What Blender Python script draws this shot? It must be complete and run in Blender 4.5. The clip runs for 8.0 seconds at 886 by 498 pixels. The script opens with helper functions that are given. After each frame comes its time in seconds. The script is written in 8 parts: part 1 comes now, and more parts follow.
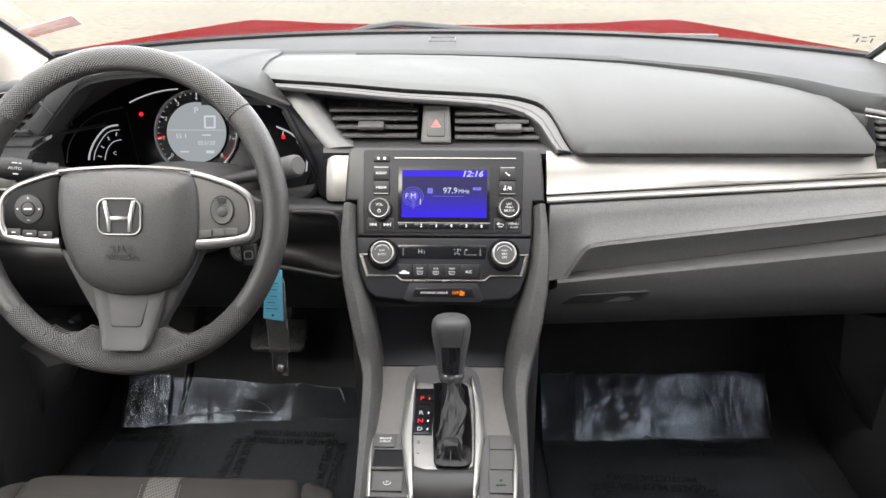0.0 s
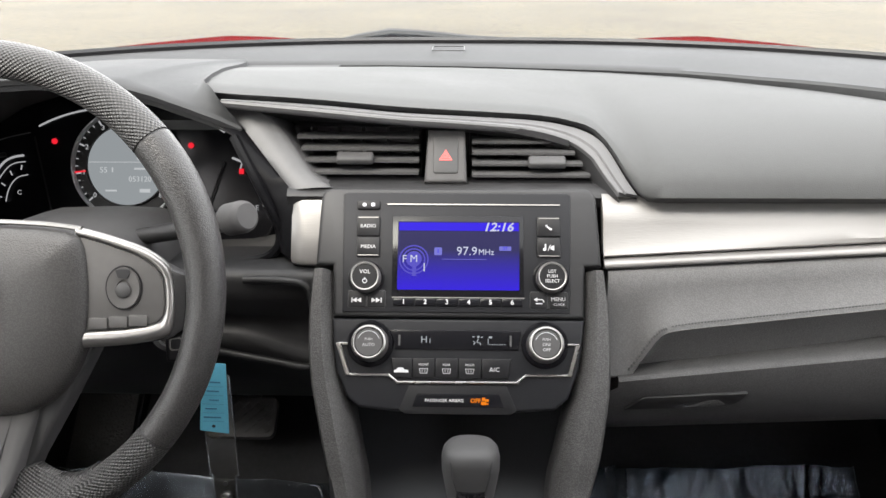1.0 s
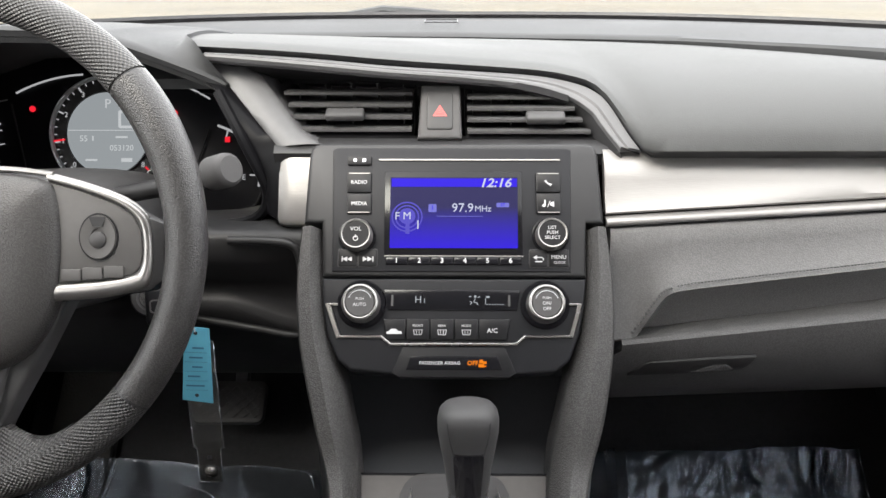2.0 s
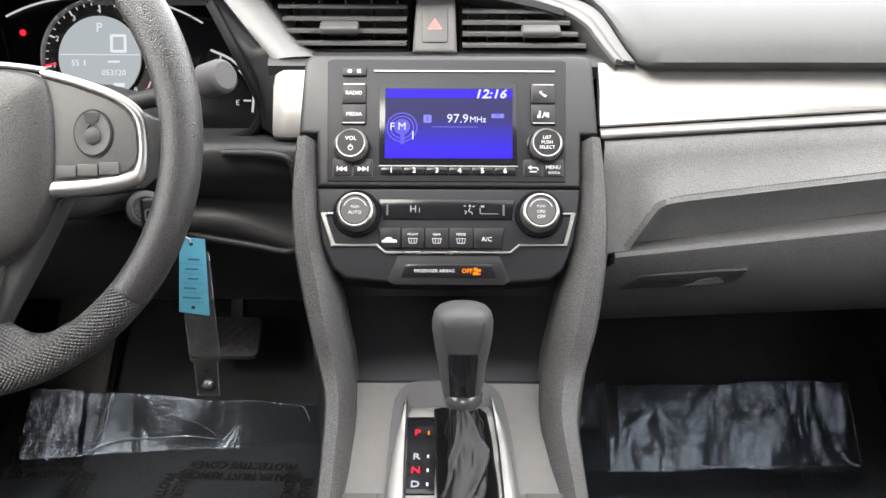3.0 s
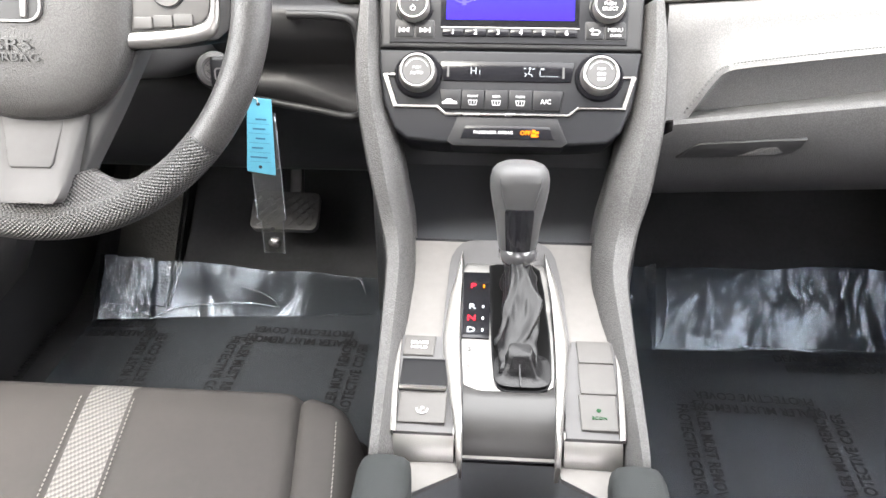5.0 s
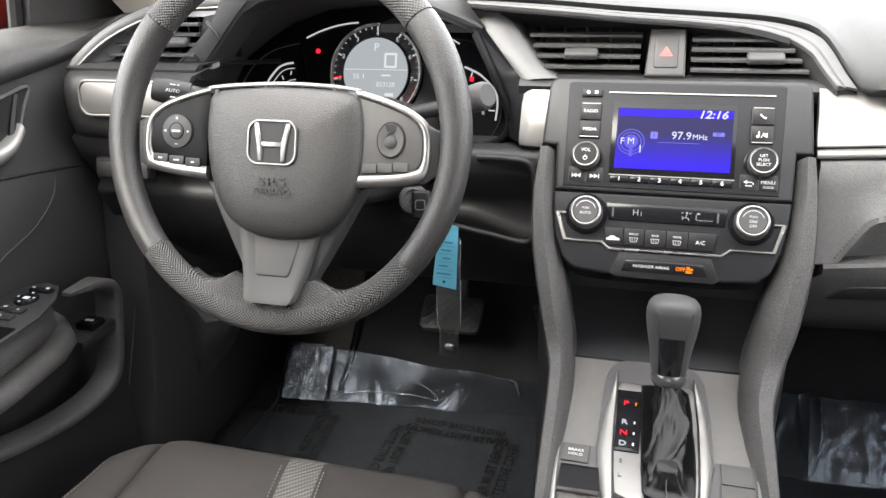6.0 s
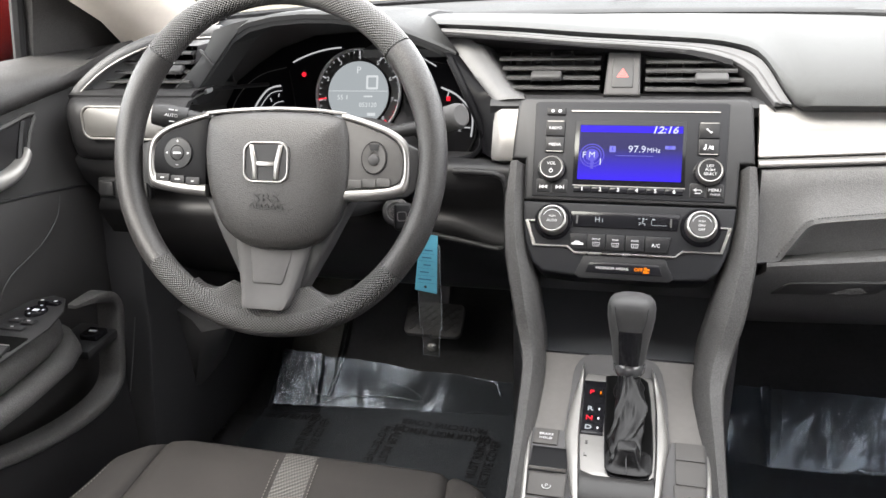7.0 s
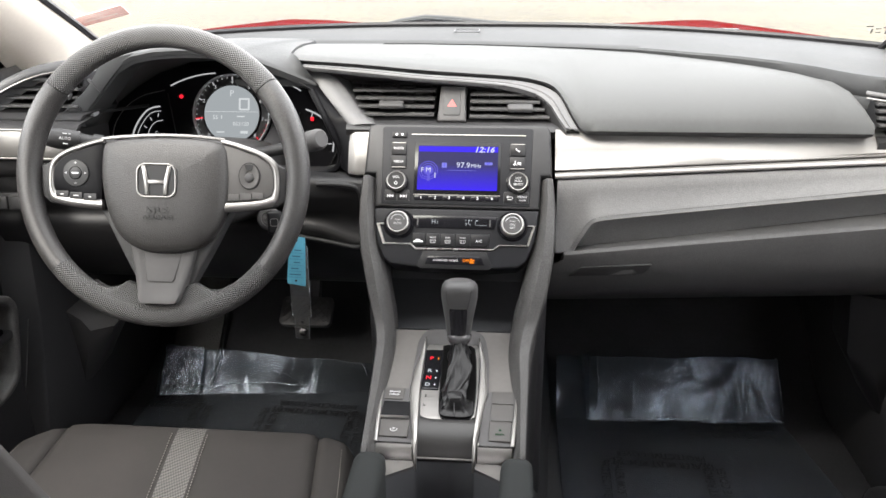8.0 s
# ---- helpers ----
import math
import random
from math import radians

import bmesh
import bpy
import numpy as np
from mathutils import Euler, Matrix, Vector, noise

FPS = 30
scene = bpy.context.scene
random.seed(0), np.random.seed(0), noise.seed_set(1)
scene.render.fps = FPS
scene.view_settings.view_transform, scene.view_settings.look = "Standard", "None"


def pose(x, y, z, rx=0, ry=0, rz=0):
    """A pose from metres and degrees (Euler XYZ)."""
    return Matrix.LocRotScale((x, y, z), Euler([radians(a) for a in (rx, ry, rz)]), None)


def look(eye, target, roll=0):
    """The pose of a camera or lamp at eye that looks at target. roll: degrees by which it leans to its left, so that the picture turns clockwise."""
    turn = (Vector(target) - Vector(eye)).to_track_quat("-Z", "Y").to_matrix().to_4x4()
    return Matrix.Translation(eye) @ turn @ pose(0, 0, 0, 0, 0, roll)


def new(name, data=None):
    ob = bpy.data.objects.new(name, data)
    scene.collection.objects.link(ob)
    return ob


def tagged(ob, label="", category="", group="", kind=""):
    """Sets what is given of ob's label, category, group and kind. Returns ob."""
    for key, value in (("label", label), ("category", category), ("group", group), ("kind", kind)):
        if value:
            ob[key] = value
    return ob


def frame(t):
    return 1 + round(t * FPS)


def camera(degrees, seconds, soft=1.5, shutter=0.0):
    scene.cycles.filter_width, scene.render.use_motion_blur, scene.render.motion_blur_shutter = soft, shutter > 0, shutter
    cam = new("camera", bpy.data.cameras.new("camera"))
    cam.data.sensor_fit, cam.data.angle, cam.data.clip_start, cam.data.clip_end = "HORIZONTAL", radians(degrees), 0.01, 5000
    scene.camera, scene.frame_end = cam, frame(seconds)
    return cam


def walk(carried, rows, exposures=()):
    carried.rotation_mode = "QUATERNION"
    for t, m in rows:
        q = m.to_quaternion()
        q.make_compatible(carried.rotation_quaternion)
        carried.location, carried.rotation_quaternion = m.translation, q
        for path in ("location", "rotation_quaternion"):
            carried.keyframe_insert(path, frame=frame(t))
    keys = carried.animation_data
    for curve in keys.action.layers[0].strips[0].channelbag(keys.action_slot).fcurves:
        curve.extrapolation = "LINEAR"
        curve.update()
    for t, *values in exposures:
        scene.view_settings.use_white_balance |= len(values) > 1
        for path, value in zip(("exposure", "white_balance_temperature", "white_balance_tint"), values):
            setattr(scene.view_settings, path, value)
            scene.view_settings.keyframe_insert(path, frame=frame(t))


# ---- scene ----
cam = camera(60.4, 8.0)
PATH = [
    (0, (0.021, 0.045, 1.229), (-0.037, 1.872, 0.417), -0.3),
    (0.5, (0.007, 0.199, 1.197), (-0.045, 2.041, 0.42), -0.3),
    (1, (-0.005, 0.339, 1.158), (-0.05, 2.192, 0.408), -0.1),
    (1.2, (-0.007, 0.353, 1.15), (-0.047, 2.21, 0.41), 0.0),
    (2.3, (-0.008, 0.352, 1.094), (-0.028, 2.215, 0.366), -0.1),
    (2.5, (-0.007, 0.35, 1.09), (-0.025, 2.214, 0.367), 0.0),
    (3, (-0.009, 0.33, 1.059), (-0.015, 2.161, 0.253), 0.2),
    (3.5, (-0.008, 0.312, 1.03), (-0.012, 2.042, 0.025), 0.5),
    (4, (-0.006, 0.307, 1.008), (-0.012, 1.931, -0.159), 1.0),
    (4.5, (-0.005, 0.308, 1.005), (-0.016, 1.906, -0.197), 1.4),
    (5, (-0.016, 0.295, 1.037), (-0.144, 2.003, 0.003), -0.4),
    (5.2, (-0.019, 0.278, 1.055), (-0.246, 2.042, 0.141), -1.2),
    (6.3, (-0.022, 0.191, 1.117), (-0.607, 1.933, 0.326), -2.3),
    (6.5, (-0.019, 0.18, 1.123), (-0.629, 1.919, 0.344), -2.4),
    (7, (0.002, 0.145, 1.129), (-0.48, 1.924, 0.353), -2.8),
    (7.5, (0.038, 0.076, 1.157), (-0.161, 1.897, 0.356), -2.0),
    (8, (0.062, -0.029, 1.206), (-0.101, 1.801, 0.415), -0.5),
]
# The path's glide, and the picture's brightening when the camera looks down into the dark.
EXPOSURES = [(0.0, 3.3), (0.5, 3.12), (1.2, 3.02), (2.3, 3.15), (2.6, 3.28), (3.2, 4.0), (3.8, 4.88), (4.6, 5.2), (5.2, 4.65), (6.3, 3.5), (7.2, 3.55), (8.0, 3.4)]
walk(cam, [(t, look(eye, target, roll)) for t, eye, target, roll in PATH], EXPOSURES)

# ---- light: a bright overcast sky, through the glass ----
world = bpy.data.worlds.new("sky")
scene.world = world
world.use_nodes = True
nt = world.node_tree
sky = nt.nodes.new("ShaderNodeTexSky")
sky.sky_type, sky.sun_disc = "NISHITA", False
sky.sun_elevation, sky.sun_rotation = radians(50), radians(212)
sky.dust_density, sky.air_density = 4.0, 1.0
haze = nt.nodes.new("ShaderNodeMix")
haze.data_type = "RGBA"
haze.inputs[0].default_value = 0.75
haze.inputs[7].default_value = (9.5, 8.75, 8.92, 1)
nt.links.new(sky.outputs[0], haze.inputs[6])
nt.links.new(haze.outputs[2], nt.nodes["Background"].inputs[0])
nt.nodes["Background"].inputs[1].default_value = 0.15
sun_data = bpy.data.lights.new("sun", "SUN")
sun_data.energy, sun_data.angle, sun_data.color = 0.7, radians(25), (1.0, 0.95, 0.88)
sun = new("sun", sun_data)
sun.matrix_world = look((0, 0, 0), (0.35, 0.55, -0.75))


# ---- materials ----
def node_mat(name):
    m = bpy.data.materials.new(name)
    m.use_nodes = True
    t = m.node_tree
    return m, t, t.nodes["Principled BSDF"]


def ramp(t, fac, a, b, lo=0.3, hi=0.7):
    r = t.nodes.new("ShaderNodeMapRange")
    r.inputs[1].default_value, r.inputs[2].default_value = lo, hi
    t.links.new(fac, r.inputs[0])
    mx = t.nodes.new("ShaderNodeMix")
    mx.data_type = "RGBA"
    mx.inputs[6].default_value, mx.inputs[7].default_value = (*a, 1), (*b, 1)
    t.links.new(r.outputs[0], mx.inputs[0])
    return mx.outputs[2]


def noise_node(t, scale, detail=4, stretch=(1, 1, 1)):
    co = t.nodes.new("ShaderNodeTexCoord")
    mp = t.nodes.new("ShaderNodeMapping")
    mp.inputs[3].default_value = stretch
    n = t.nodes.new("ShaderNodeTexNoise")
    n.inputs["Scale"].default_value, n.inputs["Detail"].default_value = scale, detail
    t.links.new(co.outputs["Object"], mp.inputs[0])
    t.links.new(mp.outputs[0], n.inputs[0])
    return n, mp


def surface(name, color, rough=0.5, metal=0.0, vary=0.12, patch=6.0, grain=0.0, grain_scale=900.0, fine=0.0, fine_scale=2500.0, stretch=(1, 1, 1), spec=0.5, coat=0.0, crease=0.0):
    """A plain surface with uneven colour and gloss at two scales, leather or moulded grain, and fine relief."""
    m, t, b = node_mat(name)
    n1, _ = noise_node(t, patch, 5, stretch)
    n2, _ = noise_node(t, patch * 25, 3, stretch)
    add = t.nodes.new("ShaderNodeMath")
    add.operation = "ADD"
    half = t.nodes.new("ShaderNodeMath")
    half.operation, half.inputs[1].default_value = "MULTIPLY", 0.4
    t.links.new(n2.outputs[0], half.inputs[0])
    t.links.new(n1.outputs[0], add.inputs[0])
    t.links.new(half.outputs[0], add.inputs[1])
    lo, hi = [c * (1 - vary) for c in color], [min(1, c * (1 + vary)) for c in color]
    t.links.new(ramp(t, add.outputs[0], lo, hi, 0.45, 0.95), b.inputs["Base Color"])
    rr = t.nodes.new("ShaderNodeMapRange")
    rr.inputs[1].default_value, rr.inputs[2].default_value = 0.45, 0.95
    rr.inputs[3].default_value, rr.inputs[4].default_value = rough * 0.88, min(1, rough * 1.12)
    t.links.new(add.outputs[0], rr.inputs[0])
    t.links.new(rr.outputs[0], b.inputs["Roughness"])
    b.inputs["Metallic"].default_value = metal
    b.inputs["Specular IOR Level"].default_value = spec
    b.inputs["Coat Weight"].default_value = coat
    b.inputs["Coat Roughness"].default_value = 0.05
    last = None
    if grain:
        co = t.nodes.new("ShaderNodeTexCoord")
        v = t.nodes.new("ShaderNodeTexVoronoi")
        v.feature = "F1"
        v.inputs["Scale"].default_value = grain_scale
        t.links.new(co.outputs["Object"], v.inputs[0])
        bp = t.nodes.new("ShaderNodeBump")
        bp.inputs["Strength"].default_value, bp.inputs["Distance"].default_value = grain, 0.35 / grain_scale
        bp.invert = True
        t.links.new(v.outputs["Distance"], bp.inputs["Height"])
        last = bp
        if crease:
            # Grain colour: lighter on each cell's middle, darker in the creases between.
            paint = b.inputs["Base Color"].links[0].from_socket
            grain_tint = t.nodes.new("ShaderNodeMix")
            grain_tint.data_type, grain_tint.blend_type = "RGBA", "MULTIPLY"
            grain_tint.inputs[0].default_value = 1.0
            t.links.new(paint, grain_tint.inputs[6])
            t.links.new(ramp(t, v.outputs["Distance"], [1 + 0.35 * crease] * 3, [1 - crease] * 3, 0.2, 0.62), grain_tint.inputs[7])
            t.links.new(grain_tint.outputs[2], b.inputs["Base Color"])
    if fine:
        n3, _ = noise_node(t, fine_scale, 2, stretch)
        bp = t.nodes.new("ShaderNodeBump")
        bp.inputs["Strength"].default_value, bp.inputs["Distance"].default_value = fine, 0.0004
        t.links.new(n3.outputs[0], bp.inputs["Height"])
        if last:
            t.links.new(last.outputs[0], bp.inputs["Normal"])
        last = bp
    if last:
        t.links.new(last.outputs[0], b.inputs["Normal"])
    return m


def glow(name, color, strength):
    m, t, b = node_mat(name)
    b.inputs["Base Color"].default_value = (0.004, 0.004, 0.005, 1)
    b.inputs["Roughness"].default_value = 0.4
    b.inputs["Specular IOR Level"].default_value = 0.02
    b.inputs["Emission Color"].default_value = (*color, 1)
    b.inputs["Emission Strength"].default_value = strength
    return m


def clear(name, tint, gloss, rough=0.02, wrinkle=0.0, wrinkle_scale=25.0, stretch=(1, 1, 1), milk=0.0, edge=0.5):
    """A thin clear sheet: what passes through, what it mirrors, and a trace of milkiness."""
    m, t, b = node_mat(name)
    t.nodes.remove(b)
    out = t.nodes["Material Output"]
    tr, gl = t.nodes.new("ShaderNodeBsdfTransparent"), t.nodes.new("ShaderNodeBsdfGlossy")
    tr.inputs[0].default_value = (*tint, 1)
    gl.inputs["Roughness"].default_value = rough
    gl.inputs["Color"].default_value = (0.72, 0.8, 0.9, 1)
    fr = t.nodes.new("ShaderNodeLayerWeight")
    fr.inputs[0].default_value = 0.5
    pw = t.nodes.new("ShaderNodeMath")
    pw.operation, pw.inputs[1].default_value = "POWER", 4.5
    t.links.new(fr.outputs["Facing"], pw.inputs[0])
    mm = t.nodes.new("ShaderNodeMath")
    mm.operation, mm.inputs[1].default_value, mm.inputs[2].default_value = "MULTIPLY_ADD", edge, gloss
    mm.use_clamp = True
    t.links.new(pw.outputs[0], mm.inputs[0])
    mix = t.nodes.new("ShaderNodeMixShader")
    t.links.new(mm.outputs[0], mix.inputs[0])
    t.links.new(tr.outputs[0], mix.inputs[1])
    t.links.new(gl.outputs[0], mix.inputs[2])
    last = mix
    if milk:
        df = t.nodes.new("ShaderNodeBsdfDiffuse")
        df.inputs[0].default_value = (0.35, 0.37, 0.38, 1)
        mk = t.nodes.new("ShaderNodeMixShader")
        mk.inputs[0].default_value = milk
        t.links.new(mix.outputs[0], mk.inputs[1])
        t.links.new(df.outputs[0], mk.inputs[2])
        last = mk
    if wrinkle:
        n, _ = noise_node(t, wrinkle_scale, 5, stretch)
        n.inputs["Distortion"].default_value = 0.6
        bp = t.nodes.new("ShaderNodeBump")
        bp.inputs["Strength"].default_value, bp.inputs["Distance"].default_value = wrinkle, 0.02
        t.links.new(n.outputs[0], bp.inputs["Height"])
        t.links.new(bp.outputs[0], gl.inputs["Normal"])
        t.links.new(bp.outputs[0], fr.inputs["Normal"])
    t.links.new(last.outputs[0], out.inputs[0])
    return m


def dimpled(name, color, rough, across, along, depth):
    """Moulded grip with rows of small diamonds, laid by the surface's own turns (uv)."""
    m, t, b = node_mat(name)
    b.inputs["Base Color"].default_value = (*color, 1)
    b.inputs["Roughness"].default_value = rough
    uv = t.nodes.new("ShaderNodeTexCoord")
    sp = t.nodes.new("ShaderNodeSeparateXYZ")
    t.links.new(uv.outputs["UV"], sp.inputs[0])

    def sine(a, fa, c, fc):
        n = t.nodes.new("ShaderNodeMath")
        n.operation, n.inputs[1].default_value = "MULTIPLY", fa
        t.links.new(a, n.inputs[0])
        k = t.nodes.new("ShaderNodeMath")
        k.operation, k.inputs[1].default_value = "MULTIPLY_ADD", fc
        t.links.new(c, k.inputs[0])
        t.links.new(n.outputs[0], k.inputs[2])
        s = t.nodes.new("ShaderNodeMath")
        s.operation = "SINE"
        t.links.new(k.outputs[0], s.inputs[0])
        return s.outputs[0]

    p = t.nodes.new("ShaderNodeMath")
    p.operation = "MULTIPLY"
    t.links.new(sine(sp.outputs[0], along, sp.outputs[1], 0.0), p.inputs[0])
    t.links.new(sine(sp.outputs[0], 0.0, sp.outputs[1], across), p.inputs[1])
    # Shade of the pits is put into the colour: dark lows, light ridges.
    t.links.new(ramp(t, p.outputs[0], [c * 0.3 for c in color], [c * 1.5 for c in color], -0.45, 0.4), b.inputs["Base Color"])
    b.inputs["Specular IOR Level"].default_value = 0.4
    bp = t.nodes.new("ShaderNodeBump")
    bp.inputs["Strength"].default_value, bp.inputs["Distance"].default_value = 1.0, depth
    t.links.new(p.outputs[0], bp.inputs["Height"])
    t.links.new(bp.outputs[0], b.inputs["Normal"])
    return m


def banded(name, dark, light, scale, turn, rough=0.8, ribs=0.6):
    """Woven ribs, slanting across a strip of cloth."""
    m, t, b = node_mat(name)
    co = t.nodes.new("ShaderNodeTexCoord")
    mp = t.nodes.new("ShaderNodeMapping")
    mp.inputs[2].default_value = (0, 0, radians(turn))
    w = t.nodes.new("ShaderNodeTexWave")
    w.inputs["Scale"].default_value, w.inputs["Distortion"].default_value = scale, 0.4
    w.inputs["Detail Scale"].default_value = 3
    t.links.new(co.outputs["Object"], mp.inputs[0])
    t.links.new(mp.outputs[0], w.inputs[0])
    cross = t.nodes.new("ShaderNodeMapping")
    cross.inputs[2].default_value = (0, 0, radians(turn - 78))
    w2 = t.nodes.new("ShaderNodeTexWave")
    w2.inputs["Scale"].default_value, w2.inputs["Distortion"].default_value = scale * 1.7, 0.6
    t.links.new(co.outputs["Object"], cross.inputs[0])
    t.links.new(cross.outputs[0], w2.inputs[0])
    weave = t.nodes.new("ShaderNodeMath")
    weave.operation, weave.inputs[1].default_value = "MULTIPLY_ADD", 0.45
    half = t.nodes.new("ShaderNodeMath")
    half.operation, half.inputs[1].default_value = "MULTIPLY", 0.65
    t.links.new(w.outputs[0], half.inputs[0])
    t.links.new(w2.outputs[0], weave.inputs[0])
    t.links.new(half.outputs[0], weave.inputs[2])
    t.links.new(ramp(t, weave.outputs[0], dark, light, 0.3, 0.8), b.inputs["Base Color"])
    b.inputs["Roughness"].default_value = rough
    bp = t.nodes.new("ShaderNodeBump")
    bp.inputs["Strength"].default_value, bp.inputs["Distance"].default_value = ribs, 0.002
    t.links.new(w.outputs[0], bp.inputs["Height"])
    t.links.new(bp.outputs[0], b.inputs["Normal"])
    return m


M_DASH = surface("dash_skin", (0.036, 0.037, 0.038), 0.7, grain=0.3, grain_scale=900, spec=0.1)
M_PAD = surface("pad_skin", (0.044, 0.045, 0.045), 0.7, grain=0.25, grain_scale=900, spec=0.12)
M_SOFT = surface("soft_panel", (0.092, 0.0912, 0.0905), 0.55, grain=0.45, grain_scale=800, spec=0.25, crease=0.2)
M_GLOVE = surface("glovebox_skin", (0.056, 0.0555, 0.0555), 0.58, grain=0.6, grain_scale=800, spec=0.2, crease=0.25)
M_BLACK = surface("black_plastic", (0.0125, 0.0125, 0.013), 0.48, fine=0.25, spec=0.24)
M_PANEL = surface("panel_plastic", (0.0145, 0.0145, 0.015), 0.46, fine=0.15, spec=0.24)
M_FACE = surface("face_black", (0.0075, 0.0077, 0.0088), 0.48, fine=0.15, spec=0.14)
M_KEY = surface("key_black", (0.006, 0.006, 0.0066), 0.42, vary=0.05, spec=0.16)
# Black for the shade of hollows that are not cut out.
M_WELL_SHADE = surface("well_shade", (0.003, 0.003, 0.003), 0.9, spec=0.02)
M_DEEP = surface("deep_black", (0.008, 0.008, 0.009), 0.55, fine=0.2)
M_GLOSS = surface("gloss_black", (0.006, 0.006, 0.007), 0.14, vary=0.05, fine=0.02, fine_scale=300, spec=0.14)
M_STRIP = surface("strip_leather", (0.05, 0.049, 0.048), 0.5, grain=0.8, grain_scale=900, spec=0.22, crease=0.45)
M_BIN = surface("bin_plastic", (0.037, 0.0385, 0.041), 0.6, fine=0.15, spec=0.2)
M_CAP = surface("knob_cap_grey", (0.052, 0.051, 0.051), 0.55, spec=0.08)
M_TRIM = surface("spoke_silver", (0.185, 0.181, 0.174), 0.3, metal=0.8, vary=0.05)
M_SILVER = surface("brushed_silver", (0.175, 0.17, 0.162), 0.38, metal=0.5, fine=0.25, fine_scale=900, vary=0.08, stretch=(0.12, 1, 1))
M_CHROME = surface("satin_chrome", (0.48, 0.475, 0.46), 0.27, metal=1.0, vary=0.04)
M_SATIN = surface("satin_metal", (0.2, 0.195, 0.185), 0.4, metal=0.8, fine=0.15, fine_scale=1200, vary=0.05)
M_GREY = surface("gunmetal_plate", (0.084, 0.080, 0.076), 0.55, metal=0.0, fine=0.1, spec=0.05)
M_BROW = surface("brow_plastic", (0.065, 0.065, 0.066), 0.45, fine=0.2, spec=0.2)
M_WHITE = surface("legend_white", (0.34, 0.34, 0.345), 0.5, vary=0.05)
M_TICK = surface("dial_marks", (0.45, 0.46, 0.48), 0.5, vary=0.05)
M_CLOTH = surface("seat_cloth", (0.0255, 0.0236, 0.0225), 0.9, fine=0.6, fine_scale=1600, vary=0.2, spec=0.15)
M_CLOTH2 = surface("bolster_cloth", (0.0255, 0.0236, 0.0225), 0.85, fine=0.5, fine_scale=1400, vary=0.2, spec=0.15)
M_STRIPE = banded("stripe_weave", (0.027, 0.0252, 0.0238), (0.078, 0.0745, 0.07), 60, 52)
M_THREAD = surface("thread", (0.115, 0.11, 0.1), 0.8)
M_THREAD_DARK = surface("dark_thread", (0.03, 0.03, 0.03), 0.7)
M_ARM = surface("armrest_cloth", (0.0105, 0.0118, 0.0118), 0.85, fine=0.6, fine_scale=1100, vary=0.2, spec=0.15)
M_BOOT = surface("boot_leather", (0.0045, 0.0045, 0.0048), 0.28, grain=0.4, grain_scale=900, spec=0.16, crease=0.2)
M_PLATE = surface("gate_metal", (0.13, 0.126, 0.12), 0.36, metal=0.7, fine=0.15, fine_scale=1200, vary=0.05)
M_NOSE = surface("nose_satin", (0.02, 0.0195, 0.019), 0.42, fine=0.1, spec=0.22)
M_INSERT = surface("insert_gloss", (0.008, 0.008, 0.009), 0.08, vary=0.05, spec=0.55)
M_COLLAR = surface("collar_gloss", (0.07, 0.07, 0.072), 0.16, metal=0.4, vary=0.05, spec=0.6)
M_POD = surface("pod_grey", (0.06, 0.058, 0.056), 0.5, fine=0.1, spec=0.2)
M_SCOOP = surface("scoop_black", (0.004, 0.004, 0.0045), 0.3, spec=0.05)
M_KNOB = surface("knob_grey", (0.037, 0.0368, 0.037), 0.5, fine=0.1, spec=0.16)
M_BUTTON = surface("button_skin", (0.042, 0.04, 0.038), 0.5, fine=0.1, spec=0.15)
M_HANDLE = surface("handle_silver", (0.24, 0.235, 0.225), 0.5, metal=0.6, vary=0.05)
M_KICK = surface("kick_plastic", (0.026, 0.0262, 0.0275), 0.55, fine=0.2, spec=0.2)
M_CARPET = surface("carpet", (0.025, 0.0258, 0.0272), 0.95, fine=1.0, fine_scale=700, vary=0.3, spec=0.1)
M_RUBBER = surface("rubber", (0.03, 0.03, 0.031), 0.6, fine=0.3)
M_DOOR = surface("door_skin", (0.046, 0.045, 0.044), 0.55, grain=0.6, grain_scale=700, spec=0.28, crease=0.3)
M_ARMREST = surface("armrest_skin", (0.064, 0.0625, 0.061), 0.5, grain=0.6, grain_scale=700, spec=0.3, crease=0.3)
M_DOORCLOTH = surface("door_insert", (0.025, 0.0246, 0.0244), 0.75, fine=0.5, fine_scale=1300, spec=0.3)
M_BEIGE = surface("pillar_trim", (0.55, 0.51, 0.45), 0.75, fine=0.4, fine_scale=1500, vary=0.08)
M_HEADLINER = surface("headliner", (0.52, 0.5, 0.46), 0.9, fine=0.6, fine_scale=1200, vary=0.08)
M_RED = surface("red_paint", (0.055, 0.0045, 0.004), 0.5, vary=0.12, patch=3.0, spec=0.0)
M_HAZARD = surface("hazard_red", (0.42, 0.035, 0.03), 0.5, vary=0.05)
M_TAG = surface("blue_card", (0.085, 0.31, 0.41), 0.55, vary=0.08, patch=40)
M_PEN = surface("blue_ink", (0.025, 0.11, 0.18), 0.6)
M_INK = surface("film_print", (0.009, 0.009, 0.01), 0.6, spec=0.1)
M_ACRYL = clear("tag_holder", (0.7, 0.68, 0.62), 0.07, 0.08, 0.05, 200, milk=0.05)
M_GLASS = clear("window_glass", (0.93, 0.96, 0.94), 0.02)
M_FILM = clear("plastic_film", (0.74, 0.78, 0.82), 0.025, 0.16, 0.35, 17, (1.0, 0.7, 1), milk=0.03)
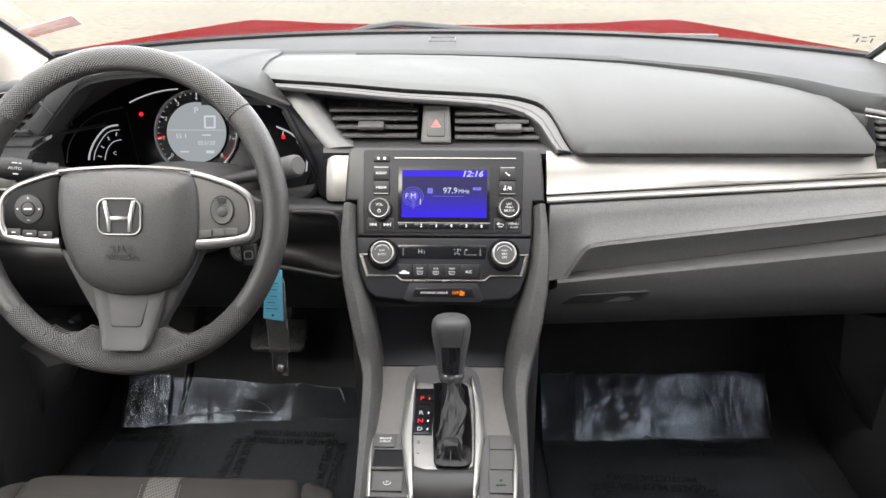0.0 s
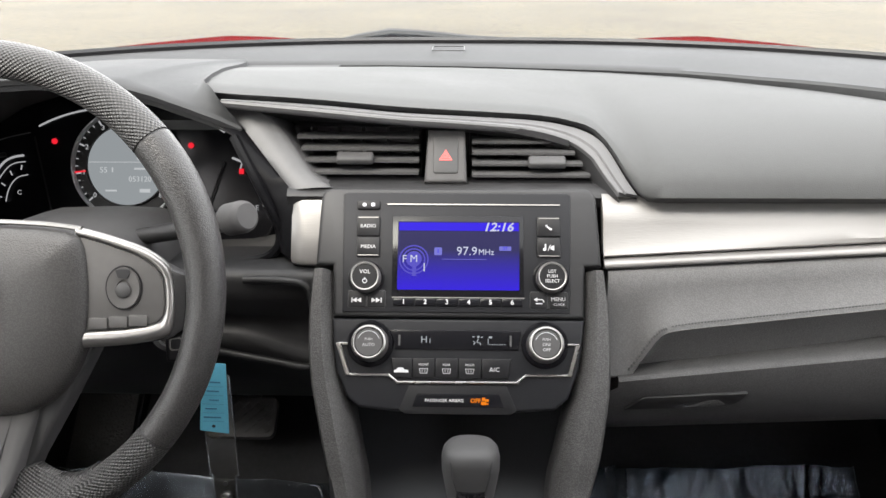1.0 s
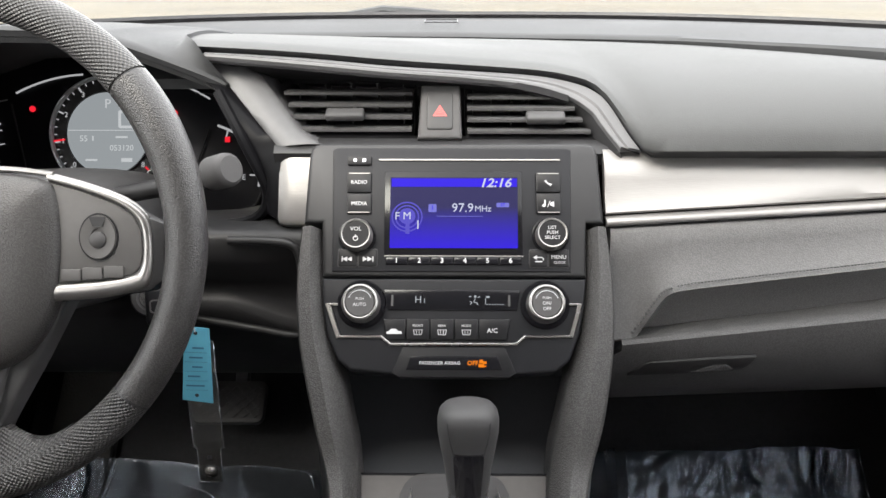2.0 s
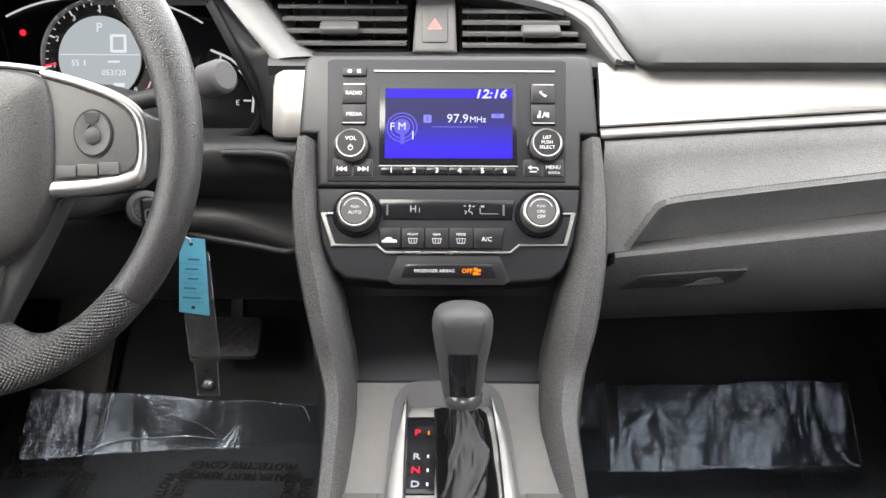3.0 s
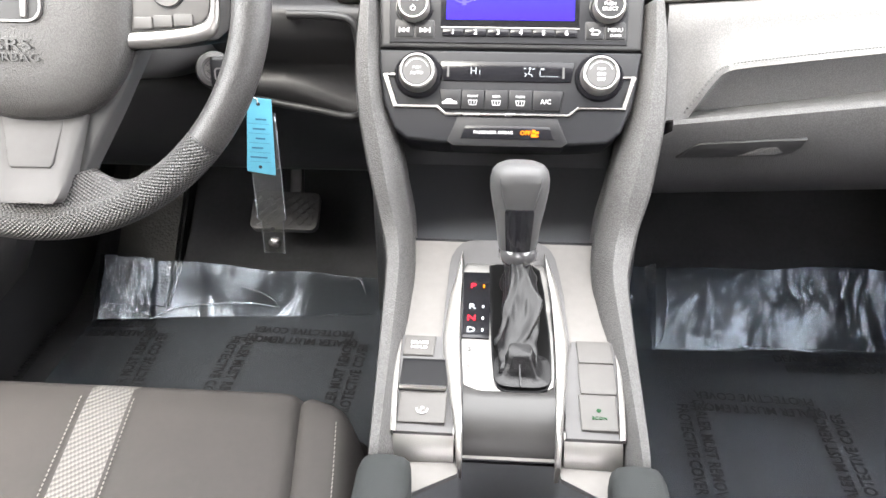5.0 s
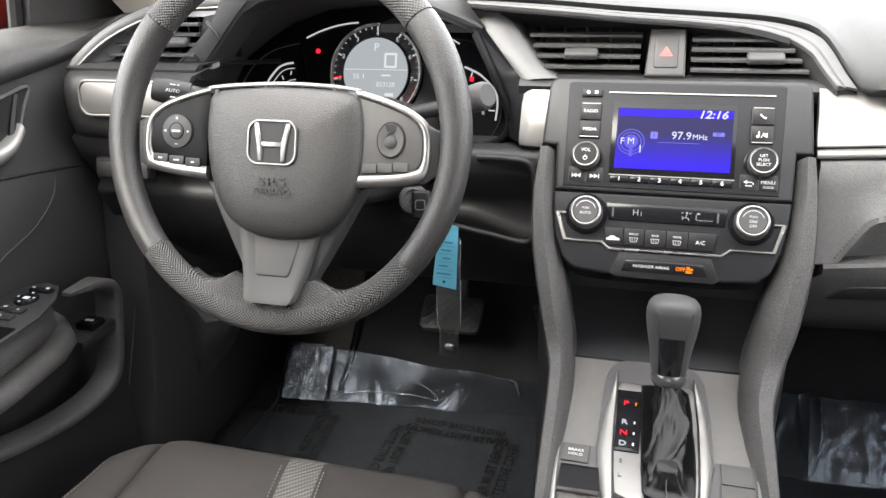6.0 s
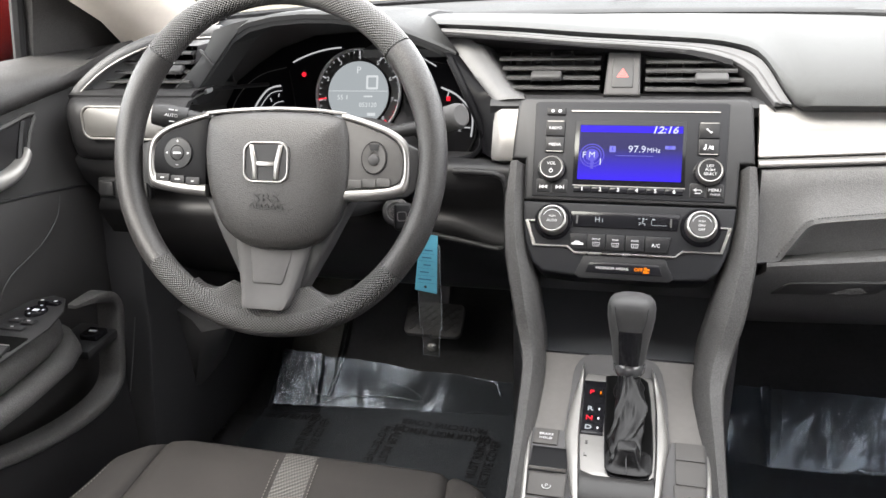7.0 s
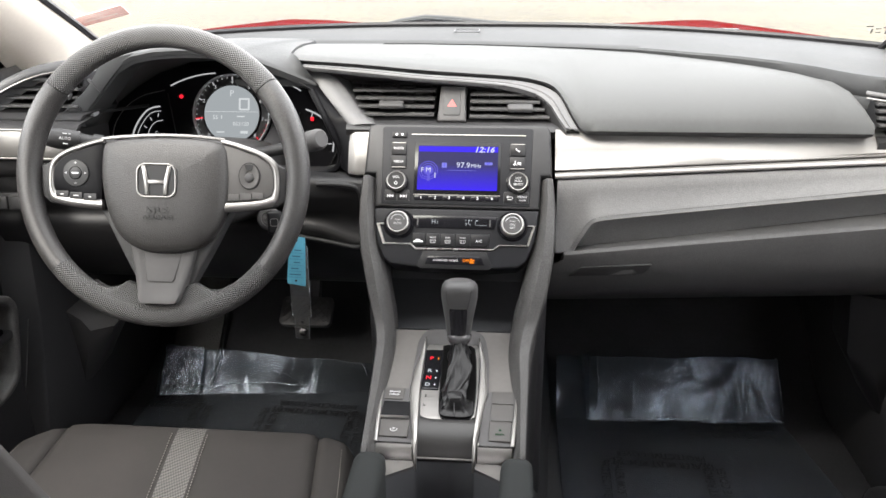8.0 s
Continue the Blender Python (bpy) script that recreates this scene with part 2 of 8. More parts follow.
M_FILM_UP = clear("plastic_film_fold", (0.64, 0.7, 0.76), 0.026, 0.18, 0.5, 15, (1.3, 0.7, 0.7), milk=0.032)
M_FILM_TAUT = clear("plastic_film_taut", (0.68, 0.72, 0.76), 0.012, 0.14, 0.4, 14, (1.6, 0.5, 0.5), milk=0.022, edge=0.12)
M_BUNCH = clear("plastic_film_bunched", (0.6, 0.63, 0.66), 0.09, 0.14, 0.5, 45, milk=0.05, edge=0.3)
M_CREASE = clear("plastic_film_crease", (0.75, 0.77, 0.8), 0.55, 0.15, 0.8, 60, milk=0.12)
M_MIRROR = surface("mirror", (0.9, 0.9, 0.9), 0.02, metal=1.0, vary=0.01)
M_STICKER = surface("faded_sticker", (0.7, 0.45, 0.42), 0.6, vary=0.2, patch=60)
M_STICKER_W = surface("sticker_white", (0.8, 0.78, 0.76), 0.6)
M_LCD = glow("lcd_grey", (0.31, 0.335, 0.35), 0.115)
M_LCD_TXT = glow("lcd_text", (0.75, 0.78, 0.8), 0.085)
M_DIALLIT = glow("dial_lit", (0.75, 0.76, 0.78), 0.065)
M_BLUE = glow("screen_blue", (0.035, 0.006, 1.0), 0.1)


def screen_material(low, high, dark, light, strength):
    """A lit screen whose blue deepens upwards between two heights along the radio's face."""
    m, t, b = node_mat("screen_gradient")
    co = t.nodes.new("ShaderNodeTexCoord")
    sp = t.nodes.new("ShaderNodeSeparateXYZ")
    t.links.new(co.outputs["Object"], sp.inputs[0])
    b.inputs["Base Color"].default_value = (0.004, 0.004, 0.005, 1)
    b.inputs["Roughness"].default_value = 0.4
    b.inputs["Specular IOR Level"].default_value = 0.02
    t.links.new(ramp(t, sp.outputs[2], light, dark, low, high), b.inputs["Emission Color"])
    b.inputs["Emission Strength"].default_value = strength
    return m


M_SCREEN = screen_material(0.868, 0.897, (0.034, 0.03, 0.14), (0.036, 0.008, 0.9), 0.095)
M_BLUE_SOFT = glow("screen_soft", (0.13, 0.11, 0.75), 0.09)
M_BLUE_PALE = glow("screen_pale", (0.25, 0.25, 0.9), 0.09)
M_SCREEN_TXT = glow("screen_text", (0.75, 0.78, 1.0), 0.1)
M_LIT = glow("lit_white", (0.75, 0.8, 0.85), 0.07)
M_REDLIT = glow("lit_red", (1.0, 0.02, 0.04), 0.12)
M_ORANGE = glow("lit_orange", (1.0, 0.25, 0.0), 0.11)
M_GREEN = glow("lit_green", (0.1, 0.7, 0.2), 0.014)


def ground_material():
    m, t, b = node_mat("gravelly_concrete")
    n1, _ = noise_node(t, 0.5, 6)
    n2, _ = noise_node(t, 9, 8)
    v = t.nodes.new("ShaderNodeTexVoronoi")
    v.inputs["Scale"].default_value = 5.5
    c = t.nodes.new("ShaderNodeTexCoord")
    t.links.new(c.outputs["Object"], v.inputs[0])
    a = ramp(t, n1.outputs[0], (0.034, 0.026, 0.0125), (0.054, 0.043, 0.0215))
    mx = t.nodes.new("ShaderNodeMix")
    mx.data_type, mx.blend_type = "RGBA", "MULTIPLY"
    mx.inputs[0].default_value = 1.0
    t.links.new(a, mx.inputs[6])
    t.links.new(ramp(t, n2.outputs[0], (0.5, 0.46, 0.4), (1, 1, 1), 0.36, 0.5), mx.inputs[7])
    mz = t.nodes.new("ShaderNodeMix")
    mz.data_type, mz.blend_type = "RGBA", "MULTIPLY"
    mz.inputs[0].default_value = 1.0
    t.links.new(mx.outputs[2], mz.inputs[6])
    t.links.new(ramp(t, v.outputs["Distance"], (0.3, 0.26, 0.2), (1, 1, 1), 0.05, 0.2), mz.inputs[7])
    t.links.new(mz.outputs[2], b.inputs["Base Color"])
    b.inputs["Roughness"].default_value = 0.9
    bp = t.nodes.new("ShaderNodeBump")
    bp.inputs["Strength"].default_value, bp.inputs["Distance"].default_value = 0.5, 0.01
    t.links.new(n2.outputs[0], bp.inputs["Height"])
    t.links.new(bp.outputs[0], b.inputs["Normal"])
    return m


M_GROUND = ground_material()


# ---- building tools ----
def thing(name, at, label, category, group="", kind=""):
    ob = new(name)
    ob.empty_display_size = 0.02
    ob.location = at
    return tagged(ob, label, category, group, kind)


def solid(name, bm, mat, sharp=38):
    bmesh.ops.recalc_face_normals(bm, faces=bm.faces)
    me = bpy.data.meshes.new(name)
    bm.to_mesh(me)
    bm.free()
    me.materials.append(mat)
    me.polygons.foreach_set("use_smooth", [True] * len(me.polygons))
    me.set_sharp_from_angle(angle=radians(sharp))
    return me


def part(name, bm, mat, parent, label="", sharp=38, kind=""):
    ob = new(name, bm if isinstance(bm, bpy.types.Mesh) else solid(name, bm, mat, sharp))
    ob.parent = parent
    if parent.type == "EMPTY":
        ob.matrix_parent_inverse = Matrix.Translation(parent.location).inverted()
    return tagged(ob, label, kind=kind)


def setting(name, bm, mat, label="", sharp=38):
    return tagged(new(name, solid(name, bm, mat, sharp)), label, kind="structure")




def rbox(m, sx, sy, sz, r=0.0, n=2, bm=None):
    """A box of that size with rounded edges, its middle at the pose m."""
    own = bmesh.new()
    bmesh.ops.create_cube(own, size=1)
    bmesh.ops.scale(own, vec=(sx, sy, sz), verts=own.verts)
    if r:
        bmesh.ops.bevel(own, geom=list(own.edges), offset=min(r, 0.49 * min(sx, sy, sz)), segments=n, affect="EDGES", profile=0.5)
    own.transform(m)
    return join(bm, own)


def join(bm, own):
    if bm is None:
        return own
    me = bpy.data.meshes.new("tmp")
    own.to_mesh(me)
    own.free()
    bm.from_mesh(me)
    bpy.data.meshes.remove(me)
    return bm


def slab(m, pts, depth, r=0.0, n=2, bm=None):
    """A flat outline (in m's x and y), raised by depth along m's z from 0, with rounded upper edges."""
    own = bmesh.new()
    vs = [own.verts.new((x, y, 0)) for x, y in pts]
    f = own.faces.new(vs)
    if f.normal.z < 0:
        f.normal_flip()
    up = bmesh.ops.extrude_face_region(own, geom=[f])
    tops = [v for v in up["geom"] if isinstance(v, bmesh.types.BMVert)]
    bmesh.ops.translate(own, vec=(0, 0, depth), verts=tops)
    if r:
        edges = [e for e in own.edges if all(v.co.z > depth - 1e-6 for v in e.verts)]
        bmesh.ops.bevel(own, geom=edges, offset=r, segments=n, affect="EDGES", profile=0.5)
    own.transform(m)
    return join(bm, own)


def round_rect(w, h, r, n=5, cx=0.0, cy=0.0):
    pts = []
    for qx, qy, a0 in ((1, 1, 0), (-1, 1, 90), (-1, -1, 180), (1, -1, 270)):
        for i in range(n + 1):
            a = radians(a0 + 90 * i / n)
            pts.append((cx + qx * (w / 2 - r) + r * math.cos(a), cy + qy * (h / 2 - r) + r * math.sin(a)))
    return pts


def disc(r, n=40, cx=0.0, cy=0.0, sy=1.0):
    return [(cx + r * math.cos(2 * math.pi * i / n), cy + sy * r * math.sin(2 * math.pi * i / n)) for i in range(n)]


def frame_slab(m, outer, inner, depth, r=0.0, bm=None):
    """A flat ring between two outlines with as many points each, raised by depth."""
    own = bmesh.new()
    n = len(outer)
    lo_o = [own.verts.new((*p, 0)) for p in outer]
    lo_i = [own.verts.new((*p, 0)) for p in inner]
    hi_o = [own.verts.new((*p, depth)) for p in outer]
    hi_i = [own.verts.new((*p, depth)) for p in inner]
    for i in range(n):
        j = (i + 1) % n
        for a, b in ((hi_o, hi_i), (hi_i, lo_i), (lo_i, lo_o), (lo_o, hi_o)):
            own.faces.new((a[i], a[j], b[j], b[i]))
    if r:
        edges = [e for e in own.edges if all(v.co.z > depth - 1e-6 for v in e.verts)]
        edges = [e for e in edges if (e.verts[0] in hi_o) == (e.verts[1] in hi_o)]
        bmesh.ops.bevel(own, geom=edges, offset=r, segments=2, affect="EDGES", profile=0.5)
    own.transform(m)
    return join(bm, own)


def loft(rings, closed=True, caps=True, bm=None):
    """Rings of points joined one to the next; closed: each ring runs round."""
    own = bm or bmesh.new()
    vs = [[own.verts.new(p) for p in ring] for ring in rings]
    for a, b in zip(vs, vs[1:]):
        n = len(a)
        for i in range(n if closed else n - 1):
            j = (i + 1) % n
            own.faces.new((a[i], a[j], b[j], b[i]))
    if caps and closed:
        own.faces.new(vs[0])
        own.faces.new(vs[-1])
    return own


def shell(rows, down):
    """A sheet of points, given thickness: rows of points, and the offset of its back."""
    d = Vector(down)
    rings = []
    for row in rows:
        row = [Vector(p) for p in row]
        rings.append(row + [p + d for p in reversed(row)])
    return loft(rings)


def tube(path, radius, n=10, bm=None, squash=1.0, caps=True):
    """A round bar along a path; radius may be a list."""
    path = [Vector(p) for p in path]
    rings, side = [], None
    for i, p in enumerate(path):
        d = (path[min(i + 1, len(path) - 1)] - path[max(i - 1, 0)]).normalized()
        if side is None:
            side = d.orthogonal().normalized()
        side = (side - d * side.dot(d)).normalized()
        up = d.cross(side)
        r = radius[i] if isinstance(radius, (list, tuple)) else radius
        rings.append([p + side * r * math.cos(2 * math.pi * k / n) + up * r * squash * math.sin(2 * math.pi * k / n) for k in range(n)])
    return loft(rings, caps=caps, bm=bm)


def turned(m, profile, n=32, bm=None):
    """A body of revolution about m's z: rows of radius and height."""
    rings = [[m @ Vector((max(r, 1e-5) * math.cos(2 * math.pi * k / n), max(r, 1e-5) * math.sin(2 * math.pi * k / n), z)) for k in range(n)] for r, z in profile]
    return loft(rings, bm=bm)


def spline(pts, n=8):
    """A smooth run through points."""
    pts = [Vector(p) for p in pts]
    out = []
    for i in range(len(pts) - 1):
        p0, p1, p2, p3 = pts[max(i - 1, 0)], pts[i], pts[i + 1], pts[min(i + 2, len(pts) - 1)]
        for k in range(n):
            t = k / n
            out.append(0.5 * (2 * p1 + (p2 - p0) * t + (2 * p0 - 5 * p1 + 4 * p2 - p3) * t * t + (3 * p1 - p0 - 3 * p2 + p3) * t**3))
    out.append(pts[-1])
    return out


def lerp_table(rows, x):
    """A value, or values, read between rows of (x, value, ...)."""
    if x <= rows[0][0]:
        return rows[0][1:] if len(rows[0]) > 2 else rows[0][1]
    for a, b in zip(rows, rows[1:]):
        if x <= b[0]:
            k = (x - a[0]) / (b[0] - a[0])
            v = tuple(p + (q - p) * k for p, q in zip(a[1:], b[1:]))
            return v if len(v) > 1 else v[0]
    return rows[-1][1:] if len(rows[-1]) > 2 else rows[-1][1]


def lettering(body, m, size, mat, parent, depth=0.0003, align="CENTER", name="lettering", squeeze=1.0, label="", bold=0.0, shear=0.0):
    cu = bpy.data.curves.new("lettering", "FONT")
    cu.body, cu.size, cu.extrude, cu.align_x, cu.align_y, cu.resolution_u = body, size, depth, align, "CENTER", 2
    cu.offset, cu.shear = bold, shear
    tmp = bpy.data.objects.new("lettering_tmp", cu)
    scene.collection.objects.link(tmp)
    me = bpy.data.meshes.new_from_object(tmp)
    bpy.data.objects.remove(tmp)
    me.transform(m @ Matrix.Diagonal((squeeze, 1, 1, 1)))
    me.materials.clear()
    me.materials.append(mat)
    return part(name, me, mat, parent, label)


def axes(o, x, y, z):
    """A pose from an origin and three directions."""
    m = Matrix((x, y, z)).transposed().to_4x4()
    m.translation = o
    return m


# ---- outside and the cabin's shell ----
bm = bmesh.new()
bmesh.ops.create_grid(bm, x_segments=2, y_segments=2, size=400)
setting("ground", bm, M_GROUND, "sunlit pale gravelly concrete of the lot")

X0 = -0.005


def y_far(x):
    return 1.622 - 0.73 * abs(x) ** 2.6


# Bonnet: its crest shows just over the dashboard's far edge.
car_bonnet = thing("car_bonnet", (0, 1.7, 0.7), "glossy red painted car bonnet", "bonnet")
rows = []
for i in range(29):
    x = -0.84 + 1.68 * i / 28
    rim = max(0.0, (abs(x) - 0.7) / 0.14)
    row = []
    for k in range(14):
        y = 1.66 - 0.35 * (abs(x) / 0.84) ** 2.4 + 1.35 * k / 13
        s = y - 1.66
        z = 0.9635 + 0.016 * (x / 0.75) ** 2 - 0.084 * s - 0.5 * max(0, s - 1.05) ** 2 + 0.004 * math.exp(-((abs(x) - 0.64) / 0.12) ** 2) * min(1, 2 * max(0, s)) - 0.05 * rim**3
        row.append((x, y, z))
    rows.append(row)
part("panel", shell(rows, (0, 0, -0.25)), M_RED, car_bonnet)
cowl = bmesh.new()
cowl = loft([[Vector((x, y_far(x) + 0.012 + dy, z)) for dy, z in ((0, 0.93), (0, 0.982), (0.03, 0.986), (0.09, 0.972), (0.09, 0.93))] for x in [-0.84 + 0.08 * i for i in range(22)]])
part("cowl", cowl, M_BLACK, car_bonnet, "black plastic cowl")

wiper = thing("windscreen_wiper", (-0.1, 1.72, 0.99), "black wiper arm parked below the windscreen", "wiper")
part("arm", tube([(0.55, 1.62, 0.984), (0.2, 1.70, 0.990), (0.02, 1.73, 0.996), (-0.08, 1.735, 1.004), (-0.13, 1.735, 1.007), (-0.19, 1.74, 0.998), (-0.24, 1.745, 0.985)], [0.004, 0.006, 0.007, 0.008, 0.008, 0.007, 0.006], 8), M_BLACK, wiper)
part("blade", rbox(pose(0.25, 1.725, 0.984, 0, 0, -4), 0.6, 0.012, 0.012, 0.003), M_RUBBER, wiper)


def y_top(x):
    return 0.62 - 0.25 * abs(x) ** 2


# Windscreen, with its black border.
screen_rows = []
for i in range(25):
    x = -0.69 + 1.38 * i / 24
    lo = Vector((x, y_far(x) + 0.008, 1.004))
    hi = Vector((x * 0.86, y_top(x), 1.345))
    screen_rows.append([lo.lerp(hi, k / 8) + Vector((0, 0.0, 0.03 * math.sin(math.pi * k / 8))) for k in range(9)])
windscreen = thing("windscreen", (0, 1.63, 1.0), "clear laminated windscreen with a black border", "windscreen")
glass = part("pane", shell(screen_rows, (0, 0.003, 0.004)), M_GLASS, windscreen)
glass.visible_shadow = False
border = loft([[Vector((x, y_far(x) + a, b)) for a, b in ((0.004, 0.994), (0.004, 1.009), (-0.008, 1.0135), (-0.01, 1.009), (-0.006, 1.003), (-0.006, 0.994))] for x in [-0.69 + 1.38 * i / 40 for i in range(41)]])
part("black_border", border, M_DEEP, windscreen)
for s in (-1, 1):
    edge = [screen_rows[0 if s < 0 else -1][k] + Vector((-s * 0.004, 0, -0.004)) for k in range(9)]
    part("black_border", tube(edge, 0.006, 6), M_DEEP, windscreen)


def on_screen(x, y):
    """The height of the windscreen's inner face."""
    lo, hi = y_far(x) + 0.008, y_top(x)
    k = (lo - y) / (lo - hi)
    return 1.004 + k * 0.341 + 0.03 * math.sin(math.pi * k)


sticker = thing("inspection_sticker", (-0.735, 1.42, on_screen(-0.68, 1.34)), "faded red and white sticker on the windscreen", "sticker")
a, b, c = Vector((-0.7502, 1.3703, 1.0459)), Vector((-0.6545, 1.3778, 1.0692)), Vector((-0.6694, 1.4078, 1.0474))
sx, sy = (b - a).normalized(), None
n_ = (b - a).cross(c - b).normalized()
sy = n_.cross(sx)
ms = axes(a, sx, -sy if (c - b).dot(sy) < 0 else sy, n_)
part("paper", slab(ms, [(0, 0), (0.098, 0), (0.096, 0.038), (0.002, 0.038)], 0.001), M_STICKER, sticker)
for i in range(4):
    part("printed_bar", slab(ms, [(0.006 + 0.004 * (i % 2), 0.005 + i * 0.006), (0.078 - 0.012 * (i % 3), 0.005 + i * 0.006), (0.078 - 0.012 * (i % 3), 0.008 + i * 0.006), (0.006 + 0.004 * (i % 2), 0.008 + i * 0.006)], 0.0016), M_STICKER_W, sticker)
sticker2 = thing("small_sticker", (0.71, 1.40, 1.02), "small dark lettered sticker on the windscreen", "sticker")
for i, (dx, dz, w, h) in enumerate(((0, 0.004, 0.012, 0.003), (0.004, -0.004, 0.003, 0.012), (0.015, 0, 0.009, 0.0025), (0.015, -0.006, 0.009, 0.0025), (0.028, 0.002, 0.011, 0.003), (0.028, -0.005, 0.003, 0.012))):
    part("printed_bar", rbox(pose(0.685 + dx, 1.40, 1.028 + dz, 30, 0, 0), w, 0.001, h * 0.75), M_GREY, sticker2)

# Headliner, pillars, rear closing walls.
roof = []
for i in range(13):
    x = -0.62 + 1.24 * i / 12
    roof.append([(x, y, 1.36 - 0.06 * (x / 0.62) ** 4 - 0.02 * ((y + 0.2) / 1.1) ** 2) for y in [y_top(x) + 0.02 - k * 0.24 for k in range(9)]])
setting("ceiling", shell(roof, (0, 0, 0.03)), M_HEADLINER, "pale cloth headliner of the car")
for s, nm in ((-1, "wall_pillar_1"), (1, "wall_pillar_2")):
    edge = screen_rows[0 if s < 0 else -1]
    sec = []
    for k in range(-2, 9):
        e = edge[max(k, 0)] + (Vector((s * 0.012, 0.03, 0.03)) * k if k < 0 else Vector((0, 0, 0)))
        back = 0.16 if k < 1 else 0.13 - 0.006 * k
        sec.append([e + Vector((s * 0.004, 0.012, 0.0)), e + Vector((-s * 0.004, -0.008, -0.012)), e + Vector((s * 0.006, -0.05, -0.026)), e + Vector((s * 0.035, -0.7 * back, -0.038)), e + Vector((s * 0.075, -back, -0.03)), e + Vector((s * 0.1, -back + 0.02, 0.0)), e + Vector((s * 0.08, 0.0, 0.02))])
    setting(nm, loft(sec), M_BEIGE, "light beige windscreen pillar trim", sharp=70)
for s, nm in ((-1, "wall_b_pillar_1"), (1, "wall_b_pillar_2")):
    setting(nm, rbox(pose(s * 0.74, -0.02, 0.9, 0, s * -8, 0), 0.06, 0.14, 0.95, 0.02), M_BEIGE, "beige door pillar trim")
setting("wall_rear", rbox(pose(0, -1.05, 0.62, -12, 0, 0), 1.5, 0.12, 0.8, 0.04), M_CLOTH, "dark cloth rear bench back")
setting("wall_rear_shelf", rbox(pose(0, -1.35, 0.98), 1.5, 0.5, 0.05, 0.01), M_CARPET, "dark rear shelf")
for s, nm in ((-1, "wall_rear_pillar_1"), (1, "wall_rear_pillar_2")):
    setting(nm, rbox(pose(s * 0.68, -1.15, 1.1, 0, s * -14, 0), 0.06, 0.5, 0.55, 0.02), M_BEIGE, "beige rear pillar trim")
for s, nm in ((-1, "wall_rear_door_1"), (1, "wall_rear_door_2")):
    setting(nm, rbox(pose(s * 0.78, -0.52, 0.62), 0.08, 0.95, 0.72, 0.03), M_DOOR, "dark rear door lining")

# Floor, tunnel, toe board.
F = 0.305
prof = [(-1.1, F), (1.28, F), (1.36, F + 0.035), (1.52, F + 0.16), (1.66, F + 0.32), (1.68, 0.9)]
setting("floor", shell([[(x, y, z) for y, z in prof] for x in (-0.78, -0.4, -0.1, 0.1, 0.4, 0.78)], (0, 0.02, -0.03)), M_CARPET, "black carpeted car floor and toe board")
for s, nm in ((-1, "wall_kick_1"), (1, "wall_kick_2")):
    setting(nm, slab(axes(Vector((s * 0.70, 0, 0)), (0, 1, 0), (0, 0, 1), (1, 0, 0)) if s > 0 else axes(Vector((-0.76, 0, 0)), (0, 1, 0), (0, 0, 1), (1, 0, 0)), [(0.95, F), (1.7, F), (1.7, 0.95), (1.06, 0.95), (1.02, 0.6)], 0.06, 0.008), M_KICK, "black footwell side panel")
    setting(nm.replace("kick", "sill"), rbox(pose(s * 0.70, 0.35, F + 0.03), 0.12, 1.3, 0.09, 0.025), M_BLACK, "black plastic door sill trim")
for s, nm in ((-1, "trim_kick_1"), (1, "trim_kick_2")):
    wedge = [[Vector((s * 0.715, y + 0.09, z)), Vector((s * 0.715, y, z)), Vector((s * (0.71 - 0.6 * w), y - 0.01, z)), Vector((s * (0.71 - w), y + 0.012, z)), Vector((s * (0.715 - w), y + 0.09, z))] for z, y, w in ((0.43, 1.11, 0.012), (0.47, 1.105, 0.035), (0.52, 1.10, 0.066), (0.55, 1.095, 0.083), *(((0.57, 1.096, 0.06), (0.585, 1.098, 0.02)) if s < 0 else ((0.66, 1.09, 0.1),)))]
    # Light on the driver's piece is put into a paler colour; passenger's is black.
    setting(nm, loft(wedge), M_BLACK if s > 0 else M_KNOB, "dark moulded corner trim of the footwell", sharp=50)
tunnel = loft([[Vector((x * w, y, z)) for x, z in ((-1.25, F), (-1.0, F + 0.12), (-0.8, top - 0.02), (-0.6, top), (0.6, top), (0.8, top - 0.02), (1.0, F + 0.12), (1.25, F))] for y, w, top in ((-0.9, 0.1, 0.5), (0.5, 0.1, 0.52), (0.9, 0.11, 0.54), (1.3, 0.13, 0.56), (1.6, 0.15, 0.6))])
setting("wall_tunnel", tunnel, M_CARPET, "black carpeted transmission tunnel")

# ---- dashboard ----
dash = thing("dashboard", (0, 1.2, 0.6), "dark grey grained dashboard with silver trim", "dashboard")

SEAM = [(-0.70, 1.29), (-0.6, 1.37), (-0.5, 1.425), (-0.42, 1.447), (-0.32, 1.449), (-0.21, 1.453), (-0.109, 1.456), (-0.005, 1.447), (0.096, 1.43), (0.194, 1.405), (0.286, 1.37), (0.328, 1.344), (0.367, 1.314), (0.405, 1.286), (0.44, 1.254), (0.47, 1.216), (0.497, 1.176), (0.518, 1.127), (0.53, 1.085), (0.55, 1.05), (0.6, 1.0), (0.72, 0.96)]
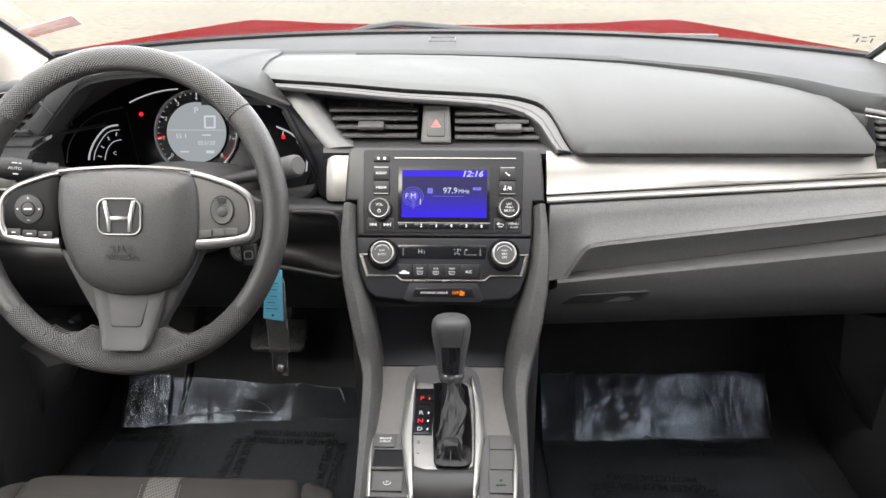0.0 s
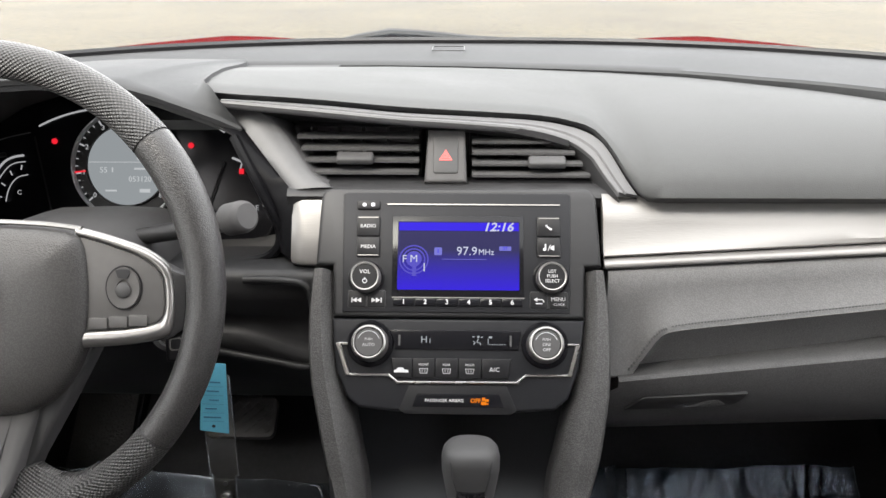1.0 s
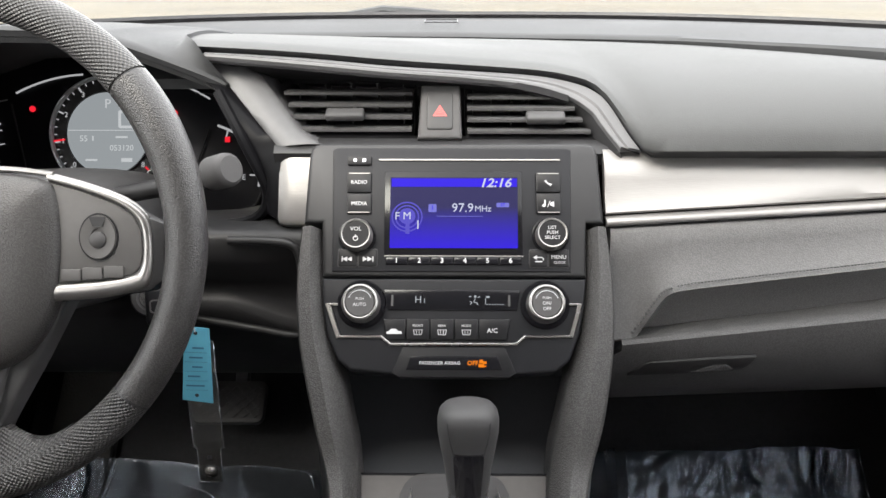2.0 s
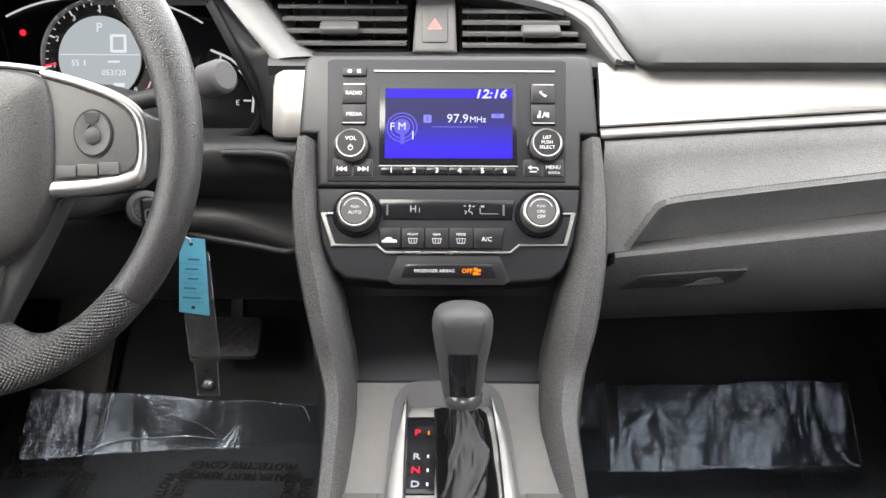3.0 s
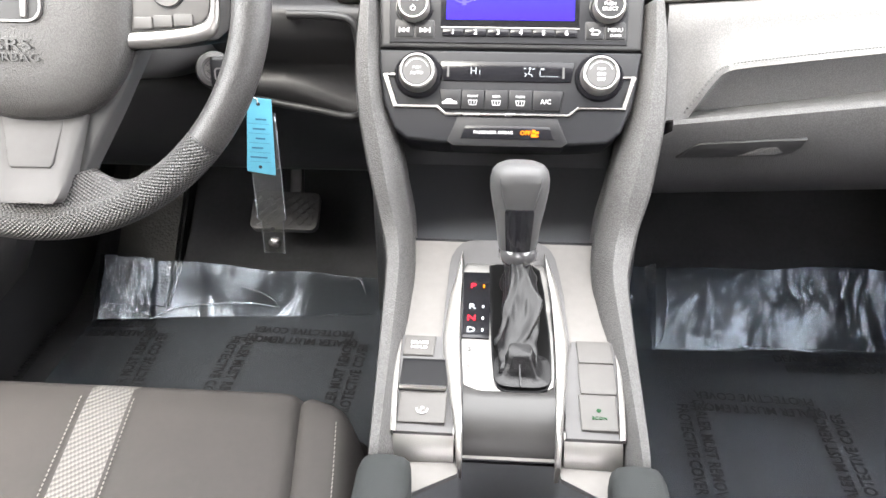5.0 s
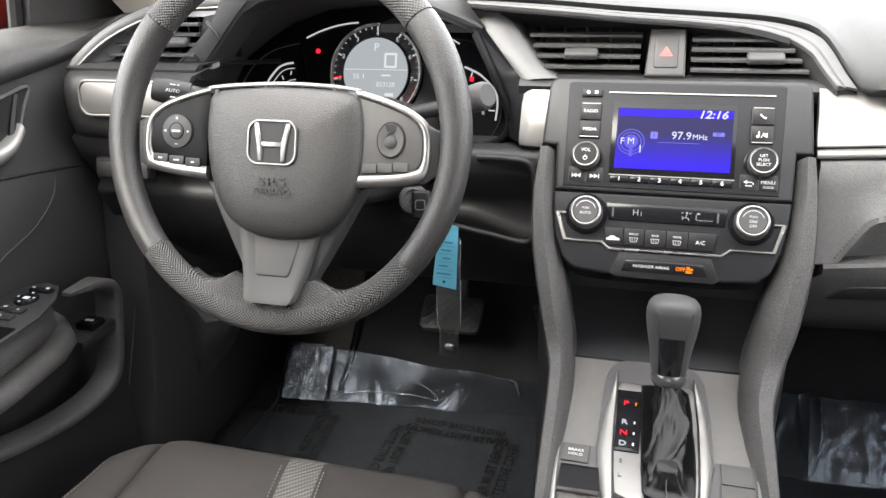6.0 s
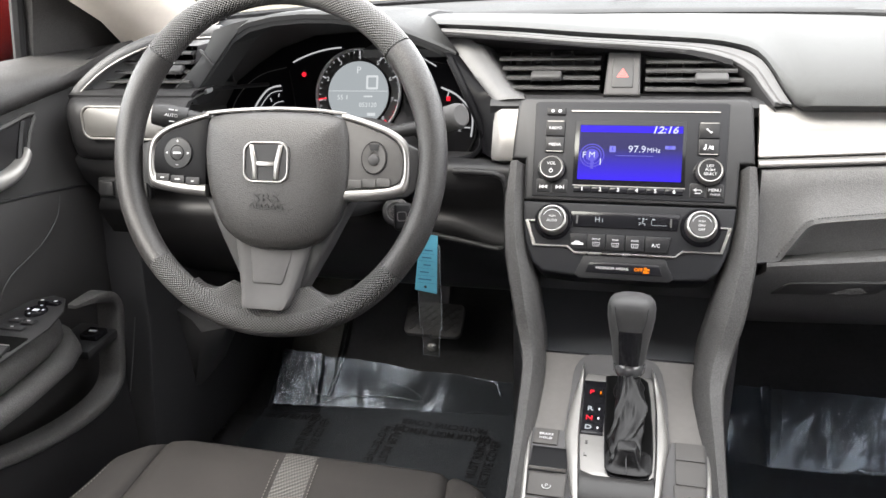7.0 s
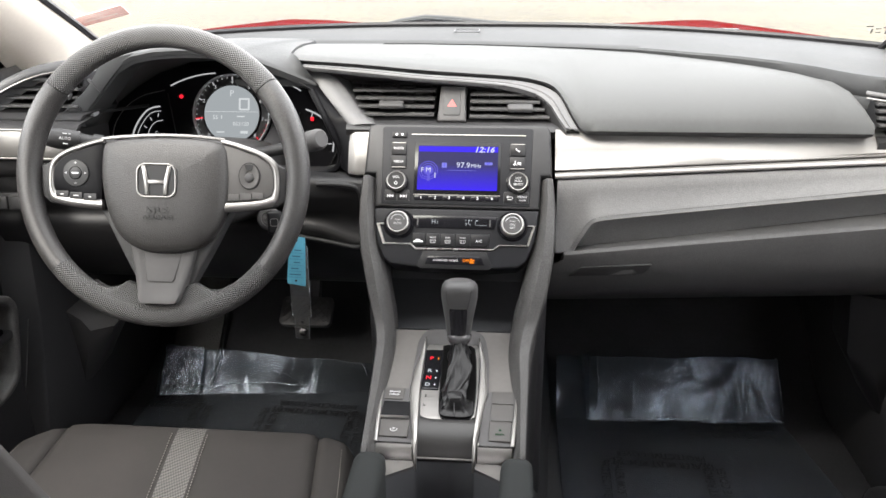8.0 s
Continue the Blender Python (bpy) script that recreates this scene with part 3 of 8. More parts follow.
FRONT = [(-0.31, 1.125, 1.016), (-0.262, 1.09, 1.0205), (-0.243, 1.069, 1.0215), (-0.2, 1.068, 1.020), (-0.134, 1.066, 1.016), (-0.065, 1.064, 1.010), (0.037, 1.08, 1.0015), (0.069, 1.085, 0.9984), (0.09, 1.0845, 0.9958), (0.1062, 1.082, 0.9926), (0.1175, 1.078, 0.99), (0.1261, 1.072, 0.9862), (0.1373, 1.058, 0.9769), (0.1518, 1.032, 0.9545), (0.163, 1.012, 0.9395), (0.175, 1.0, 0.941), (0.55, 1.0, 0.942)]
PAD_END = [(0.523, 1.085, 0.99), (0.5265, 1.05, 0.982), (0.535, 1.022, 0.967), (0.5437, 1.003, 0.946)]


def bez(p0, p1, p2, k):
    return p0 * (1 - k) ** 2 + p1 * 2 * k * (1 - k) + p2 * k * k


rows = []
for i in range(97):
    x = -0.31 + (0.5437 + 0.31) * i / 96
    near = 0.03 * min(1, max(0, (0.07 - x) / 0.05))
    yf, zf = [sum(v) / 5 for v in zip(*(lerp_table(FRONT, x + near * (j - 2) / 2) for j in range(5)))]
    low = 1 / (1 + math.exp(-(x - 0.14) / 0.012))
    p0, p2 = Vector((x, yf, zf)), Vector((x, lerp_table(SEAM, x), 0.986))
    p1 = Vector((x, yf + 0.1 * (1 - low) + 0.012 * low, (zf + 0.005) * (1 - low) + 1.006 * low))
    if x > 0.49:
        end = Vector((x, *lerp_table(PAD_END, x)))
        k = min(1, (x - 0.49) / 0.033)
        p2 = p2.lerp(end, k * k)
        p1.z += (0.5 * (zf + p2.z) + 0.012 - p1.z) * k
        p1.y = min(p1.y, p2.y)
    row = [p0 + Vector((0, 0.055, -0.012)), p0 + Vector((0, 0.012, -0.006)), p0 + Vector((0, 0.003, -0.0035)), p0 + Vector((0, -0.0005, 0.001))]
    row += [bez(p0, p1, p2, k / 14) + Vector((0, 0, 0.004 * (k > 0))) for k in range(1, 15)]
    row.append(p2 + Vector((0, 0.03, -0.008)))
    rows.append(row)
part("passenger_pad", shell(rows, (0, 0.014, -0.006)), M_PAD, dash, "smooth light-catching padded passenger airbag cover", sharp=50)

# Upper dash behind the seam, with its dark lip over the pad.
LIP = [(-0.32, 0.003), (0.1, 0.0035), (0.19, 0.0045), (0.28, 0.006), (0.37, 0.0075), (0.44, 0.0095), (0.5, 0.0125), (0.53, 0.016), (0.6, 0.022), (0.72, 0.024)]
rows = []
for i in range(111):
    x = -0.70 + 1.42 * i / 110
    ys, yf = lerp_table(SEAM, x), y_far(x)
    top = 0.99 + lerp_table(LIP, x)
    drop = 0.02 * max(0, (x - 0.5) / 0.22) ** 2
    row = [(x, ys + 0.03, 0.965), (x, ys + 0.010, 0.982), (x, ys + 0.004, 0.99), (x, ys + 0.002, top - 0.002), (x, ys + 0.006, top + 0.0015 - drop * 0.5)]
    for k in range(1, 12):
        y = ys + 0.006 + (yf - ys - 0.006) * k / 11
        row.append((x, y, top + 0.0015 + (1.0015 - top) * k / 11 + 0.004 * math.sin(math.pi * k / 11) - drop * (1 - k / 11)))
    row.append((x, yf + 0.004, 0.96))
    rows.append(row)
part("upper_dash", shell(rows, (0, 0, -0.03)), M_DASH, dash)
# Defroster slot cover in the upper dash.
part("slot_cover", frame_slab(axes(Vector((-0.025, 1.53, 1.0055)), (1, 0, 0), (0, 1, 0), (0, 0, 1)), round_rect(0.05, 0.05, 0.006), round_rect(0.047, 0.047, 0.005), 0.0012), M_BLACK, dash)

# Instrument hood: a faceted visor whose front edge runs from the right tip over the dials to the left vent.
HOOD = [(-0.655, 0.915), (-0.625, 0.937), (-0.585, 0.964), (-0.544, 0.992), (-0.513, 1.018), (-0.485, 1.033), (-0.45, 1.040), (-0.41, 1.0425), (-0.37, 1.0415), (-0.333, 1.036), (-0.3, 1.026), (-0.268, 1.013), (-0.24, 1.001), (-0.2195, 0.991)]
RIGHT = [(-0.33, -0.318, 1.463, 0.9985), (-0.325, -0.314, 1.452, 0.9965), (-0.31, -0.294, 1.33, 1.0105), (-0.295, -0.283, 1.24, 1.021), (-0.28, -0.273, 1.165, 1.0265), (-0.262, -0.2625, 1.10, 1.0295), (-0.245, -0.2455, 1.070, 1.028), (-0.232, -0.233, 1.056, 1.016), (-0.2195, -0.2155, 1.066, 0.9885)]
rows = []
NH = 90
for i in range(NH + 1):
    x = -0.655 + (0.655 - 0.2195) * i / NH
    z = lerp_table(HOOD, x)
    if x < -0.33:
        bx = -0.705 + (x + 0.655) / 0.325 * 0.387
        back = Vector((bx, lerp_table(SEAM, bx) + 0.014, 0.9985 - 0.05 * max(0, (-0.6 - x) / 0.055)))
    else:
        back = Vector(lerp_table(RIGHT, x))
    yf = 1.068 - 0.02 * math.sin(math.pi * i / NH)
    front = Vector((x, yf, z))
    row = [front + Vector((0, 0.05, -0.012)), front + Vector((0, 0.012, -0.0105)), front + Vector((0, 0.0, -0.0085)), front + Vector((0, -0.003, -0.003)), front]
    mid = front.lerp(back, 0.4)
    mid.z = max(front.z, back.z) * 0.7 + 0.3 * (front.z + back.z) / 2 + 0.003
    if x > -0.33:
        mid.z += (front.lerp(back, 0.4).z + 0.002 - mid.z) * min(1, (x + 0.33) / 0.05)
    for k in range(1, 13):
        row.append(bez(front, mid, back, k / 12))
    rows.append(row)
part("instrument_hood", shell(rows, (0, 0.004, -0.006)), M_DASH, dash, "smooth dark visor over the dials", sharp=50)
part("dash_bridge", shell([[(x, y, z) for y, z in ((1.12, 0.985), (1.3, 0.99), (1.45, 0.992), (1.6, 0.996))] for x in (-0.36, -0.3, -0.24, -0.18)], (0, 0, -0.01)), M_DASH, dash)
# Facet between the hood's left edge and the side vent.
INNER = [(-0.4834, 1.048, 1.034), (-0.5165, 1.048, 1.0025), (-0.563, 1.048, 0.953), (-0.5905, 1.048, 0.925)]
RIM = [(-0.531, 1.046, 1.022), (-0.553, 1.044, 0.9895), (-0.588, 1.042, 0.9587), (-0.618, 1.038, 0.936)]
part("hood_cheek", shell([[p + Vector((0.004, 0.05, -0.004)), p, p.lerp(q, 0.5) + Vector((0, -0.003, 0.001)), q, q + Vector((-0.002, 0.03, -0.006))] for p, q in zip(spline(INNER, 5), spline(RIM, 5))], (0, 0.006, -0.004)), M_DASH, dash, "dark facet beside the side vent", sharp=50)
part("cheek_slot", rbox(pose(-0.545, 1.0435, 0.988, 0, 52, 0), 0.026, 0.004, 0.004, 0.0015), M_DEEP, dash)

# Trim bar that frames the centre vents from above and runs down to the pad's corner.
TRIM = [(-0.236, 1.062, 1.016), (-0.2, 1.057, 1.014), (-0.134, 1.052, 1.009), (-0.065, 1.05, 1.003), (0.0, 1.056, 0.9975), (0.0623, 1.066, 0.9895), (0.0994, 1.066, 0.9792), (0.1189, 1.053, 0.9685), (0.1265, 1.042, 0.9595), (0.1341, 1.03, 0.9498), (0.1418, 1.017, 0.941)]
OUTER = [(x, *lerp_table(FRONT, x)) for x in (-0.236, -0.2, -0.134, -0.065, 0.0, 0.069, 0.1062, 0.1261, 0.1373, 0.1518, 0.1605)]
rows = []
for p, e in zip(spline(TRIM, 6), spline(OUTER, 6)):
    rows.append([e + Vector((0, 0.012, -0.008)), e + Vector((0, 0.0005, -0.0065)), e.lerp(p, 0.1) + Vector((0, 0, -0.0035)), e.lerp(p, 0.62) + Vector((0, 0, -0.0008)), e.lerp(p, 0.68) + Vector((0, 0, -0.0028)), e.lerp(p, 0.76) + Vector((0, 0, -0.0008)), p + Vector((0, 0.0005, 0.0008)), p + Vector((0, -0.0008, -0.001)), p + Vector((0, 0.0005, -0.0045)), p + Vector((-0.004, 0.012, -0.0065)), p + Vector((-0.01, 0.045, -0.008))])
part("vent_brow", shell(rows, (0, 0.004, -0.003)), M_BROW, dash, "dark grooved trim ledge over the vents", sharp=40)

# Silver trim, soft panels and glove box on the passenger side.
def z_silver(x):
    return 0.8796 + (x - 0.129) * 0.0654


def z_fold(x):
    return 0.826 + (x - 0.1845) * 0.1275


def z_ledge(x):
    return 0.7765 + (x - 0.158) * 0.1495


def z_lip(x):
    return 0.7805 + (x - 0.154) * 0.121


def fold_at(x):
    """The lower edge of the panel's face: a fold that bends down to the ledge near the console."""
    low = z_ledge(x) + 0.004
    a, b = max(low, low + 1.75 * (x - 0.157)), z_fold(x)
    z = 0.5 * (a + b - math.sqrt((a - b) ** 2 + 0.009**2))
    return 0.962, max(low, z)


xs = [0.128 + 0.445 * i / 24 for i in range(25)]
rows = [[(x, 1.04, 0.939), (x, 1.026, 0.9355), (x, 1.015, 0.925), (x, 1.0085, 0.914), (x, 1.0, 0.5 * (0.912 + z_silver(x)) + 0.001), (x, 0.9925, z_silver(x) + 0.0085), (x, 0.9935, z_silver(x) + 0.0065)] for x in xs]
part("silver_trim", shell(rows, (0, 0.012, 0)), M_SILVER, dash, "brushed silver trim strip")
part("trim_bead", shell([[(x, 0.994, z_silver(x) + 0.0048), (x, 0.9865, z_silver(x) + 0.0038), (x, 0.9842, z_silver(x) + 0.0012), (x, 0.9848, z_silver(x) - 0.0015), (x, 0.988, z_silver(x) - 0.003)] for x in xs], (0, 0.006, -0.002)), M_SILVER, dash, "bright bead under the silver trim", sharp=60)
rows = []
for i in range(73):
    x = 0.132 + 0.57 * (i / 72) ** 1.5
    yf, zf = fold_at(x)
    zs = z_silver(x)
    rows.append([(x, 0.998, zs - 0.0045), (x, 0.987, zs - 0.005), (x, 0.983, zs - 0.009)] + [(x, 0.983 + (yf - 0.983) * k + 0.004 * math.sin(math.pi * k), zs - 0.009 + (zf - zs + 0.009) * k) for k in (0.25, 0.5, 0.75, 0.93)] + [(x, yf, zf), (x, yf + 0.002, zf - 0.003), (x, yf + 0.4 * (0.983 - yf), zf + 0.3 * (z_ledge(x) - zf)), (x, yf + 0.8 * (0.983 - yf), zf + 0.75 * (z_ledge(x) - zf)), (x, 0.983, z_ledge(x)), (x, 1.003, z_ledge(x) - 0.006)])
part("knee_panel", shell(rows, (0, 0.02, 0)), M_SOFT, dash, "grained soft lower panel with a stitched seam", sharp=40)
seam = bmesh.new()
for i in range(150):
    x = 0.19 + 0.43 * i / 149
    yf, zf = fold_at(x)
    rbox(pose(x, yf + 0.0008, zf + 0.0055, 0, -7), 0.0017, 0.0012, 0.0009, bm=seam)
for i in range(16):
    x = 0.158 + 0.03 * i / 15
    yf, zf = fold_at(x)
    rbox(pose(x - 0.004, yf - 0.0005, zf + 0.004, 0, -50), 0.0017, 0.003, 0.0009, bm=seam)
part("stitching", seam, M_THREAD_DARK, dash, "dark stitching", kind="stuff")
rows = []
for i in range(37):
    x = 0.144 + 0.57 * i / 36
    zb, zl, w = z_ledge(x), z_lip(x), 0.05 * (x - 0.14)
    xl = x - (0.017 if i == 0 else 0.0)
    rows.append([(x, 1.02, zb - 0.012), (x, 0.997, zb - 0.004), (x, 0.985, zb + 0.2 * (zl - zb)), (x, 0.965, zb + 0.8 * (zl - zb)), (x, 0.9575, zl), (x, 0.9545, zl - 0.003), (x, 0.955, zl - 0.009), (xl, 0.959, 0.757 + w), (xl, 0.968, 0.735 + w), (xl, 0.985, 0.709 + w), (xl, 1.015, 0.683 + w), (xl, 1.06, 0.654 + w), (xl, 1.135, 0.619 + w), (xl, 1.143, 0.611 + w), (xl, 1.17, 0.609 + w)])
glovebox = part("glovebox_lid", shell(rows, (0, 0.025, -0.004)), M_GLOVE, dash, "grained glove box lid with a protruding ledge", sharp=50)
gm = axes(Vector((0.2, 0.9605, 0.752)), (1, 0, 0), Vector((0, -0.3, 0.954)), Vector((0, -0.954, -0.3)))
# A proud dark slab stands in for the shade inside the handle's hollow.
part("handle_recess", slab(gm @ Matrix.Translation((0, 0, -0.003)), [(-0.0465, -0.0125), (0.044, -0.007), (0.056, -0.003), (0.0625, 0.0045), (0.0655, 0.0135), (0.035, 0.0112), (-0.028, 0.0052), (-0.0325, 0.003)], 0.0042, 0.0006), M_PANEL, glovebox, "dark slab standing in for the shaded handle hollow")
part("handle", slab(gm @ Matrix.Translation((0, 0, -0.0008)), [(0.004, -0.0086), (0.041, -0.0058), (0.049, -0.002), (0.04, 0.0048), (0.028, 0.003), (0.014, -0.0045)], 0.0022, 0.001, 3), M_GLOVE, glovebox, "dark grey glove box handle")

# Cluster bezel, silver piece beside the head unit, driver's lower panels.
rows = []
for i in range(9):
    x = -0.1665 + 0.041 * i / 8
    turn = 0.006 * max(0, 1 - i / 2.5) ** 2
    rows.append([(x, 1.036 + turn, 0.938), (x, 1.029 + turn, 0.931), (x, 1.021 + turn, 0.918), (x, 1.011 + turn, 0.899), (x, 1.0 + turn, 0.8785), (x, 1.0005 + turn, 0.8735), (x, 1.008 + turn, 0.868)])
part("silver_trim", shell(rows, (0, 0.012, 0)), M_SILVER, dash, "brushed silver trim piece")
rows = []
for i in range(13):
    x = -0.742 + 0.19 * i / 12
    inn = 0.02 * max(0, (-0.712 - x) / 0.03) ** 2
    rows.append([(x, 1.03, 0.944), (x, 0.995 + inn, 0.942), (x, 0.983 + inn, 0.934), (x, 0.978 + inn, 0.92), (x, 0.978 + inn, 0.885), (x, 0.982 + inn, 0.869), (x, 0.995 + inn, 0.8615), (x, 1.03, 0.861)])
part("end_housing", shell(rows, (0, 0.012, 0)), M_BLACK, dash, sharp=60)
part("silver_plate", slab(axes(Vector((-0.634, 0.9785, 0.917)), (1, 0, 0), (0, 0.1, 0.995), (0, -0.995, 0.1)), round_rect(0.128, 0.037, 0.011), 0.003, 0.001), M_SATIN, dash, "silver trim plate below the side vent")
part("silver_plate_rim", frame_slab(axes(Vector((-0.634, 0.978, 0.917)), (1, 0, 0), (0, 0.1, 0.995), (0, -0.995, 0.1)), round_rect(0.135, 0.044, 0.0135), round_rect(0.129, 0.038, 0.0112), 0.0035, 0.001), M_SATIN, dash)
rows = []
for i in range(62):
    x = -0.74 + 0.61 * i / 61
    mid = math.exp(-((x + 0.37) / 0.12) ** 4)
    fall = min(1.0, max(0.0, (x + 0.235) / 0.09))
    dip = 0.024 * fall * fall * (3 - 2 * fall)
    rows.append([(x, 1.05, 0.866), (x, 1.002, 0.868), (x, 0.992, 0.862), (x, 1.0, 0.835), (x, 1.018 + 0.02 * mid, 0.81), (x, 1.027, 0.797 - dip), (x, 1.0205, 0.7905 - dip), (x, 1.0165, 0.784 - dip), (x, 1.0165, 0.778 - dip), (x, 1.022, 0.766 - dip), (x, 1.038, 0.735), (x, 1.085, 0.685), (x, 1.138, 0.638), (x, 1.15, 0.63), (x, 1.2, 0.63)])
part("driver_knee_panel", shell(rows, (0, 0.025, -0.004)), M_BLACK, dash, "black lower panel under the steering column", sharp=85)
part("knee_border", tube(spline([(-0.21, 0.992, 0.861), (-0.175, 0.991, 0.861), (-0.152, 0.99, 0.857), (-0.1455, 0.989, 0.84), (-0.1455, 0.992, 0.80), (-0.147, 1.0, 0.77), (-0.16, 1.008, 0.757), (-0.2, 1.012, 0.762), (-0.26, 1.018, 0.77)], 5), 0.0038, 10), M_BLACK, dash, "dark soft border of the knee panel")
part("switch_panel", rbox(pose(-0.665, 0.988, 0.825, -10), 0.08, 0.012, 0.028, 0.003), M_BLACK, dash)
for i in range(3):
    part("switch_button", rbox(pose(-0.69 + 0.026 * i, 0.981, 0.826, -10), 0.023, 0.006, 0.02, 0.002), M_PANEL, dash)
# Hidden body of the dashboard, which closes it towards the engine.
part("dash_core", rbox(pose(0, 1.45, 0.83), 1.44, 0.26, 0.26, 0.02), M_DEEP, dash)

# Side closing pieces below the seam on the far right and left.
for s in (-1, 1):
    part("dash_end", rbox(pose(s * 0.735, 1.19, 0.85), 0.05, 0.3, 0.17, 0.03), M_BLACK, dash)

# ---- instrument cluster ----
cluster = thing("instrument_cluster", (-0.41, 1.2, 0.86), "dark instrument cluster with a round dial and grey display", "gauge cluster")
CO = Vector((-0.415, 1.238, 0.902))
CM = axes(CO, (1, 0, 0), (0, 0.34, 0.94), (0, -0.94, 0.34))
OPEN = [(-0.66, 0.905), (-0.622, 0.932), (-0.583, 0.958), (-0.545, 0.983), (-0.49, 1.022), (-0.41, 1.032), (-0.333, 1.026), (-0.268, 1.004), (-0.224, 0.983), (-0.197, 0.938), (-0.181, 0.893), (-0.195, 0.868), (-0.24, 0.861), (-0.33, 0.86), (-0.42, 0.86), (-0.52, 0.86), (-0.6, 0.866), (-0.645, 0.88)]
BACK = [(-0.64, 0.885), (-0.62, 0.92), (-0.585, 0.945), (-0.545, 0.968), (-0.49, 0.985), (-0.41, 0.99), (-0.333, 0.985), (-0.275, 0.965), (-0.24, 0.94), (-0.218, 0.91), (-0.207, 0.86), (-0.218, 0.826), (-0.26, 0.818), (-0.33, 0.815), (-0.42, 0.815), (-0.52, 0.815), (-0.6, 0.825), (-0.635, 0.85)]
rings = []
for k in range(7):
    q = k / 6
    rings.append([Vector((a[0] + (b[0] - a[0]) * q, 1.035 + 0.055 * max(0, a[1] - 0.95) / 0.08 + (1.24 + 0.36 * (b[1] - 0.902) - 1.035 - 0.055 * max(0, a[1] - 0.95) / 0.08) * q, a[1] + (b[1] - a[1]) * q)) for a, b in zip(OPEN, BACK)])
wall = bmesh.new()
loft(rings, caps=False, bm=wall)
part("shroud", wall, M_CAP, cluster, sharp=25)
rim_pts = [p + Vector((0, -0.002, 0)) for p in rings[0]][8:18] + [rings[0][0]]
part("bezel", tube(spline(rim_pts, 4), 0.005, 8), M_SCOOP, cluster, "black cluster bezel")
part("dial_plate", slab(CM @ Matrix.Translation((0, 0, -0.006)), [(x + 0.415, (z - 0.902) / 0.94) for x, z in BACK], 0.004), M_GLOSS, cluster, "gloss black dial plate")
ring = part("dial_ring", frame_slab(CM, disc(0.0685, 64), disc(0.0655, 64), 0.007, 0.001), M_TICK, cluster, "thin silver ring round the dial")
part("dial_face", frame_slab(CM @ Matrix.Translation((0, 0, -0.001)), disc(0.0655, 64), disc(0.049, 64), 0.002), M_BLACK, cluster)
part("display_ring", frame_slab(CM, disc(0.0512, 64), disc(0.0488, 64), 0.005, 0.001), M_BLACK, cluster)
part("display", slab(CM, disc(0.0492, 64), 0.0025), M_LCD, cluster, "grey round display")
for i in range(33):
    a = radians(222 - 264 * i / 32)
    big = i % 4 == 0
    r0, r1 = 0.0648, (0.0585 if big else 0.0615)
    mid = 0.5 * (r0 + r1)
    part("dial_mark", rbox(CM @ Matrix.Translation((mid * math.cos(a), mid * math.sin(a), 0.0015)) @ pose(0, 0, 0, 0, 0, math.degrees(a)), r0 - r1, 0.0019 if big else 0.001, 0.0008), M_REDLIT if i >= 29 else M_DIALLIT, cluster)
for i in range(9):
    a = radians(222 - 264 * i / 8)
    lettering(str(i), CM @ Matrix.Translation((0.0548 * math.cos(a), 0.0548 * math.sin(a), 0.0018)), 0.009, M_DIALLIT, cluster, name="dial_number")
an = radians(222 - 264 * 0.13)
part("needle", rbox(CM @ Matrix.Translation((0.0585 * math.cos(an), 0.0585 * math.sin(an), 0.003)) @ pose(0, 0, 0, 0, 0, math.degrees(an)), 0.014, 0.0018, 0.001), M_REDLIT, cluster, "glowing red needle")
CT = CM @ Matrix.Translation((0, 0, 0.0032))
lettering("P", CT @ Matrix.Translation((0.0, 0.035, 0)), 0.015, M_LCD_TXT, cluster)
part("display_line", rbox(CT @ Matrix.Translation((0, 0.004, 0)), 0.094, 0.0008, 0.0005), M_LCD_TXT, cluster)
part("speed_digit", frame_slab(CT @ Matrix.Translation((0.022, 0.017, -0.0004)), round_rect(0.019, 0.021, 0.002), round_rect(0.013, 0.015, 0.001), 0.0008), M_LCD_TXT, cluster)
part("display_bar", rbox(CT @ Matrix.Translation((-0.018, -0.0055, 0)), 0.0016, 0.006, 0.0004), M_LCD_TXT, cluster)
lettering("55", CT @ Matrix.Translation((-0.029, -0.006, 0)), 0.01, M_LCD_TXT, cluster)
lettering("053120", CT @ Matrix.Translation((0.016, -0.017, 0)), 0.0095, M_LCD_TXT, cluster)
part("display_bar", rbox(CT @ Matrix.Translation((0.022, -0.031, 0)), 0.013, 0.0045, 0.0004), M_LCD_TXT, cluster)
part("display_bar", rbox(CT @ Matrix.Translation((-0.02, -0.031, 0)), 0.014, 0.0022, 0.0004), M_LCD_TXT, cluster)
part("display_bar", rbox(CT @ Matrix.Translation((0.016, -0.004, 0)), 0.014, 0.0022, 0.0004), M_LCD_TXT, cluster)


def arc(m, r, a0, a1, n=24, z=0.0, sy=1.0):
    return [m @ Vector((r * math.cos(radians(a0 + (a1 - a0) * i / n)), sy * r * math.sin(radians(a0 + (a1 - a0) * i / n)), z)) for i in range(n + 1)]


# These silver lines glow, so their brightness is not caught light.
part("brow_line", tube(arc(CM @ Matrix.Translation((-0.02, -0.12, 0)), 0.19, 118, 93, z=0.002), 0.0012, 6), M_DIALLIT, cluster, "silver line over the dial, given a glow")
part("brow_line", tube(arc(CM @ Matrix.Translation((0.02, -0.12, 0)), 0.19, 75, 58, z=0.002), 0.0012, 6), M_DIALLIT, cluster, "silver line over the dial, given a glow")
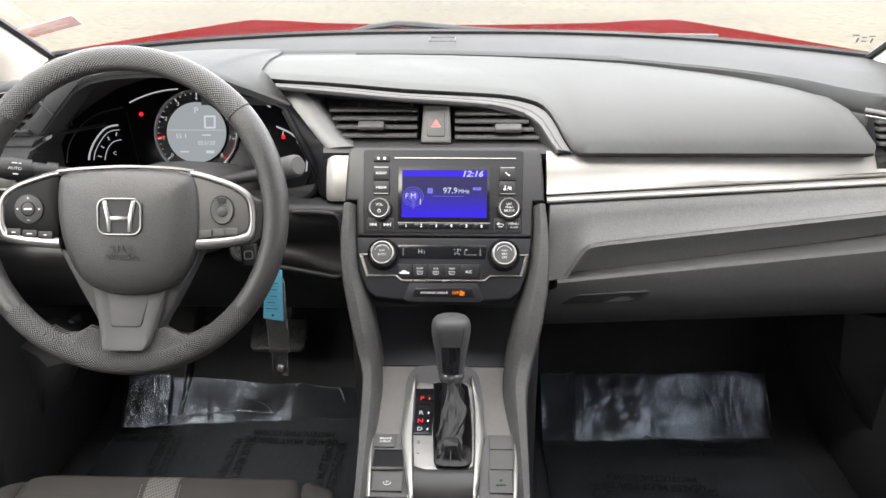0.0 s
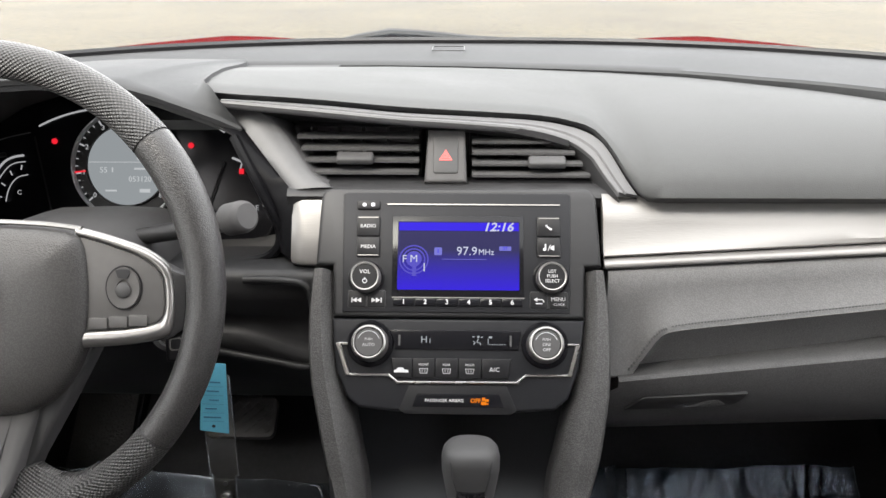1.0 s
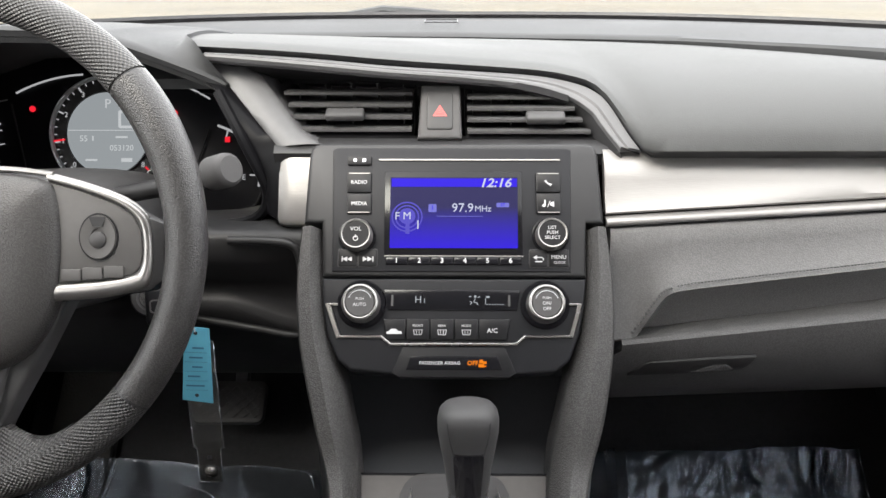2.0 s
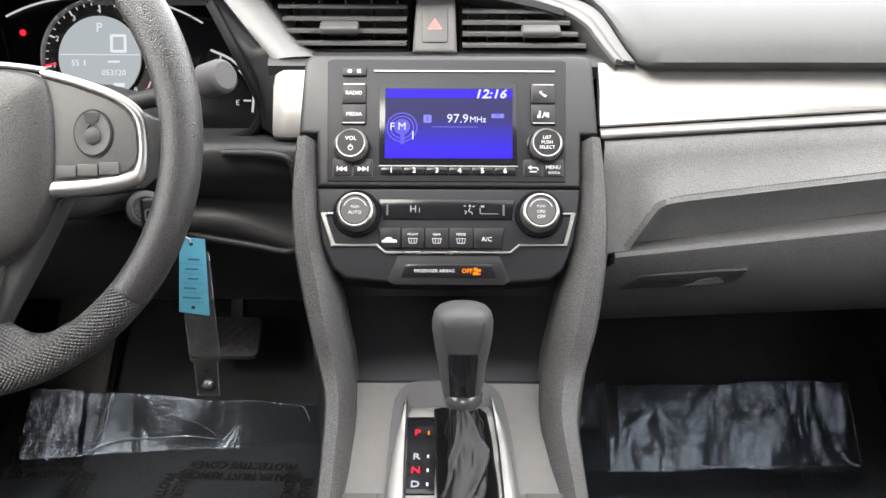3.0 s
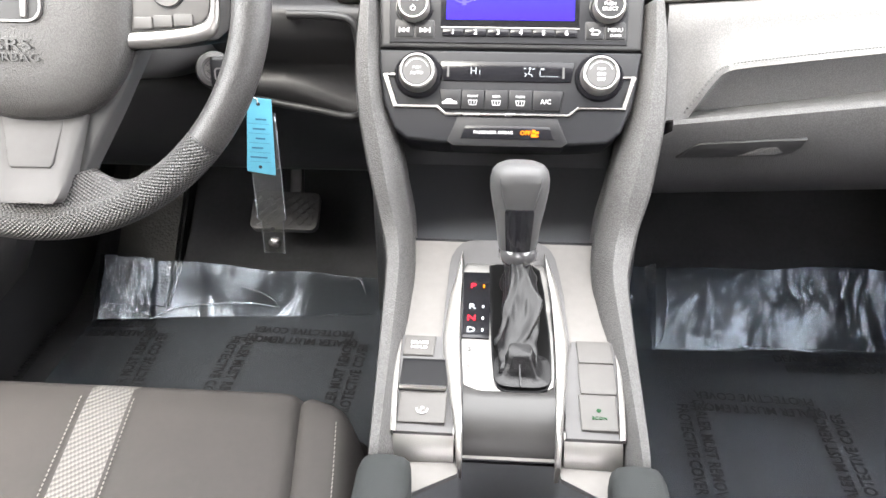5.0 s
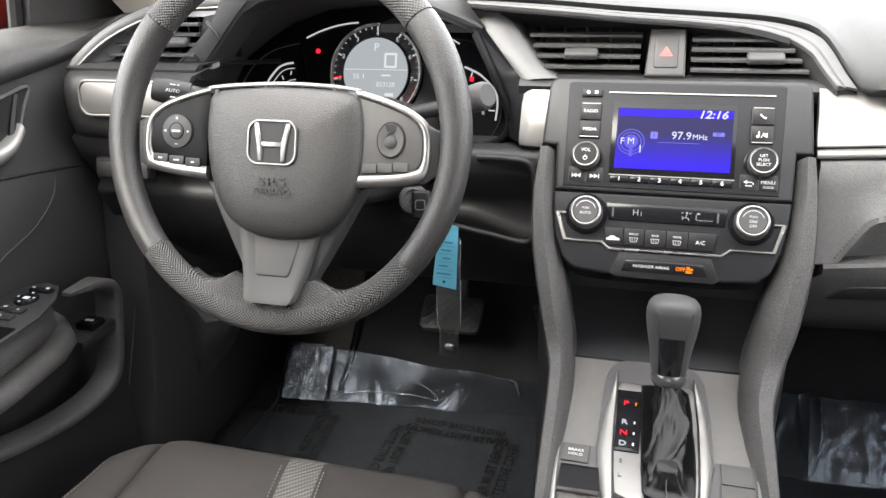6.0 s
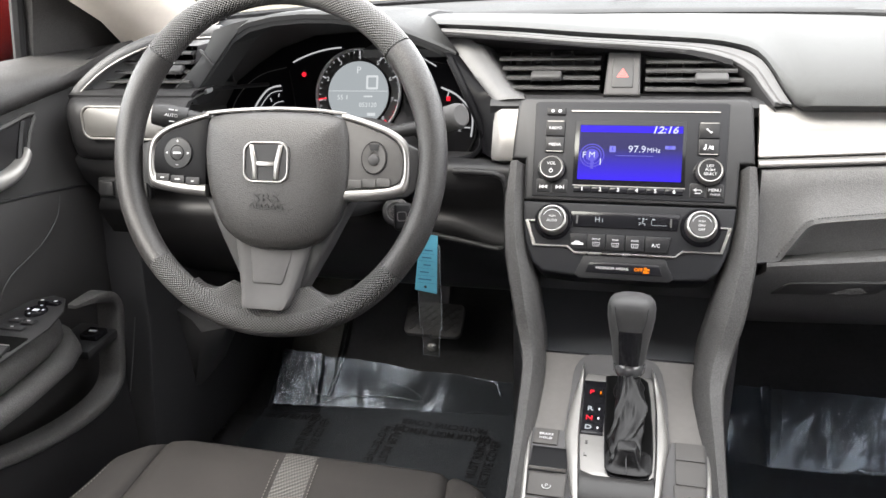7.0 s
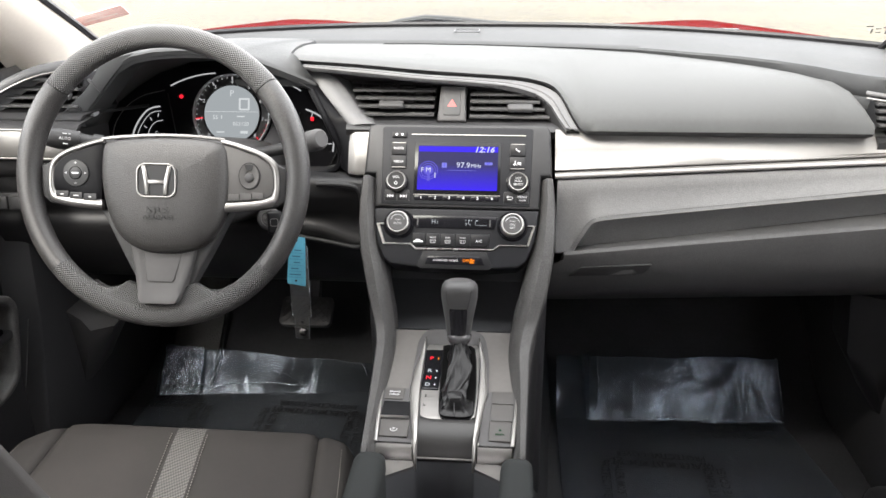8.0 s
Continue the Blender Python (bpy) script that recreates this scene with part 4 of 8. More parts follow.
for x, v in ((-0.091, 0.0295), (0.0785, 0.025)):
    part("warning_light", slab(CM @ Matrix.Translation((x, v, 0)), disc(0.0036, 12), 0.001), M_REDLIT, cluster, "glowing red warning light")
def on_dial(pts, r, mat, name, label="", n=5):
    part(name, tube(spline([CM @ Vector((u, v, 0.002)) for u, v in pts], n), r, 6), mat, cluster, label)


# The silver gauge outlines are given a glow to brighten them.
on_dial([(-0.1785, -0.045), (-0.176, -0.032), (-0.168, -0.0145), (-0.154, 0.003), (-0.142, 0.0095), (-0.129, 0.0118)], 0.0015, M_DIALLIT, "side_gauge_line", "angular silver gauge outline, given a glow")
on_dial([(-0.17, -0.045), (-0.168, -0.033), (-0.160, -0.017), (-0.149, -0.003), (-0.139, 0.0025), (-0.127, 0.004)], 0.0007, M_DIALLIT, "side_gauge_line")
on_dial([(-0.152, -0.045), (-0.149, -0.032), (-0.143, -0.021), (-0.135, -0.0145), (-0.124, -0.012)], 0.0007, M_DIALLIT, "side_gauge_line")
for u, v, d in ((-0.132, -0.003, 80), (-0.145, -0.010, 115), (-0.155, -0.024, 145), (-0.160, -0.039, 165)):
    part("side_gauge_mark", rbox(CM @ Matrix.Translation((u, v, 0.002)) @ pose(0, 0, 0, 0, 0, d), 0.006, 0.0015, 0.0006), M_DIALLIT, cluster)
lettering("C", CM @ Matrix.Translation((-0.135, -0.034, 0.002)), 0.008, M_DIALLIT, cluster)
on_dial([(-0.215, -0.05), (-0.21, -0.02), (-0.19, 0.01), (-0.16, 0.03), (-0.12, 0.04)], 0.0008, M_SATIN, "side_gauge_rim")
on_dial([(0.13, 0.0099), (0.1435, 0.0045), (0.1534, -0.0006)], 0.0016, M_DIALLIT, "side_gauge_line", "silver fuel gauge outline, given a glow", 4)
on_dial([(0.1534, -0.0006), (0.165, -0.0105), (0.176, -0.0235), (0.1795, -0.04), (0.178, -0.062)], 0.0013, M_DIALLIT, "side_gauge_line")
for u, v, d in ((0.141, 0.0005, 75), (0.1655, -0.0165, 130), (0.172, -0.0485, 178)):
    part("side_gauge_mark", rbox(CM @ Matrix.Translation((u, v, 0.002)) @ pose(0, 0, 0, 0, 0, d), 0.009, 0.0018, 0.0006), M_DIALLIT, cluster)
on_dial([(0.1034, 0.0483), (0.125, 0.0465), (0.1435, 0.0404), (0.166, 0.013), (0.1801, -0.0126), (0.1853, -0.0525), (0.1785, -0.075), (0.1699, -0.0859), (0.145, -0.093), (0.1095, -0.096)], 0.0011, M_PANEL, "side_gauge_rim", "thin rim of the fuel gauge")
part("fuel_light", rbox(CM @ Matrix.Translation((0.1413, -0.0065, 0.002)), 0.006, 0.0065, 0.001, 0.001), M_REDLIT, cluster)
lettering("E", CM @ Matrix.Translation((0.1605, -0.0512, 0.002)), 0.009, M_DIALLIT, cluster)
# Bright divider lines between the dial and the side gauges.
for x0, x1 in ((-0.115, -0.09), (0.09, 0.12)):
    part("divider", tube([CM @ Vector((x0, 0.035 if x0 < 0 else -0.08, 0.002)), CM @ Vector((x1, -0.08 if x0 < 0 else 0.005, 0.002))], 0.0012, 5), M_PANEL, cluster)
trip = thing("trip_knob", (-0.569, 1.067, 0.935), "slim grey trip reset knob beside the dials", "knob")
part("stem", tube([(-0.569, 1.07, 0.942), (-0.555, 1.22, 0.92)], 0.003, 10), M_BLACK, trip)
part("cap", turned(axes(Vector((-0.569, 1.068, 0.942)), (1, 0, 0), (0, 0, 1), (0, -1, 0)), [(0.0, 0.006), (0.0045, 0.006), (0.0055, 0.004), (0.0055, -0.008), (0.0, -0.008)], 16), M_TICK, trip)

release = thing("bonnet_release", (-0.703, 1.24, 0.545), "black bonnet release lever with a white mark", "lever")
BR = look((-0.7, 1.236, 0.548), (-0.15, 0.3, 0.95)) @ pose(0, 0, 0, 180)
part("lever", rbox(BR @ Matrix.Translation((0, 0, -0.009)), 0.05, 0.026, 0.016, 0.005), M_KEY, release)
for dx, dy, w, h in ((0.0, -0.0012, 0.02, 0.004), (-0.002, 0.0022, 0.01, 0.0028), (0.0075, 0.0015, 0.004, 0.002)):
    part("legend", rbox(BR @ Matrix.Translation((dx, -dy, -0.0006)), w, h, 0.0006), M_WHITE, release)

# ---- air vents and hazard switch ----
FO = Vector((0, 0.998, 0.917))
FM = axes(FO, (1, 0, 0), (0, 0.562, 0.827), (0, -0.827, 0.562))


def fm(u, v, w=0.0):
    return FM @ Matrix.Translation((u, v, w))


def vent(name, left, right, low, high, tab_x, slant_l, slant_r, mirrored=False):
    """A vent with long slats between two ends; low and high: (y, z) of its lower and upper lips; the ends slant outwards going down."""
    v = thing(name, (0.5 * (left + right), low[0], low[1]), "black air vent with horizontal slats", "air vent", "dashboard vents")
    yb, zb = low
    yt, zt = high
    back = [(left - slant_l, yb + 0.10, zb), (right + slant_r, yb + 0.10, zb), (right, yt + 0.10, zt), (left, yt + 0.10, zt)]
    part("duct", loft([[Vector((left - slant_l, yb + 0.004, zb)), Vector((right + slant_r, yb + 0.004, zb)), Vector((right, yt + 0.01, zt)), Vector((left, yt + 0.01, zt))], [Vector(p) for p in back]], caps=False), M_DEEP, v)
    part("duct_back", slab(axes(Vector((0, yb + 0.10, 0)), (1, 0, 0), (0, 0, 1), (0, -1, 0)), [(left - slant_l - 0.01, zb - 0.01), (right + slant_r + 0.01, zb - 0.01), (right + 0.006, zt + 0.003), (left - 0.006, zt + 0.003)], 0.004), M_DEEP, v)
    for i in range(4):
        k = (i + 0.6) / 4.3
        y, z = yb + (yt - yb) * k + 0.003, zb + (zt - zb) * k
        l, r = left - slant_l * (1 - k) + 0.002, right + slant_r * (1 - k) - 0.002
        sl = loft([[Vector((x, y - 0.004 + dy, z + dz)) for dy, dz in ((0.0, -0.0012), (0.0, 0.0012), (0.004, 0.0022), (0.024, 0.0005), (0.024, -0.0022), (0.004, -0.002))] for x in (l, r)])
        part("slat", sl, M_KNOB, v)
    for i in range(5):
        x = left + (right - left) * (i + 0.5) / 5
        part("vane", rbox(pose(x, yb + 0.075, 0.5 * (zb + zt)), 0.0016, 0.03, abs(zt - zb)), M_DEEP, v)
    k = 0.46
    part("tab", rbox(axes(Vector((tab_x, yb + (yt - yb) * k - 0.006, zb + (zt - zb) * k)), (1, 0, 0), (0, 0.9, 0.43), (0, -0.43, 0.9)), 0.036, 0.013, 0.008, 0.0025, 3), M_KNOB, v)
    return v


vent("centre_air_vent", -0.172, -0.044, (1.05, 0.942), (1.078, 0.986), -0.108, -0.02, 0.0)
vent("centre_air_vent", 0.004, 0.096, (1.044, 0.942), (1.074, 0.982), 0.078, 0.0, 0.03)
vent("side_air_vent", -0.655, -0.572, (1.035, 0.951), (1.06, 1.0), -0.6, 0.055, 0.0)
vent("side_air_vent", 0.552, 0.71, (1.008, 0.946), (1.03, 0.982), 0.64, 0.0, 0.0)
# Surrounds of the vents.
for s in (-1, 1):
    bow = spline([(s * 0.742, 1.015, 0.936), (s * 0.728, 1.022, 0.954), (s * 0.69, 1.035, 0.983), (s * 0.636, 1.046, 1.006), (s * 0.58, 1.052, 1.016), (s * 0.528, 1.058, 1.018)], 6)
    if s > 0:
        bow = spline([(0.742, 0.975, 0.962), (0.68, 0.99, 0.973), (0.62, 1.008, 0.981), (0.575, 1.026, 0.985), (0.545, 1.045, 0.987)], 6)
    part("side_vent_brow", tube([p + Vector((0, 0.004, 0)) for p in bow], 0.0085 if s < 0 else 0.0035, 10), M_BROW, dash, "dark trim bow over the side vent")
    part("side_vent_line", tube([p + Vector((-s * 0.002, -0.0045, -0.005)) for p in bow], 0.0013, 6), M_SATIN, dash)
    part("side_vent_sill", shell([[(s * x, 1.075, 0.93 + (0.017 if s < 0 else 0)), (s * x, 1.02, 0.934 + (0.016 if s < 0 else 0)), (s * x, 1.01, 0.928 + (0.018 if s < 0 else 0)), (s * x, 1.012, 0.915 + (0.02 if s < 0 else 0)), (s * x, 1.03, 0.9 + (0.03 if s < 0 else 0))] for x in [0.742 - 0.185 * i / 8 for i in range(9)]], (0, 0.01, -0.002)), M_PANEL, dash)
    if s > 0:
        continue
    part("side_vent_cheek", shell([[(s * 0.738, 1.02, 0.938), (s * 0.71, 1.04, 0.966), (s * 0.655, 1.056, 0.996)], [(s * 0.712, 1.036, 0.936), (s * 0.684, 1.05, 0.962), (s * 0.64, 1.066, 0.99)]], (0, 0.03, 0)), M_BROW, dash)

part("vent_sill", shell([[(x, 1.066, 0.94), (x, 1.045, 0.941), (x, 1.031, 0.9385), (x, 1.026, 0.933), (x, 1.03, 0.922)] for x in [-0.1705 + 0.3385 * i / 12 for i in range(13)]], (0, 0.01, -0.002)), M_PANEL, dash)
# A smooth dark panel slants down from the hood's tip to the sill, between the dials and the vent.
LEFT = [(-0.2515, 1.092, 1.013), (-0.2305, 1.078, 1.0), (-0.2135, 1.066, 0.984), (-0.195, 1.053, 0.965), (-0.177, 1.040, 0.9475), (-0.1665, 1.0315, 0.9375)]
EDGE = [(-0.21, 1.083, 1.006), (-0.1895, 1.077, 0.9945), (-0.1755, 1.068, 0.98), (-0.1615, 1.056, 0.9645), (-0.148, 1.043, 0.9505), (-0.1285, 1.031, 0.9405)]
rows = []
for p, q in zip(spline(LEFT, 4), spline(EDGE, 4)):
    rows.append([p + Vector((-0.002, 0.02, -0.006)), p + Vector((-0.001, 0.003, -0.003))] + [p.lerp(q, k / 6) + Vector((0, -0.0025 * math.sin(math.pi * k / 6), 0.0015 * math.sin(math.pi * k / 6))) for k in range(7)] + [q + Vector((0.001, 0.004, -0.002)), q + Vector((0.003, 0.04, -0.004))])
part("vent_cheek", shell(rows, (0, 0.008, -0.004)), M_BROW, dash, "smooth grey panel beside the dials", sharp=60)
BEZ = [(-0.252, 1.075, 1.0), (-0.24, 1.068, 0.992), (-0.2235, 1.058, 0.981), (-0.208, 1.045, 0.956), (-0.194, 1.036, 0.93), (-0.1835, 1.03, 0.9), (-0.181, 1.026, 0.875)]
rows = []
for p, q in zip(spline(BEZ, 4), spline(LEFT + [(-0.1665, 1.01, 0.875)], 4)):
    rows.append([p + Vector((0, 0.02, -0.002)), p, p.lerp(q, 0.5) + Vector((0, -0.001, 0)), q + Vector((0.0, 0.001, -0.002)), q + Vector((0.003, 0.02, -0.004))])
part("bezel_flank", shell(rows, (0, 0.006, -0.002)), M_SCOOP, dash, "dark flank of the dial bezel", sharp=60)
part("vent_cheek", shell([[p + Vector((-0.001, 0.002, -0.004)), p + Vector((-0.008, 0.012, -0.007)), p + Vector((-0.016, 0.03, -0.010)), p + Vector((-0.018, 0.05, -0.012))] for p in spline(TRIM[5:], 6)], (0.003, 0, -0.006)), M_PANEL, dash, sharp=60)
part("vent_roof", shell([[(x, 1.064, lerp_table([(p[0], p[2]) for p in TRIM], x) - 0.006), (x, 1.085, lerp_table([(p[0], p[2]) for p in TRIM], x) - 0.016), (x, 1.15, 0.972)] for x in [-0.2 + 0.3 * i / 12 for i in range(13)]], (0, 0, 0.006)), M_DEEP, dash)

hazard = thing("hazard_switch", (-0.019, 1.045, 0.94), "black hazard switch with a red triangle between the vents", "switch")
HM = axes(Vector((-0.0195, 1.0585, 0.9635)), (1, 0, 0), (0, 0.58, 0.8146), (0, -0.8146, 0.58))
part("bezel", slab(HM @ Matrix.Translation((0, 0, -0.03)), [(-0.0205, -0.027), (0.0205, -0.027), (0.0185, 0.027), (-0.0175, 0.027)], 0.034, 0.0035, 3), M_CAP, hazard)
part("button", slab(HM @ Matrix.Translation((0, 0.0, 0.002)), round_rect(0.024, 0.037, 0.0025), 0.0035, 0.0012), M_KNOB, hazard)
tri = [(0, 0.0062), (-0.0066, -0.0047), (0.0066, -0.0047)]
tri2 = [(0, 0.0038), (-0.0045, -0.0033), (0.0045, -0.0033)]
part("triangle", frame_slab(HM @ Matrix.Translation((0, -0.001, 0.0053)), tri, tri2, 0.0006), M_HAZARD, hazard, "red warning triangle")
part("triangle", frame_slab(HM @ Matrix.Translation((0, -0.001, 0.0053)), [(p[0] * 0.48, p[1] * 0.48) for p in tri], [(p[0] * 0.15, p[1] * 0.15) for p in tri], 0.0006), M_HAZARD, hazard)

# ---- head unit ----
radio = thing("head_unit", (X0, 0.96, 0.85), "black car radio with a lit blue screen", "car radio")
outer = [(-0.1348, 0.022), (-0.1338, 0.0275), (-0.1305, 0.032), (-0.125, 0.034), (0.111, 0.034), (0.1165, 0.032), (0.1198, 0.0275), (0.1208, 0.022), (0.1235, -0.0395), (0.1085, -0.0398), (0.1068, -0.0873), (-0.1193, -0.0873), (-0.1212, -0.0398), (-0.137, -0.0395)]
part("surround", slab(fm(0, 0, -0.045), outer, 0.045, 0.004, 3), M_PANEL, radio, "dark grey surround")
part("face_plate", slab(fm(0, 0, -0.002), [(-0.1135, 0.0265), (-0.110, 0.0285), (0.093, 0.0285), (0.0965, 0.0265), (0.0935, -0.083), (-0.1105, -0.083)], 0.0036, 0.0012), M_FACE, radio, "black face plate")
part("accent_line", rbox(fm(0.007, 0.0172, 0.002), 0.159, 0.0011, 0.0012), M_SATIN, radio, "thin bright line")
part("screen_frame", slab(fm(0, 0, 0.0014), [(-0.0672, 0.0062), (0.0529, 0.0062), (0.0526, -0.0688), (-0.0664, -0.0688)], 0.0012, 0.0004), M_GLOSS, radio, "gloss black screen frame")
display = part("screen", slab(fm(0, 0, 0.0026), [(-0.062, 0.0008), (0.0492, 0.0008), (0.0484, -0.0627), (-0.0616, -0.0627)], 0.0002), M_SCREEN, radio, "lit blue radio screen")
part("status_bar", rbox(fm(-0.0062, -0.004, 0.0029), 0.1095, 0.0076, 0.0002), M_BLUE, display)
lettering("12:16", fm(0.0295, -0.0046, 0.0031), 0.0112, M_SCREEN_TXT, display, bold=0.0002, squeeze=1.12, shear=0.25)
lettering("97.9", fm(0.0012, -0.0272, 0.0031), 0.0112, M_SCREEN_TXT, display)
lettering("MHz", fm(0.0187, -0.0279, 0.0031), 0.0075, M_SCREEN_TXT, display)
part("frequency_line", rbox(fm(-0.0013, -0.0345, 0.003), 0.040, 0.0004, 0.0002), M_BLUE_PALE, display)
part("preset_box", slab(fm(-0.025, -0.0272, 0.0029), round_rect(0.007, 0.0072, 0.001), 0.0002), M_BLUE_PALE, display)
lettering("1", fm(-0.025, -0.0272, 0.0033), 0.006, M_BLUE, display)
part("stereo_box", slab(fm(0.036, -0.0243, 0.0029), round_rect(0.011, 0.004, 0.0008), 0.0002), M_BLUE_PALE, display)
lettering("ST", fm(0.036, -0.0243, 0.0032), 0.004, M_BLUE, display)
for r in (0.0135, 0.0105):
    part("antenna_ring", frame_slab(fm(-0.047, -0.035, 0.0029), disc(r, 40), disc(r - 0.0012, 40), 0.0002), M_BLUE_SOFT, display)
part("antenna_disc", slab(fm(-0.047, -0.0345, 0.003), disc(0.0072, 32), 0.0002), M_BLUE_SOFT, display)
part("antenna_post", rbox(fm(-0.0465, -0.0455, 0.003), 0.0036, 0.0095, 0.0002), M_BLUE_SOFT, display)
lettering("F", fm(-0.0555, -0.0347, 0.0032), 0.0095, M_SCREEN_TXT, display)
lettering("M", fm(-0.047, -0.0345, 0.0034), 0.0095, M_SCREEN_TXT, display)
lettering("1", fm(-0.0375, -0.0425, 0.0032), 0.011, M_SCREEN_TXT, display)


def key_button(u0, v1, u1, v0, parent, word="", size=0.0055, raised=0.002, base=0.0015, mat=None, word_mat=None, words=()):
    """A push button over that rectangle of the face, with its legend."""
    b = part("button", slab(fm(0.5 * (u0 + u1), 0.5 * (v0 + v1), base), round_rect(u1 - u0, v1 - v0, 0.0014, 3), raised, 0.0006), mat or M_KEY, parent)
    if word:
        lettering(word, fm(0.5 * (u0 + u1), 0.5 * (v0 + v1), base + raised + 0.0001), size, word_mat or M_WHITE, b, 0.0001)
    return b


key_button(-0.1002, 0.0204, -0.079, 0.0121, radio)
part("legend", slab(fm(-0.0935, 0.0163, 0.0036), disc(0.0017, 12), 0.0002), M_TICK, radio)
part("legend", rbox(fm(-0.0855, 0.0163, 0.0037), 0.003, 0.003, 0.0002), M_TICK, radio)
key_button(-0.1, 0.0052, -0.0788, -0.0132, radio, "RADIO", 0.0047)
key_button(-0.0995, -0.0142, -0.0783, -0.0325, radio, "MEDIA", 0.0047)
key_button(0.0653, 0.0052, 0.0866, -0.0128, radio)
key_button(0.0651, -0.0138, 0.0863, -0.0322, radio)
for u, v in ((-0.0894, 0.0042), (-0.0889, -0.0312), (0.076, 0.0042), (0.0757, -0.0309)):
    part("accent_line", rbox(fm(u, v, 0.0037), 0.0185, 0.0007, 0.0004), M_SATIN, radio)
part("legend", tube([fm(0.0725 + 0.0012 * i + (0.001 if i in (0, 4) else 0), -0.0022 - 0.0011 * i, 0.0038).translation for i in range(5)], [0.0013, 0.0008, 0.0007, 0.0008, 0.0013], 6), M_WHITE, radio, "telephone mark")
part("legend", rbox(fm(0.0725, -0.0225, 0.0037), 0.0012, 0.0055, 0.0002), M_WHITE, radio)
part("legend", slab(fm(0.0715, -0.0248, 0.0036), disc(0.0014, 10), 0.0002), M_WHITE, radio)
part("legend", rbox(fm(0.0758, -0.0235, 0.0037, ) @ pose(0, 0, 0, 0, 0, -25), 0.0006, 0.006, 0.0002), M_WHITE, radio)
part("legend", slab(fm(0.0785, -0.0235, 0.0036), [(-0.0015, -0.001), (0.0018, -0.0024), (0.0018, 0.0024), (-0.0015, 0.001)], 0.0002), M_WHITE, radio)


def knob(u, v, r, high, parent, words, size, ring_w=0.0024):
    """A turning knob: a chrome ring round a black cap with its legend."""
    k = part("knob", turned(fm(u, v, 0.0), [(0.0, high), (r - ring_w, high), (r - ring_w + 0.0006, high - 0.0008), (r - ring_w + 0.0006, 0.0), (0, 0.0)], 40), M_KEY, parent, "black turning knob")
    part("ring", turned(fm(u, v, 0.0), [(r - ring_w, high - 0.001), (r - ring_w, high + 0.0006), (r - ring_w * 0.6, high + 0.001), (r - 0.0008, high - 0.0006), (r, high - 0.003), (r, 0.0), (r - ring_w, 0)], 40), M_SATIN, k, "satin chrome ring")
    for w, dv in words:
        lettering(w, fm(u, v + dv, high + 0.0003), size, M_WHITE, k, 0.0001)
    return k


part("knob_seat", frame_slab(fm(-0.09, -0.0522, 0.0012), disc(0.0165, 40), disc(0.0145, 40), 0.0014, 0.0005), M_GLOSS, radio)
part("knob_seat", frame_slab(fm(0.0772, -0.0512, 0.0012), disc(0.0165, 40), disc(0.0145, 40), 0.0014, 0.0005), M_GLOSS, radio)
vk = knob(-0.09, -0.0522, 0.0138, 0.012, radio, (("VOL", 0.004),), 0.005)
part("legend", frame_slab(fm(-0.09, -0.0565, 0.0122), disc(0.0022, 16), disc(0.0016, 16), 0.0002), M_WHITE, vk)
part("legend", rbox(fm(-0.09, -0.0545, 0.0124), 0.0006, 0.0024, 0.0002), M_WHITE, vk)
knob(0.0772, -0.0512, 0.0138, 0.012, radio, (("LIST", 0.0045), ("PUSH", 0.0002), ("SELECT", -0.0042)), 0.0041)
for u0, u1 in ((-0.1055, -0.0895), (-0.0882, -0.0722), (0.0582, 0.0735), (0.0748, 0.0918)):
    key_button(u0, -0.0637, u1, -0.0788, radio, base=0.0008)
    part("button_edge", frame_slab(fm(0.5 * (u0 + u1), -0.0712, 0.0014), round_rect(u1 - u0 + 0.0012, 0.0163, 0.0016), round_rect(u1 - u0, 0.0151, 0.0014), 0.0006), M_PANEL, radio)
for u, s in ((-0.0975, -1), (-0.0802, 1)):
    for d in (-0.0022, 0.0018):
        part("legend", slab(fm(u + d, -0.0725, 0.0029), [(-0.002 * s, 0.0022), (-0.002 * s, -0.0022), (0.002 * s, 0)], 0.0002), M_WHITE, radio)
    part("legend", rbox(fm(u + s * 0.0045, -0.0725, 0.003), 0.0008, 0.0044, 0.0002), M_WHITE, radio)
part("legend", tube([fm(*p, 0.003).translation for p in ((0.0688, -0.0744), (0.0622, -0.0744), (0.0622, -0.0744), (0.0688, -0.0744), (0.07, -0.0732), (0.07, -0.0718), (0.0688, -0.0708), (0.063, -0.0708))][4:] + [], 0.0005, 5), M_WHITE, radio)
part("legend", rbox(fm(0.066, -0.0744, 0.003), 0.006, 0.001, 0.0003), M_WHITE, radio)
part("legend", slab(fm(0.0635, -0.0708, 0.0029), [(0.001, 0.002), (0.001, -0.002), (-0.0022, 0)], 0.0003), M_WHITE, radio)
lettering("MENU", fm(0.0832, -0.0705, 0.003), 0.0047, M_WHITE, radio, 0.0001)
lettering("CLOCK", fm(0.0838, -0.0752, 0.003), 0.003, M_WHITE, radio, 0.0001)
part("preset_rail", rbox(fm(-0.0065, -0.0697, 0.0024), 0.119, 0.0008, 0.0018), M_SATIN, radio)
for i in range(6):
    u = -0.0555 + 0.0195 * i
    b = part("preset_button", slab(fm(u, -0.0738, 0.001), [(-0.0092, -0.0034), (0.0092, -0.0034), (0.0092, 0.0034), (-0.0092, 0.0034)], 0.0022, 0.0006), M_GLOSS, radio)
    lettering(str(i + 1), fm(u, -0.0738, 0.0034), 0.0062, M_WHITE, b, 0.0001, bold=0.0001)

